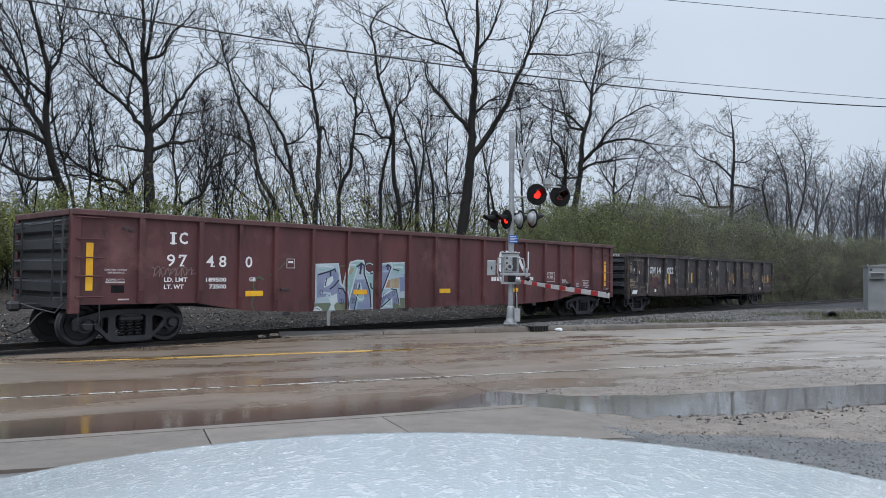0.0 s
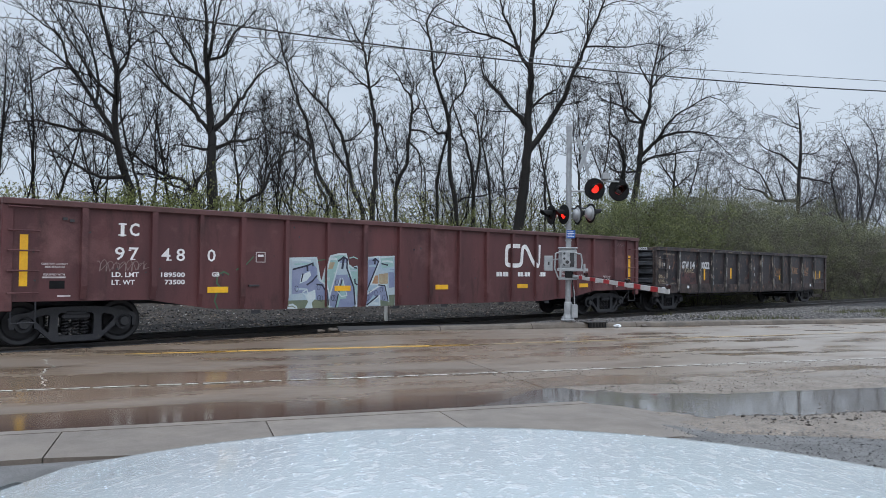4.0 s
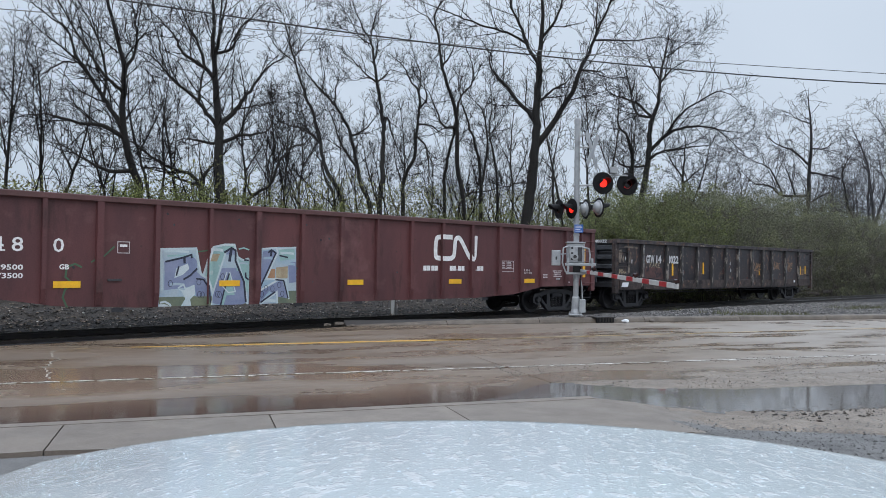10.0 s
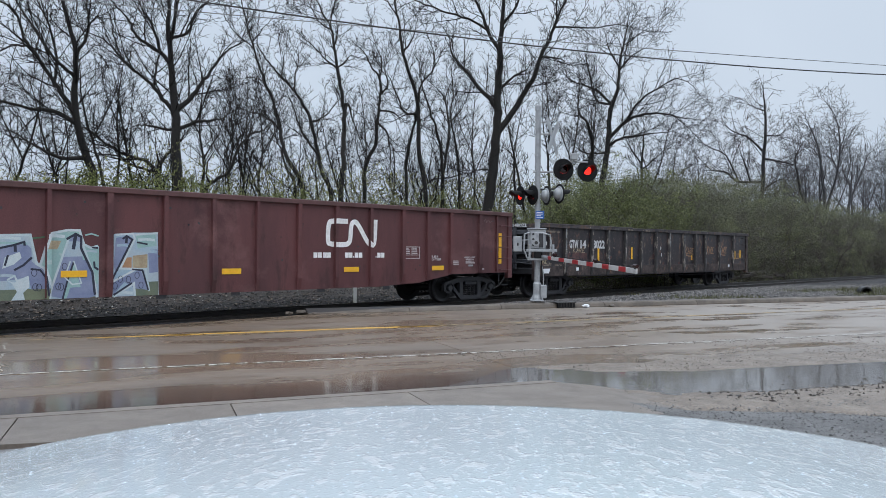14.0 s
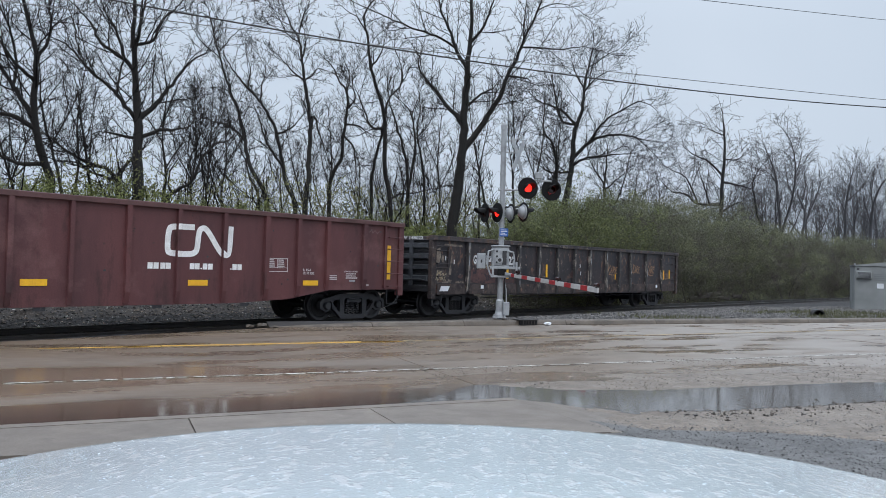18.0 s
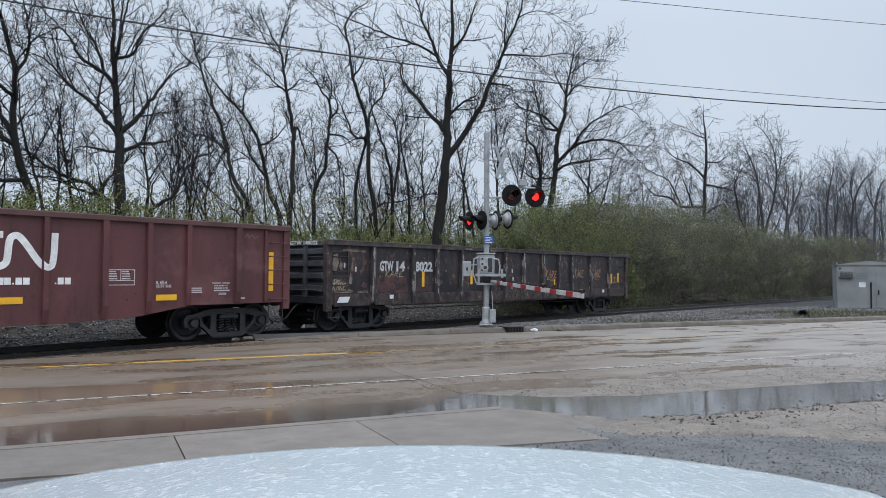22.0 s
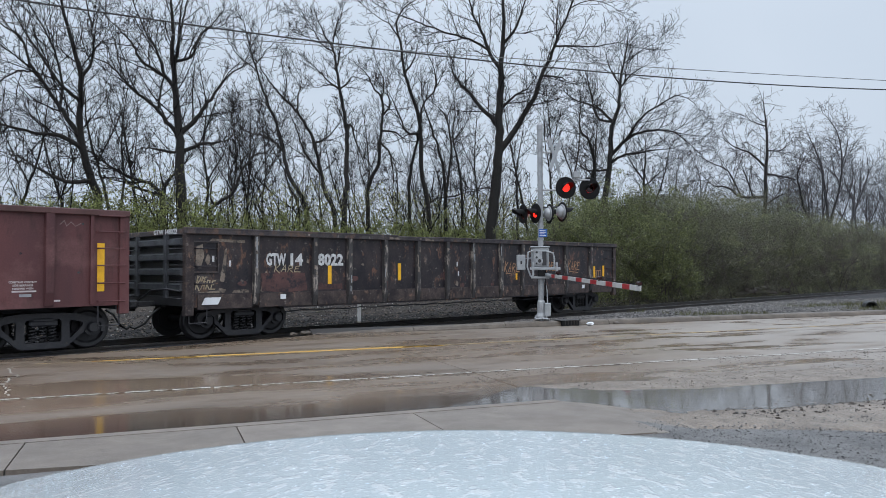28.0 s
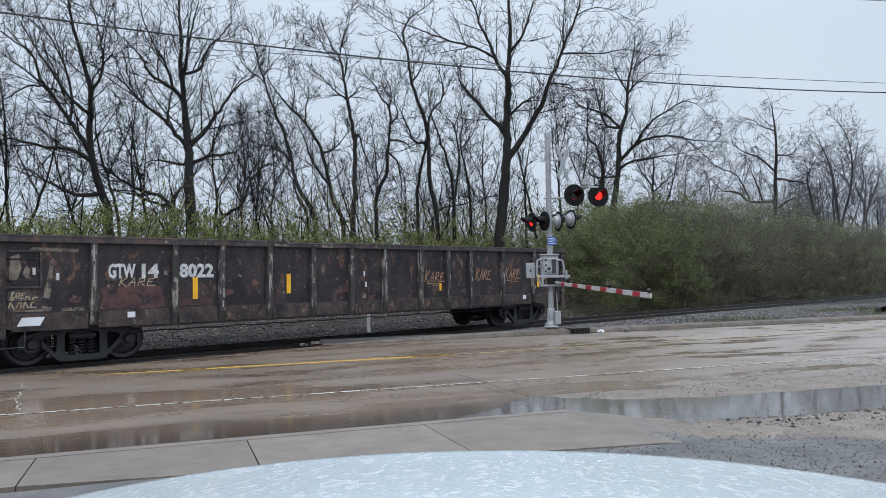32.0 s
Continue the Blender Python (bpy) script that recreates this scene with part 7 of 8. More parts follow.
cabinet()


def wires():
    # three overhead lines along the road; each sags a little
    def line(name, a, b, sag, r, material, label, lo=-0.9, hi=2.0):
        pts = []
        for k in range(61):
            q = lo + (hi - lo) * k / 60
            p = Vector(a) + (Vector(b) - Vector(a)) * q
            p.z -= sag * 4 * q * (1 - q)
            pts.append(p)
        tagged(part(name, tube(pts, r, 5), material), label, "cable", group="overhead lines")
    def place(dx, dz, m):
        # where the ray with these slopes meets the line of poles at m beside the road
        a = radians(ROAD)
        k = m / (-dx * math.sin(a) + math.cos(a))
        return Vector((dx * k, k, 1.48 + dz * k))
    M1 = 15.2
    p, q = place(-0.564, 0.363, M1), place(0.6352, 0.2302, M1)
    line("overhead_cable", p, q, 0.35, 0.016, M_WIRE, "thick black overhead cable")
    p2, q2 = place(0.0233, 0.2847, M1 + 0.4), place(0.6358, 0.2397, M1 + 0.4)
    line("overhead_wire", p2, q2, 0.03, 0.010, M_GREYWIRE, "thin grey overhead wire", -2.2, 3.0)
    p3, q3 = place(0.189, 0.3834, M1 + 0.2), place(0.637, 0.3485, M1 + 0.2)
    line("overhead_wire", p3, q3, 0.02, 0.010, M_GREYWIRE, "thin grey overhead wire", -2.5, 3.0)


wires()


# ---- the parked car that the view is from: its wet front ----
def own_car():
    car = thing("car", Matrix.Translation((0, 0, 0)))
    xs = np.linspace(-1.0, 1.0, 71)
    ts = np.linspace(0, 1, 46)
    def edge(x):
        q = x - 0.047
        return 1.76 - 0.12 * x * x, 1.0975 - 0.0780 * q * q - 0.0063 * q ** 4
    v = []
    for t in ts:
        for x in xs:
            ye, ze = edge(x)
            if t < 0.72:
                k = t / 0.72
                y = 0.5 + (ye - 0.05 - 0.5) * k
                z = ze + 0.125 * (1 - k) ** 1.15 + 0.004
                z -= 0.03 * (1 - k) * x * x
            else:
                k = (t - 0.72) / 0.28
                a = k * math.pi / 2
                y = ye - 0.05 + 0.10 * math.sin(a)
                z = ze + 0.004 - 0.20 * (1 - math.cos(a))
            v.append((x, y, z))
    nx = len(xs)
    f = [(i * nx + j, i * nx + j + 1, (i + 1) * nx + j + 1, (i + 1) * nx + j) for i in range(len(ts) - 1) for j in range(nx - 1)]
    mesh_of("hood", v, f, M_HOOD, car, "white bonnet beaded with rain", smooth=True)
    for s in (-1, 1):
        vv = []
        for t in np.linspace(0, 1, 24):
            y = 0.4 + (edge(1.0)[0] - 0.4) * t
            x0 = 1.003
            ye, ze = edge(1.0)
            zt = ze + 0.11 * (1 - t) ** 1.15 - 0.012 - 0.10 * max(0, t - 0.85) / 0.15
            for dx, dz in ((0, 0), (0.07, -0.022), (0.14, -0.06), (0.19, -0.13), (0.20, -0.28), (0.19, -0.5)):
                vv.append((s * (x0 + dx), y, zt + dz))
        n = 6
        ff = [(i * n + j, i * n + j + 1, (i + 1) * n + j + 1, (i + 1) * n + j) for i in range(23) for j in range(n - 1)]
        mesh_of("fender", vv, ff, M_HOOD, car, "white front fender", smooth=True)
        part("tyre", lathe([(0.22, -0.1), (0.32, -0.11), (0.345, -0.08), (0.345, 0.08), (0.32, 0.11), (0.22, 0.1)], n=32), M_RUBBER, car, "black front tyre", m=Matrix.Translation((s * 0.92, 1.0, 0.34)) @ Matrix.Rotation(radians(90), 4, "Z"), smooth=True)
    part("bumper", box(-1.0, 1.0, 1.5, 1.74, 0.30, 0.78, 0.06), M_HOOD, car, "white front bumper")
    part("engine_bay", box(-0.7, 0.7, 0.4, 1.5, 0.32, 0.80, 0.02), M_BLACKP, car)
    tagged(car, "white parked car with a rain-beaded bonnet", "car")
    # rain drops standing on the bonnet
    r = np.random.RandomState(31)
    n = 1500
    x, k = r.uniform(-0.98, 0.98, n), r.rand(n) ** 0.8
    ye, ze = 1.76 - 0.12 * x * x, 1.0975 - 0.0780 * (x - 0.047) ** 2 - 0.0063 * (x - 0.047) ** 4
    y = 0.7 + (ye - 0.05 - 0.7) * k
    kk = (y - 0.5) / (ye - 0.55)
    z = ze + 0.125 * (1 - kk) ** 1.15 + 0.004 - 0.03 * (1 - kk) * x * x
    s = 0.0008 + 0.0020 * r.rand(n) ** 2.5
    ang = np.arange(6) * np.pi / 3
    ring = np.stack([x[:, None] + s[:, None] * 1.15 * np.cos(ang), y[:, None] + s[:, None] * np.sin(ang), np.repeat(z[:, None] - 0.0002, 6, 1)], -1)
    mid = np.stack([x[:, None] + 0.62 * s[:, None] * np.cos(ang), y[:, None] + 0.62 * s[:, None] * np.sin(ang), np.repeat((z + 0.42 * s)[:, None], 6, 1)], -1)
    topv = np.stack([x, y, z + 0.55 * s], -1)[:, None]
    V = np.concatenate([ring, mid, topv], 1)
    fc = []
    for i in range(6):
        j = (i + 1) % 6
        fc += [(i, j, 6 + j), (i, 6 + j, 6 + i), (6 + i, 6 + j, 12)]
    F = np.array(fc)[None] + 13 * np.arange(n)[:, None, None]
    wm = bpy.data.materials.new("clear_rain_water")
    wm.use_nodes = True
    b = wm.node_tree.nodes["Principled BSDF"]
    b.inputs["Base Color"].default_value = (0.9, 0.93, 0.95, 1)
    b.inputs["Transmission Weight"].default_value, b.inputs["Roughness"].default_value, b.inputs["IOR"].default_value = 0.85, 0.02, 1.33
    drops = mesh_of("rain_drops", V.reshape(-1, 3), F.reshape(-1, 3), wm, smooth=True)
    tagged(drops, "clear rain drops standing on the white bonnet", "rain drops", kind="stuff")


own_car()


# ---- trees and shrubs ----
def tree(base, yaw, limbs, r, seed, label, size=1.0, ground=0.9, name="tree", twig=None, bark=None, droop=0.0, spread=0.5, thin=1.0):
    """Limbs run through points across and above the foot; each carries branches and twigs."""
    rng = random.Random(seed)
    th = thing(name, Matrix.Translation((base[0], base[1], 0)) @ Matrix.Rotation(radians(yaw), 4, "Z"))
    away = math.hypot(*base)
    r_min, gap = min(0.012, max(0.0078, 0.00018 * away)), thin * (1.0 if away < 55 else 1.1 if away < 110 else 1.5)
    wood, twigs, done = [], [], []
    for li, flat in enumerate(limbs):
        ctrl = [(flat[i], flat[i + 1]) for i in range(0, len(flat), 2)]
        # each limb leans a little to the front or to the back
        lean = rng.uniform(-spread, spread)
        y0, rr, rooted = 0.0, r, li == 0
        run = sum(math.hypot(b[0] - a[0], b[1] - a[1]) for a, b in zip(ctrl, ctrl[1:]))
        if li:
            near = min(done, key=lambda q: (q[0] - ctrl[0][0]) ** 2 + (q[2] - ctrl[0][1]) ** 2)
            if (near[0] - ctrl[0][0]) ** 2 + (near[2] - ctrl[0][1]) ** 2 < 0.45:
                y0, rr = near[1], min(near[3] * 0.80, 0.030 + 0.022 * run)
                ctrl[0] = (near[0], near[2])
            else:
                rooted, rr = True, r * 0.72
        if rooted:
            ctrl = [(ctrl[0][0] + 0.1, ground - 0.3)] + ctrl
        pts = []
        for i in range(len(ctrl) - 1):
            p0, p1, p2, p3 = ctrl[max(i - 1, 0)], ctrl[i], ctrl[i + 1], ctrl[min(i + 2, len(ctrl) - 1)]
            for k in range(4):
                t = k / 4
                c = [0.5 * (2 * p1[j] + (p2[j] - p0[j]) * t + (2 * p0[j] - 5 * p1[j] + 4 * p2[j] - p3[j]) * t * t + (3 * p1[j] - p0[j] - 3 * p2[j] + p3[j]) * t ** 3) for j in (0, 1)]
                q = (i + t) / (len(ctrl) - 1)
                pts.append(Vector((c[0] + rng.gauss(0, 0.02), y0 + lean * q * run * 0.5, c[1] + rng.gauss(0, 0.015))))
        pts.append(Vector((ctrl[-1][0], y0 + lean * run * 0.5, ctrl[-1][1])))
        n = len(pts) - 1
        rad = [max(r_min * 1.3, rr * (1 - 0.84 * (i / n) ** (1.15 if rooted else 0.9))) for i in range(n + 1)]
        done += [(*p, q) for p, q in zip(pts, rad)]
        if rooted:
            rad[0] *= 1.3
        # the pieces run a little into one another, so that bends stay closed
        wood.append([(*(a - (b - a).normalized() * rad[i] * 0.5), *(b + (b - a).normalized() * rad[i + 1] * 0.5), rad[i], rad[i + 1]) for i, (a, b) in enumerate(zip(pts, pts[1:]))])
        branch_out(rng, twigs, pts, rad, 1, size, r_min, 0.45 if rooted else 0.12, droop, gap)
        # the tip carries on as a spray of shoots
        for _ in range(3):
            d = (pts[-1] - pts[-2]).normalized() + Vector((rng.gauss(0, 0.4), rng.gauss(0, 0.4), 0.15))
            segs, ps, _d = wander(rng, pts[-1], d.normalized(), size * rng.uniform(0.6, 1.2), rad[-1] * 0.8, r_min * 0.8, 5, 0.12, 0.04 - droop * 0.5)
            twigs += segs
            branch_out(rng, twigs, ps, [rad[-1] * 0.7] * 6, 2, size, r_min, 0.1, droop, gap)
    for i, w in enumerate(wood):
        tubes_mesh("trunk" if i == 0 else "limb", w, 8, bark or M_BARK, th)
    tubes_mesh("crown", twigs, 3, twig or M_TWIG, th, "bare crown of fine twigs")["kind"] = "stuff"
    return tagged(th, label, "tree")


def woods():
    tree((-13.6, 26.6), 27, [[0.0, 3.8, -0.3, 4.9, -0.6, 6.1, -0.6, 7.2, -0.6, 8.2, -0.9, 9.6, -1.2, 10.6, -1.4, 12.0],
         [-0.6, 8.2, -0.3, 8.7, -0.2, 9.5, -0.3, 10.3, -0.5, 11.3, -0.7, 12.1],
         [-0.6, 6.1, -1.0, 6.8, -1.3, 7.3, -1.8, 8.1, -2.2, 8.7, -2.5, 9.6, -3.0, 9.9, -3.6, 10.4],
         [-1.3, 7.2, -1.2, 8.1, -1.4, 9.1, -1.8, 10.1, -2.3, 11.0, -2.5, 11.8],
         [-0.6, 5.8, -1.3, 6.2, -2.0, 6.2, -3.1, 6.4, -3.8, 6.2],
         [-0.3, 4.6, -1.1, 4.6, -1.9, 5.0, -2.7, 5.5],
         [-2.1, 8.4, -2.6, 8.4, -3.3, 7.9, -3.9, 7.9],
         [-0.6, 7.4, -1.2, 7.9, -2.1, 9.2, -2.8, 10.4]],
         0.16, 100, "bare tree leaning over the railway with long arching limbs", size=1.45)
    lower = [[0.0, 3.5, -0.1, 5.3, -0.1, 6.4, -0.2, 7.4, -0.3, 8.5, -0.4, 9.8, -0.4, 10.9, -0.5, 12.4],
         [-0.7, 3.4, -0.7, 4.5, -0.5, 4.9, -0.2, 5.3],
         [-0.7, 4.4, -1.1, 4.7, -1.7, 4.9, -2.4, 5.2, -3.0, 5.7, -3.6, 6.0, -4.4, 6.3],
         [-0.7, 4.2, -1.5, 4.5, -2.3, 4.9, -3.2, 4.8],
         [0.1, 6.6, 0.4, 7.2, 0.8, 7.8, 1.2, 8.4, 1.6, 9.0, 2.2, 9.5],
         [0.2, 5.8, 0.6, 6.3, 1.2, 6.4, 1.7, 6.6, 2.0, 7.3],
         [-0.3, 6.7, -0.6, 7.1, -1.0, 7.6, -1.6, 8.0, -2.0, 8.4, -2.6, 9.0, -3.2, 9.2]]
    upper = [[-2.0, 8.3, -2.2, 9.0, -2.5, 10.2, -2.8, 11.1, -3.3, 11.4],
         [-0.5, 8.6, -0.9, 9.0, -1.5, 9.4, -1.8, 10.0, -2.2, 10.5, -2.8, 11.1],
         [-0.6, 9.0, -1.0, 9.9, -1.4, 10.6, -1.8, 11.6, -2.0, 12.4],
         [-0.2, 9.4, 0.3, 9.7, 0.6, 10.5, 1.1, 11.1, 1.5, 11.7],
         [-0.3, 6.0, -0.8, 6.0, -1.3, 6.1, -1.8, 5.9],
         [-0.2, 9.0, -0.1, 10.5, 0.0, 11.3, 0.3, 12.5],
         [-0.9, 7.5, -0.8, 8.3, -0.7, 8.9, -0.8, 9.6]]
    tree((-11.0, 27.9), 21, lower + upper, 0.205, 101, "broad bare tree with many spreading limbs", size=1.4)
    tree((-10.2, 28.7), 20, [[0.0, 3.5, 0.3, 4.1, 0.8, 4.4, 1.1, 5.2, 1.6, 5.9, 2.1, 6.1, 2.4, 6.5],
         [0.2, 4.0, 0.0, 4.2, 0.1, 5.0, 0.5, 5.4],
         [0.8, 4.5, 0.7, 5.2, 0.9, 5.9],
         [1.6, 5.9, 1.7, 6.3, 2.1, 6.8]],
         0.085, 102, "small crooked bare tree beside a thicket", size=1.0, thin=1.6)
    tree((-7.3, 32.4), 13, [[0.0, 4.0, -0.3, 4.9, -0.7, 5.6, -0.9, 6.3, -1.1, 7.3, -1.4, 8.3, -1.9, 9.6, -2.2, 10.6, -2.5, 11.7, -2.8, 12.9],
         [-1.4, 8.3, -1.7, 8.9, -2.2, 9.1, -2.7, 9.0],
         [-2.2, 10.5, -2.9, 11.1, -3.4, 11.7, -3.5, 12.4],
         [-2.3, 10.9, -1.9, 11.3, -1.5, 11.8, -0.9, 12.1],
         [-2.5, 11.6, -2.1, 12.5, -1.8, 13.1],
         [-1.0, 6.8, -1.7, 7.4, -2.5, 7.6, -3.2, 8.0]],
         0.115, 103, "slender bare tree leaning aside", size=1.1)
    tree((-6.3, 33.8), 11, [[0.0, 4.0, -0.4, 5.0, -0.6, 6.0, -0.9, 7.3, -1.3, 8.2, -1.7, 8.8, -2.3, 9.5, -2.8, 10.1, -3.2, 10.6, -3.5, 11.2],
         [-1.6, 4.2, -2.0, 5.2, -2.4, 6.3, -2.8, 7.0],
         [-1.1, 5.7, -1.3, 6.8, -1.7, 7.9, -2.0, 8.5],
         [-1.7, 8.8, -1.7, 9.6, -1.5, 10.4, -1.9, 11.2],
         [-0.9, 7.3, -0.3, 7.6, 0.3, 8.3],
         [-2.3, 9.5, -2.2, 10.3, -2.4, 10.9]],
         0.105, 104, "slender bare tree leaning aside", size=1.0)
    tree((-5.7, 33.0), 10, [[0.0, 3.8, 0.1, 5.2, 0.1, 6.4, 0.1, 7.7, 0.0, 8.7, -0.2, 9.8, -0.4, 11.0, -0.5, 11.7, -0.9, 12.4, -1.2, 13.1],
         [-0.5, 11.7, -0.4, 12.8, -0.1, 13.6, 0.0, 14.3],
         [-0.3, 9.8, -0.7, 10.1, -1.1, 10.5, -1.5, 10.9],
         [-0.5, 9.8, -0.9, 9.9, -1.2, 9.8],
         [-0.1, 9.8, 0.2, 10.1, 0.4, 10.4, 1.0, 10.3],
         [-0.5, 11.6, -1.1, 12.0, -1.6, 12.9, -2.2, 13.2],
         [-0.4, 10.7, -0.2, 11.5, -0.3, 12.3],
         [-0.9, 12.4, -1.5, 12.7, -2.0, 13.6],
         [0.1, 7.8, 0.3, 8.1, 0.6, 7.2, 1.1, 5.9]],
         0.125, 105, "bare tree with a broken side branch", size=0.9)
    tree((-4.9, 34.7), 8, [[0.0, 4.4, 0.1, 5.5, 0.5, 6.4, 0.6, 7.5, 0.7, 8.5, 0.7, 9.6, 0.3, 10.1, 0.0, 10.8, -0.3, 11.1],
         [0.7, 8.7, 1.1, 9.3, 0.9, 10.1, 1.2, 11.0],
         [0.6, 7.5, 1.1, 6.8, 1.2, 5.6, 1.2, 4.3],
         [0.7, 9.6, 0.8, 10.4, 0.5, 11.2, 0.3, 11.9],
         [0.7, 7.9, 1.3, 8.0, 1.7, 7.7, 2.4, 7.5],
         [1.1, 6.4, 1.6, 5.9, 2.1, 5.4]],
         0.105, 106, "thin crooked bare tree", size=1.0)
    tree((-2.1, 35.2), 3, [[0.0, 4.5, -0.3, 5.9, -0.3, 7.5, -0.4, 8.5, -0.8, 9.8, -1.1, 10.8, -1.2, 11.9, -1.4, 12.7, -1.1, 13.5, -0.4, 13.9],
         [-0.9, 4.8, -0.8, 6.1, -0.6, 7.0, -0.4, 8.1, -0.2, 9.2, 0.3, 9.8, 0.4, 10.5, 0.0, 11.7],
         [0.3, 9.8, 0.8, 10.8, 1.2, 11.3],
         [-1.3, 12.3, -1.8, 12.8, -2.3, 13.1, -2.8, 13.5],
         [-1.1, 10.6, -0.6, 11.3, -0.4, 12.1],
         [-0.4, 7.8, -1.0, 7.9, -1.4, 8.9, -1.8, 9.7]],
         0.115, 107, "thin bare tree with a bent top", size=1.0)
    tree((-1.3, 35.9), 2, [[0.0, 4.1, 0.0, 5.7, -0.3, 7.1, -0.6, 8.0, -0.9, 8.9, -1.1, 9.8],
         [0.4, 5.0, 0.3, 7.1, 0.1, 8.6, -0.2, 9.1, -0.5, 9.4],
         [0.8, 4.9, 0.7, 6.3, 0.4, 7.9, 0.5, 9.3, 0.4, 10.4],
         [-1.0, 4.3, 0.4, 5.0, 1.7, 5.3],
         [0.1, 8.6, 0.4, 9.6, 0.7, 10.0],
         [0.3, 7.4, 0.9, 8.2, 1.2, 9.0]],
         0.1, 108, "thin bare tree among saplings", size=1.0)
    lower = [[0.0, 3.4, 0.2, 5.1, 0.3, 6.2, 0.4, 7.6, 0.4, 8.9, 0.5, 10.3, 0.5, 10.9, 0.6, 12.2, 0.6, 13.3, 0.5, 15.7],
         [0.5, 10.7, 0.0, 11.4, -0.3, 12.2, -0.7, 13.0, -1.0, 13.9, -1.4, 15.0],
         [-0.1, 11.5, -1.0, 12.1, -2.1, 12.4, -3.0, 12.7, -3.8, 13.0, -4.8, 13.4, -5.8, 14.0],
         [0.6, 12.0, 1.2, 12.7, 1.6, 13.7, 1.9, 14.7],
         [0.5, 6.9, 1.0, 7.8, 1.4, 8.4, 2.0, 9.4, 2.4, 10.5, 2.8, 11.3, 3.2, 12.4, 3.7, 13.5, 4.1, 15.1],
         [3.0, 11.8, 3.9, 11.9, 4.9, 11.9, 6.0, 12.1, 7.0, 11.9]]
    upper = [[2.9, 12.3, 3.1, 13.2, 3.2, 14.3],
         [3.8, 13.5, 4.4, 13.9, 5.3, 13.8, 5.9, 13.4],
         [0.4, 7.8, 0.1, 8.5, -0.5, 9.1, -1.0, 9.8, -1.5, 10.3, -1.8, 10.9, -1.8, 11.4],
         [0.5, 9.0, 1.0, 9.5, 1.7, 9.9, 2.1, 10.4],
         [2.4, 10.5, 3.2, 10.4, 3.6, 10.2],
         [0.3, 5.1, -0.2, 5.3, -0.9, 5.1]]
    tree((0.9, 35.6), -1, lower + upper, 0.27, 109, "tall forked bare tree with a thick leaning limb", size=1.25)
    tree((2.2, 36.4), -3, [[0.0, 3.5, 0.0, 5.2, -0.1, 6.1, -0.6, 6.6],
         [0.0, 5.2, 0.1, 6.3]],
         0.08, 110, "dead broken snag beside a tree", size=0.4)
    lower = [[0.0, 4.5, 0.2, 6.0, 0.4, 7.4, 0.5, 9.1, 0.6, 10.1, 1.0, 11.4, 1.1, 12.8, 1.3, 14.1, 1.6, 15.3],
         [-0.7, 4.5, -0.9, 5.4, -0.5, 7.4, -0.7, 8.8, -1.3, 9.7, -1.2, 10.8],
         [0.6, 8.4, 1.5, 9.3, 2.3, 9.7, 3.4, 9.8, 4.4, 9.6, 5.5, 8.6],
         [3.7, 9.7, 4.8, 9.5, 5.9, 9.3],
         [0.6, 8.0, 1.1, 8.2, 2.4, 8.4, 3.9, 8.5],
         [1.5, 9.3, 2.3, 10.5, 3.3, 11.1, 4.4, 11.6, 5.3, 11.0]]
    upper = [[0.6, 10.5, -0.2, 11.3, -1.0, 11.7, -1.8, 12.1, -2.3, 12.6],
         [1.0, 12.4, 1.8, 13.4, 2.8, 14.0],
         [0.7, 10.3, -0.3, 10.8, -0.7, 12.5, -1.0, 13.9],
         [1.1, 12.8, 0.5, 13.8, 0.2, 14.9],
         [1.6, 14.1, 2.5, 14.9, 3.3, 15.3],
         [0.4, 7.4, -0.9, 7.4, -1.5, 7.8]]
    tree((7.8, 44.9), -10, lower + upper, 0.21, 111, "round-crowned bare tree with drooping side limbs", size=1.6)
    tree((11.2, 48.9), -13, [[0.0, 5.5, 0.0, 7.5, 0.1, 8.6, 0.1, 9.7],
         [0.0, 6.6, 0.8, 7.5, 1.5, 8.2],
         [0.0, 7.3, -0.8, 8.3, -1.1, 9.0]],
         0.11, 112, "small bare tree above the hedge", size=1.2)
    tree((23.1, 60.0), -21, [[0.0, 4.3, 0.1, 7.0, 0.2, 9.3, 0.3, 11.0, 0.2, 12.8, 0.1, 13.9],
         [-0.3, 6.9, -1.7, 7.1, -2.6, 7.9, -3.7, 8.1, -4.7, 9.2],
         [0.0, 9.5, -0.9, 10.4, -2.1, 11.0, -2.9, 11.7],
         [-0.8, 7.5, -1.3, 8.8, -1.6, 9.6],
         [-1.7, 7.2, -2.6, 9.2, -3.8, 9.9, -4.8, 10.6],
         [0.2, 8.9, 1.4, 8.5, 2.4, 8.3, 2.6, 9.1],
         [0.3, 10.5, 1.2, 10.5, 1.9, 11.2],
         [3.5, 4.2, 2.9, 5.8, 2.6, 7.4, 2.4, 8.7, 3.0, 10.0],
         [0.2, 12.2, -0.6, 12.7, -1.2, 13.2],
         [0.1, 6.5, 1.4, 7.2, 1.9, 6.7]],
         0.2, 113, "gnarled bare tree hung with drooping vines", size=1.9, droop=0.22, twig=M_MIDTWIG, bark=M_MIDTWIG)
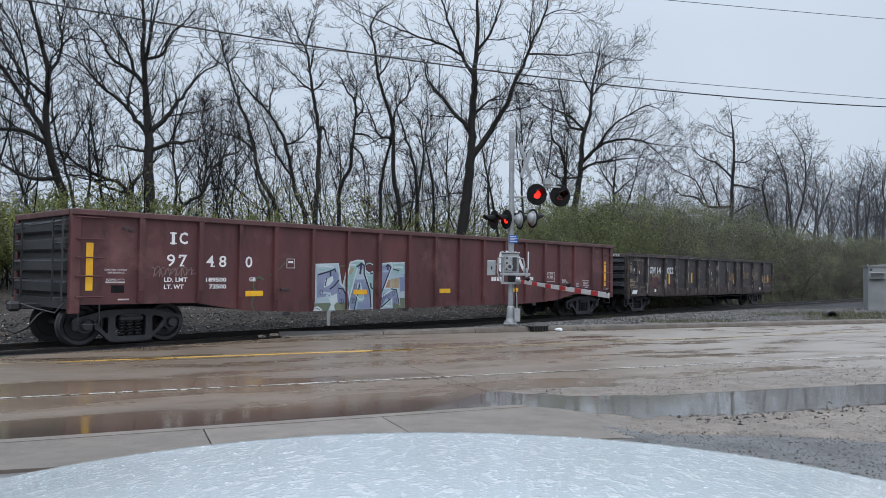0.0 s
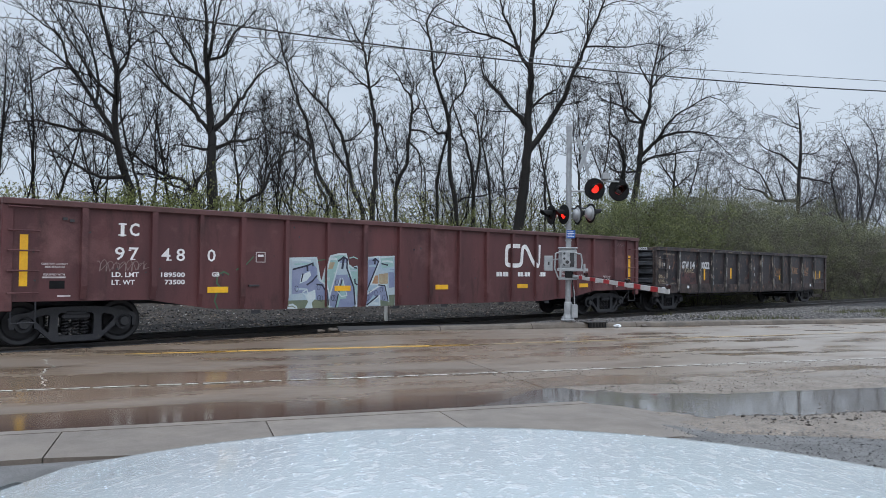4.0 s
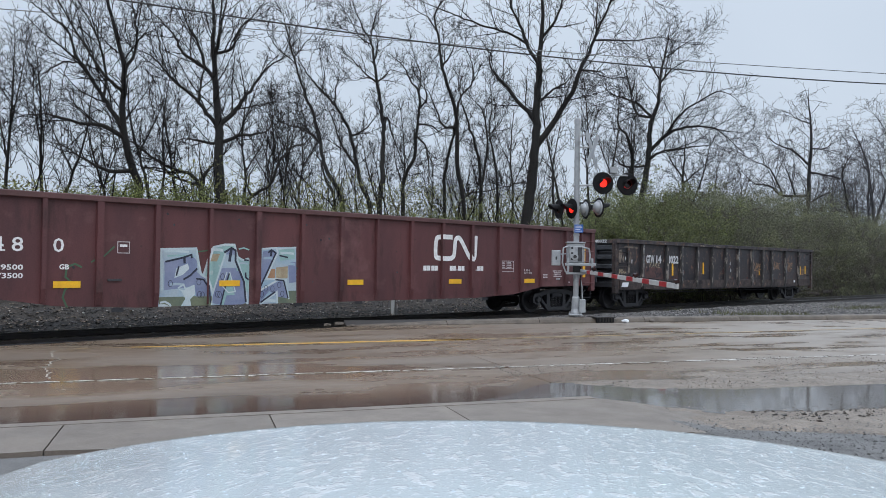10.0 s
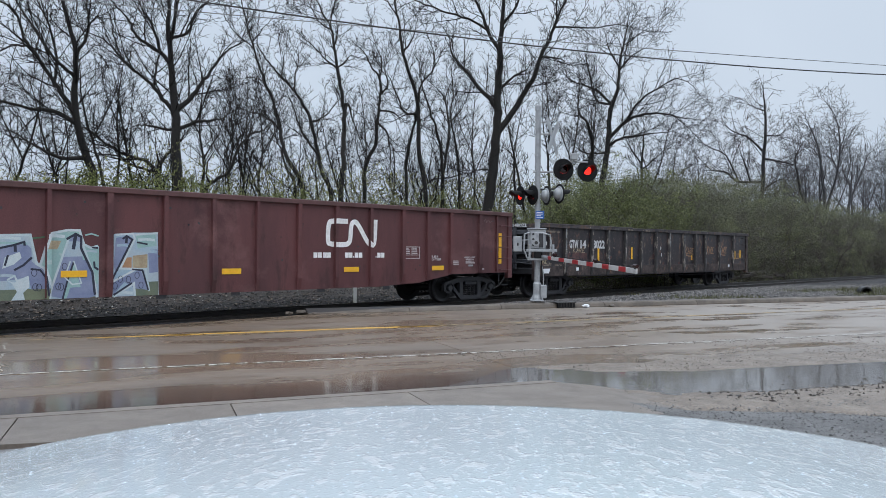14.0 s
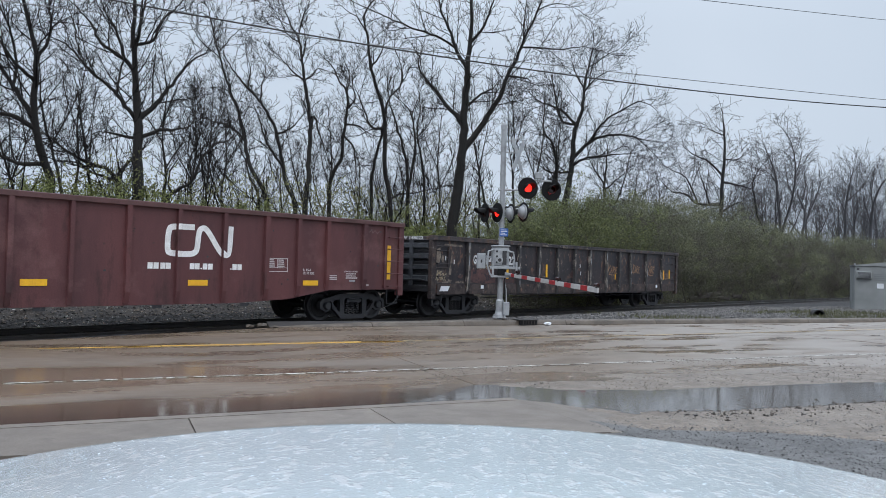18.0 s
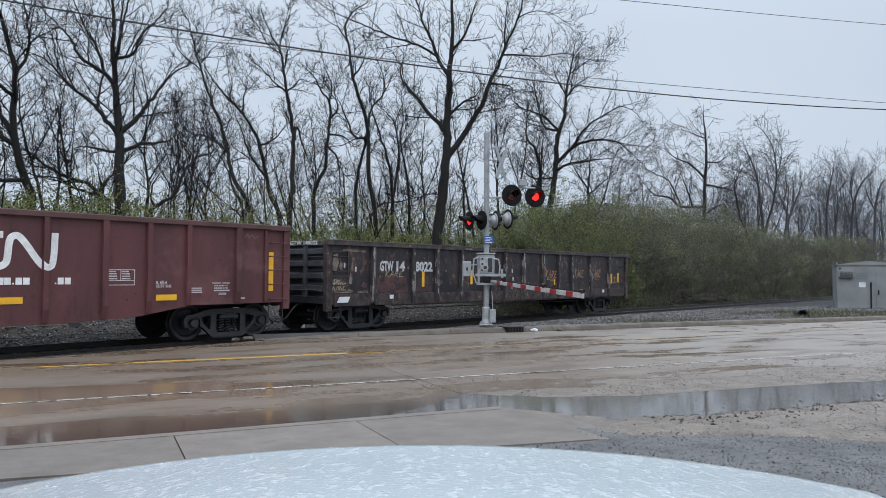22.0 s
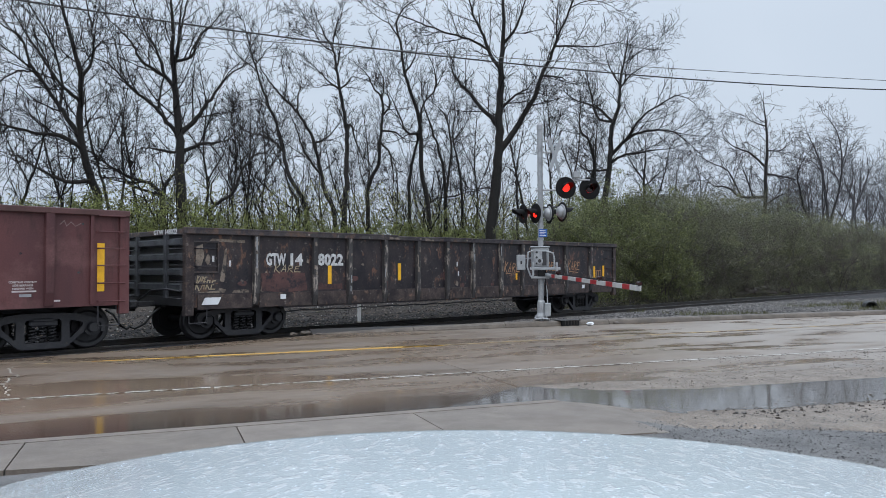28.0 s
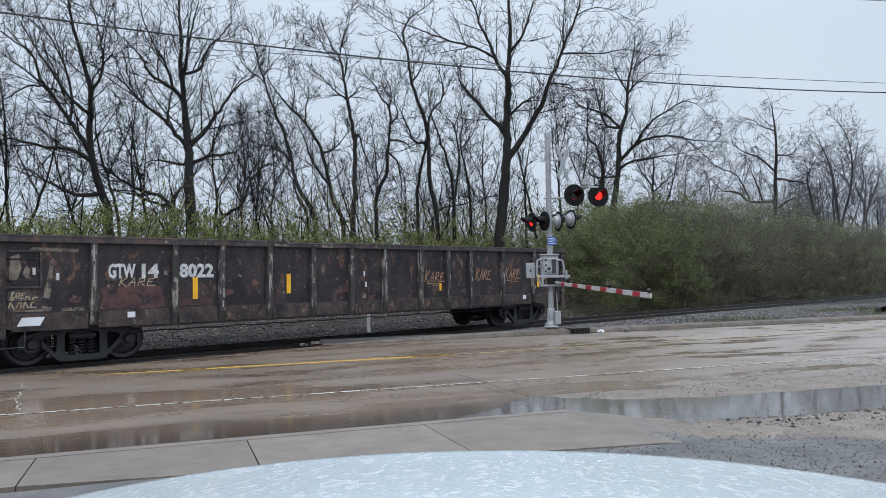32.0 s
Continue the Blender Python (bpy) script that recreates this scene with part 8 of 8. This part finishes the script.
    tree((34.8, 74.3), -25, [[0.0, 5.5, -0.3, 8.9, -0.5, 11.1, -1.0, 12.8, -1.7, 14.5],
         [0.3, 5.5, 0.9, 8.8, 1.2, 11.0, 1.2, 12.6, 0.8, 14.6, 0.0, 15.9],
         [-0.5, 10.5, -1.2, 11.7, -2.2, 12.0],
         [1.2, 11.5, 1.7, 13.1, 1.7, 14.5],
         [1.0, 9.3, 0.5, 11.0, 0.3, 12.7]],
         0.19, 114, "tall bare tree, paled to grey in colour for haze", size=2.3, droop=0.1, twig=M_FARTWIG, bark=M_FARTWIG)
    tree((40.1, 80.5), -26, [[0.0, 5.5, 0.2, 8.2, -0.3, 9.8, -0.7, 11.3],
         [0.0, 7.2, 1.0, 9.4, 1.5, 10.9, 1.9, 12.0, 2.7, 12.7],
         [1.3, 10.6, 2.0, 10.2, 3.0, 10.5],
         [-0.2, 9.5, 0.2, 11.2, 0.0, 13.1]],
         0.2, 115, "forked bare tree, paled to grey in colour for haze", size=2.4, twig=M_FARTWIG, bark=M_FARTWIG)
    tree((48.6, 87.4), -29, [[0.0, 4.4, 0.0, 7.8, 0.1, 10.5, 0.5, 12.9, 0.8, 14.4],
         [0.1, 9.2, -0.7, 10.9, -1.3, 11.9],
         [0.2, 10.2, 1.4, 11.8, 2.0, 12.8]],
         0.24, 116, "tall bare tree, paled to grey in colour for haze", size=2.8, twig=M_FARTWIG, bark=M_FARTWIG)
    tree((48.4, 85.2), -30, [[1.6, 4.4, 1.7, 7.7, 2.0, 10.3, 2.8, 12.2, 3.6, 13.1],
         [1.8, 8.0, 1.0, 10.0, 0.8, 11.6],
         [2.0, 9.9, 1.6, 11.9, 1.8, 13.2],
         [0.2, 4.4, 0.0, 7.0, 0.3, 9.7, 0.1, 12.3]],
         0.24, 117, "forked bare tree, paled to grey in colour for haze", size=2.8, twig=M_FARTWIG, bark=M_FARTWIG)
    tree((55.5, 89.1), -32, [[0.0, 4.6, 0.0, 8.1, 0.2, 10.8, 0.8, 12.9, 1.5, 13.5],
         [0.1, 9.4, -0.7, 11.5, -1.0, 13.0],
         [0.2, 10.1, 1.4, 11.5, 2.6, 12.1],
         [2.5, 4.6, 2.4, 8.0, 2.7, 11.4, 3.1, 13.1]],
         0.24, 118, "tall bare tree, paled to grey in colour for haze", size=2.8, twig=M_FARTWIG, bark=M_FARTWIG)
    # slimmer trees of the second row
    slim = [[0.0, 3.5, 0.2, 5.5, 0.0, 8.0, 0.3, 10.5], [0.1, 6.0, 0.9, 7.8, 1.2, 9.6], [0.0, 7.4, -0.8, 9.0, -1.0, 10.4]]
    slim2 = [[0.0, 3.5, -0.4, 5.5, -0.9, 7.5, -1.1, 9.6], [-0.5, 6.0, 0.2, 7.6, 0.6, 9.0]]
    a = tree(track_xy(2.0, 13.5), 30, slim, 0.09, 301, "slim bare tree deeper in the wood", ground=1.2)
    b = tree(track_xy(12.0, 15.0), 25, slim2, 0.085, 302, "slim bare tree deeper in the wood", ground=1.2)
    rng = random.Random(12)
    for k in range(30):
        u = -10 + 50 * (k + rng.random()) / 30
        off = rng.uniform(12, 22)
        s = rng.choice((a, b))
        copy_thing(s, Matrix.Translation((*track_xy(u, off), rng.uniform(-1.2, 0.2))) @ Matrix.Rotation(rng.uniform(0, 6.28), 4, "Z") @ Matrix.Diagonal((1, 1, rng.uniform(0.8, 1.02), 1)))
    for x, y, s, k in ((4.3, 38.5, a, 1.0), (5.4, 42.0, b, 1.05), (6.4, 40.5, a, 0.92), (3.3, 41.0, b, 1.1), (9.6, 43.5, b, 0.85)):
        copy_thing(s, Matrix.Translation((x, y, 0.2)) @ Matrix.Rotation(rng.uniform(0, 6.28), 4, "Z") @ Matrix.Diagonal((1, 1, k, 1)))
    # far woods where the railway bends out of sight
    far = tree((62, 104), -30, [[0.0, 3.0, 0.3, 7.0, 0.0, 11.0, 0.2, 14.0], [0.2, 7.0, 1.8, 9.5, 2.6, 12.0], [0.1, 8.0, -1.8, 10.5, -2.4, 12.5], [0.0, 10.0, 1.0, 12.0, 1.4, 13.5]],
               0.22, 401, "distant bare tree, paled to grey in colour for mist", size=2.4, twig=M_FARTWIG, bark=M_FARTWIG)
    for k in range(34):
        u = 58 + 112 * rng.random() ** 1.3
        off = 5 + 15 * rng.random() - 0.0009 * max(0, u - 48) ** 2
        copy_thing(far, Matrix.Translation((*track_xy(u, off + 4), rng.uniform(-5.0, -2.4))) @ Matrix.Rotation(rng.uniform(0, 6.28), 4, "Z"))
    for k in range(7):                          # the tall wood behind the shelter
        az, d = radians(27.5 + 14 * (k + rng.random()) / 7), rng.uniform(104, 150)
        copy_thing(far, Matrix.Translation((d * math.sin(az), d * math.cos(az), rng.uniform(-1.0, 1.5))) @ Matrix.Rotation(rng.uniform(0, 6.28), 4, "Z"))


woods()


def shrub(name, seed, w, h, leaf, n_leaf, n_stem, label, leaf_size=0.05, low=0.0, stem=None, skirt=0.0):
    """A thicket: many crooked stems, small leaves gathered in uneven clumps, gaps between."""
    rng = random.Random(seed)
    r = np.random.RandomState(seed)
    th = thing(name)
    twigs = []
    tips = []
    for k in range(n_stem):
        p = Vector((rng.gauss(0, w * 0.28), rng.gauss(0, w * 0.28), -0.2))
        d = Vector((rng.gauss(0, 0.35), rng.gauss(0, 0.35), 1)).normalized()
        segs, ps, _ = wander(rng, p, d, h * rng.uniform(0.65, 1.08), 0.022, 0.006, 7, 0.13, 0.02)
        twigs += segs
        n0 = len(twigs)
        sprout(rng, twigs, ps[1:], 0.018, 2, h * 0.3, 2.2)
        tips += [t[3:6] for t in twigs[n0::2]]
    tubes_mesh("stem_tangle", twigs, 3, stem or M_TWIG, th, "tangle of thin stems")["kind"] = "stuff"
    tips = np.array(tips)
    c = tips[r.randint(0, len(tips), n_leaf)]
    clump = ripple(c[:, 0] * 1.0, c[:, 2] * 1.2 + c[:, 1], 2.6, seed)
    c = c[clump > -0.35]
    if skirt:
        # the leafy outside, down to the ground all round and rounded above
        k = int(n_leaf * skirt)
        a0, el = r.uniform(0, 2 * np.pi, k), np.pi / 2 * r.rand(k) ** 1.15
        lump = 1 + 0.50 * ripple(np.cos(a0) * 2 + el, np.sin(a0) * 2 - el, 2.0, seed + 1)
        deep = 0.80 + 0.24 * r.rand(k)
        rad = w * 0.56 * np.cos(el) ** 0.55 * lump * deep
        low_c = np.stack([rad * np.cos(a0), rad * np.sin(a0), 0.02 + h * 0.97 * np.sin(el) * lump * deep], 1)
        # the leaves sit in sprays with dark gaps between
        hub = low_c[: max(1, k // 100)]
        c = np.concatenate([c, hub[r.randint(0, len(hub), k)] + r.normal(0, 1, (k, 3)) * r.uniform(0.05, 0.36, (k, 1)) * np.array([1, 1, 0.5])])
    n = len(c)
    c = c + r.normal(0, 0.09, (n, 3))
    c = c[c[:, 2] > low]
    n = len(c)
    a = r.normal(0, 1, (n, 3))
    a /= np.linalg.norm(a, axis=1, keepdims=True)
    b = np.cross(a, r.normal(0, 1, (n, 3)))
    b /= np.linalg.norm(b, axis=1, keepdims=True)
    s = leaf_size * r.uniform(0.5, 1.25, (n, 1))
    V = np.stack([c - a * s, c + b * s * 0.8, c + a * s], 1).reshape(-1, 3)
    mesh_of("foliage", V, np.arange(3 * n).reshape(n, 3), leaf, th, "small new leaves")["kind"] = "stuff"
    return tagged(th, label, "shrub", group="hedgerow")


def hedgerow():
    rng = random.Random(77)
    tall = [shrub("shrub", 501, 3.0, 3.4, M_LEAF, 12000, 16, "twiggy shrub with fresh yellow-green leaves"),
            shrub("shrub", 502, 3.2, 3.0, M_LEAF, 10000, 16, "twiggy shrub just coming into leaf")]
    bushy = [shrub("shrub", 503, 4.0, 4.4, M_LEAF5, 15000, 15, "dense olive-green bush beside the track", 0.050, stem=M_BRUSH, skirt=1.4),
             shrub("shrub", 504, 4.0, 4.6, M_LEAF2, 15000, 14, "dense dull green bush beside the track", 0.042, stem=M_BRUSH, skirt=1.4),
             shrub("shrub", 505, 4.0, 3.8, M_LEAF3, 9000, 20, "brown brambly bush beside the track", 0.038, stem=M_BRUSH, skirt=1.5)]
    spots = [[], []]
    for k in range(40):                         # behind the train, thin
        u = -12 + 42 * (k + 0.5 * rng.random()) / 40
        spots[0].append((u, rng.uniform(5.5, 9.5), rng.choice(tall), rng.uniform(0.75, 1.15) if u < 8 else rng.uniform(0.95, 1.25)))
    for k in range(34):                         # past the signal, dense
        u = 28 + 63 * (k / 34) ** 1.15 + rng.uniform(-0.8, 0.8)
        off = rng.uniform(2.9, 3.7) + (1.5 if k % 2 else 0) - 0.0009 * max(0, u - 48) ** 2
        kind = bushy[0] if k < 6 else (bushy[1] if k % 3 else bushy[2])
        if 6 <= k < 12:
            kind = bushy[2] if k % 2 else bushy[1]
        spots[1].append((u, off, kind, rng.uniform(0.84, 1.20) * float(np.interp(u, [34, 48, 80], [1.0, 0.84, 0.92]))))
    for k in range(12):                         # a second rank that closes the gaps
        spots[1].append((38.0 + 1.9 * k, rng.uniform(6.0, 8.5), bushy[k % 2], rng.uniform(0.95, 1.15)))
    used = set()
    for u, off, kind, s in spots[0] + spots[1]:
        x, y = track_xy(u, off)
        z = float(bed_z(np.array([u]), np.array([off]), np.array([x]), np.array([y]))[0]) - 0.05
        m = Matrix.Translation((x, y, z)) @ Matrix.Rotation(rng.uniform(0, 6.28), 4, "Z") @ Matrix.Diagonal((s, s, s, 1))
        if kind not in used:
            kind.matrix_basis = m
            used.add(kind)
        else:
            copy_thing(kind, m)
    # thin saplings crowding behind the train, more than can be counted
    stems = []
    for k in range(310):
        u, off = (rng.uniform(-14, 40) if k < 230 else rng.uniform(12, 38)), rng.uniform(7.5, 17)
        p = Vector((*track_xy(u, off), 0.7))
        d = Vector((rng.gauss(0, 0.26), rng.gauss(0, 0.26), 1)).normalized()
        segs, ps, _ = wander(rng, p, d, rng.uniform(2.6, 6.5) + (1.8 if u > 6 else 0), rng.uniform(0.014, 0.045), 0.008, 8, 0.15, 0.02)
        stems += segs
        sprout(rng, stems, ps[2:], 0.02, 1, 1.2, 2.2)
    tagged(tubes_mesh("saplings", stems, 3, M_TWIG, None), "crowded bare saplings behind the railway", "saplings", kind="stuff")
    stems = []
    for k in range(380):
        u = rng.uniform(24, 110)
        off = rng.uniform(8.0, 17) - 0.0009 * max(0, u - 48) ** 2
        p = Vector((*track_xy(u, off), 0.5))
        d = Vector((rng.gauss(0, 0.25), rng.gauss(0, 0.25), 1)).normalized()
        segs, ps, _ = wander(rng, p, d, rng.uniform(2.6, 5.0), 0.028, 0.010, 7, 0.16, 0.0)
        stems += segs
        sprout(rng, stems, ps[2:], 0.025, 2, 1.4, 1.4)
    tagged(tubes_mesh("brush", stems, 3, M_BRUSH, None), "reddish-brown bare brush rising behind the hedge", "brush", kind="stuff")
    # the shaded mass of the thicket behind the train
    r = np.random.RandomState(61)
    n = 150000
    u = -14 + 56 * r.rand(n)
    off = 8.5 + 7 * r.rand(n)
    x, y = track_np(u, off)
    top = np.interp(u, [-14, -2, 4, 14, 42], [2.3, 2.4, 2.9, 3.8, 5.0]) + 0.9 * ripple(u, off * 0.3, 0.8, 14) + 0.5 * ripple(u, off, 2.4, 15)
    hgt = 0.9 + top * r.rand(n) ** 1.5
    c = np.stack([x, y, hgt], 1)
    a = r.normal(0, 1, (n, 3))
    a /= np.linalg.norm(a, axis=1, keepdims=True)
    b = np.cross(a, r.normal(0, 1, (n, 3)))
    b /= np.linalg.norm(b, axis=1, keepdims=True)
    s = r.uniform(0.025, 0.075, (n, 1))
    V = np.stack([c - a * s, c + b * s * 0.9, c + a * s], 1).reshape(-1, 3)
    tagged(mesh_of("undergrowth", V, np.arange(3 * n).reshape(n, 3), M_LEAF4), "dense shaded undergrowth between the tree trunks", "undergrowth", kind="stuff")
    # brambles along the foot of the hedge, down to the stones
    n = 46000
    u = 24 + 62 * r.rand(n)
    off = 1.75 + 2.4 * r.rand(n) - 0.0009 * np.maximum(0, u - 48) ** 2
    x, y = track_np(u, off)
    rise = (off + 0.0009 * np.maximum(0, u - 48) ** 2 - 1.5) * (0.62 + 0.35 * ripple(u, off, 1.3, 31))
    c = np.stack([x, y, bed_z(u, off, x, y) + 0.02 + np.clip(rise, 0.05, 2.0) * r.rand(n)], 1)
    a = r.normal(0, 1, (n, 3))
    a /= np.linalg.norm(a, axis=1, keepdims=True)
    b = np.cross(a, r.normal(0, 1, (n, 3)))
    b /= np.linalg.norm(b, axis=1, keepdims=True)
    s = r.uniform(0.02, 0.06, (n, 1))
    V = np.stack([c - a * s, c + b * s * 0.8, c + a * s], 1).reshape(-1, 3)
    tagged(mesh_of("brambles", V, np.arange(3 * n).reshape(n, 3), M_LEAF2), "low dark brambles along the foot of the hedge", "brambles", kind="stuff")
    # dense low bank of far thicket, more than can be counted
    r = np.random.RandomState(60)
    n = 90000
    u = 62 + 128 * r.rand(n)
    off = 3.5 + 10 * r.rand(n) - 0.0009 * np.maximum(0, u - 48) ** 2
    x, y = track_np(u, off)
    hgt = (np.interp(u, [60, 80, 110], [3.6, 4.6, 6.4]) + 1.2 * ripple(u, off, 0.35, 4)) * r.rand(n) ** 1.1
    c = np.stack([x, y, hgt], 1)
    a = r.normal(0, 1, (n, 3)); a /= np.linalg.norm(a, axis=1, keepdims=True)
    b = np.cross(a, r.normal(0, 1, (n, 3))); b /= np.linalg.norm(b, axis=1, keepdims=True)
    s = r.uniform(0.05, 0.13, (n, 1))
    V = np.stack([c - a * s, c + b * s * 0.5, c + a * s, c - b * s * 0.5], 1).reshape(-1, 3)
    tagged(mesh_of("far_thicket", V, np.arange(4 * n).reshape(n, 4), M_FARLEAF), "distant thicket, paled to grey-brown in colour for haze", "thicket", kind="stuff")


hedgerow()


# ---- what moves ----
# metres the train has rolled, every half second from the start
ROLLED = [
    0.000, -0.295, -0.600, -0.897, -1.201, -1.510, -1.809, -2.098, -2.393, -2.674, -2.954,
    -3.225, -3.487, -3.743, -4.000, -4.245, -4.493, -4.736, -4.987, -5.236, -5.485, -5.741,
    -5.994, -6.255, -6.523, -6.791, -7.092, -7.418, -7.765, -8.154, -8.518, -8.885, -9.269,
    -9.677, -10.094, -10.522, -10.954, -11.380, -11.802, -12.236, -12.682, -13.141, -13.553, -13.972,
    -14.392, -14.813, -15.238, -15.658, -16.069, -16.498, -16.962, -17.419, -17.874, -18.334, -18.798,
    -19.266, -19.739, -20.212, -20.675, -21.128, -21.578, -22.042, -22.509, -22.982, -23.446,
]


def motions():
    times = [0.5 * i for i in range(len(ROLLED))]
    for car, du, key in CARS:
        rows = []
        for t, s in zip(times, ROLLED):
            rows.append((t, M_TRACKLINE @ Matrix.Translation((START_U + du + s, 0, RAIL_TOP))))
        walk(car, rows)
        for wheel, (u, y, z) in MOVING_WHEELS[key]:
            walk(wheel, [(t, pose(u, y, z, 0, math.degrees(s / WHEEL_R), 0)) for t, s in zip(times, ROLLED)])
    # the lamps flash in turn: each light plate swings its lit face to the front and away again
    # the beat is a little uneven: count of the change, and its second
    count, second = (0, 7, 14, 23, 30, 53, 58), (0.06, 3.95, 7.94, 13.05, 16.95, 30.05, 32.9)
    changes = [float(np.interp(k, count, second)) for k in range(59)]
    for bulb, pos, yaw, phase in BULBS:
        rows, k = [], 0
        def at(ang, t):
            return (t, Matrix.Translation(pos) @ Matrix.Rotation(yaw + radians(ang), 4, "Z"))
        lit = phase == 1
        ang = 0 if lit else 180
        rows.append(at(ang, 0.0))
        for t, after in zip(changes, changes[1:]):
            if t > END - 0.1:
                break
            for step in range(1, 4):
                rows.append(at(ang + 60 * step, t + (step - 2) / 30.0 + 0.0001))
            ang += 180
            rows.append(at(ang, after - 2.2 / 30.0))
        rows = [r for r in rows if 0 <= r[0] < END]
        rows.append(at(ang, END))
        seen, keep = set(), []
        for r in rows:
            f = frame(r[0])
            if f not in seen:
                seen.add(f)
                keep.append(r)
        walk(bulb, keep)


motions()
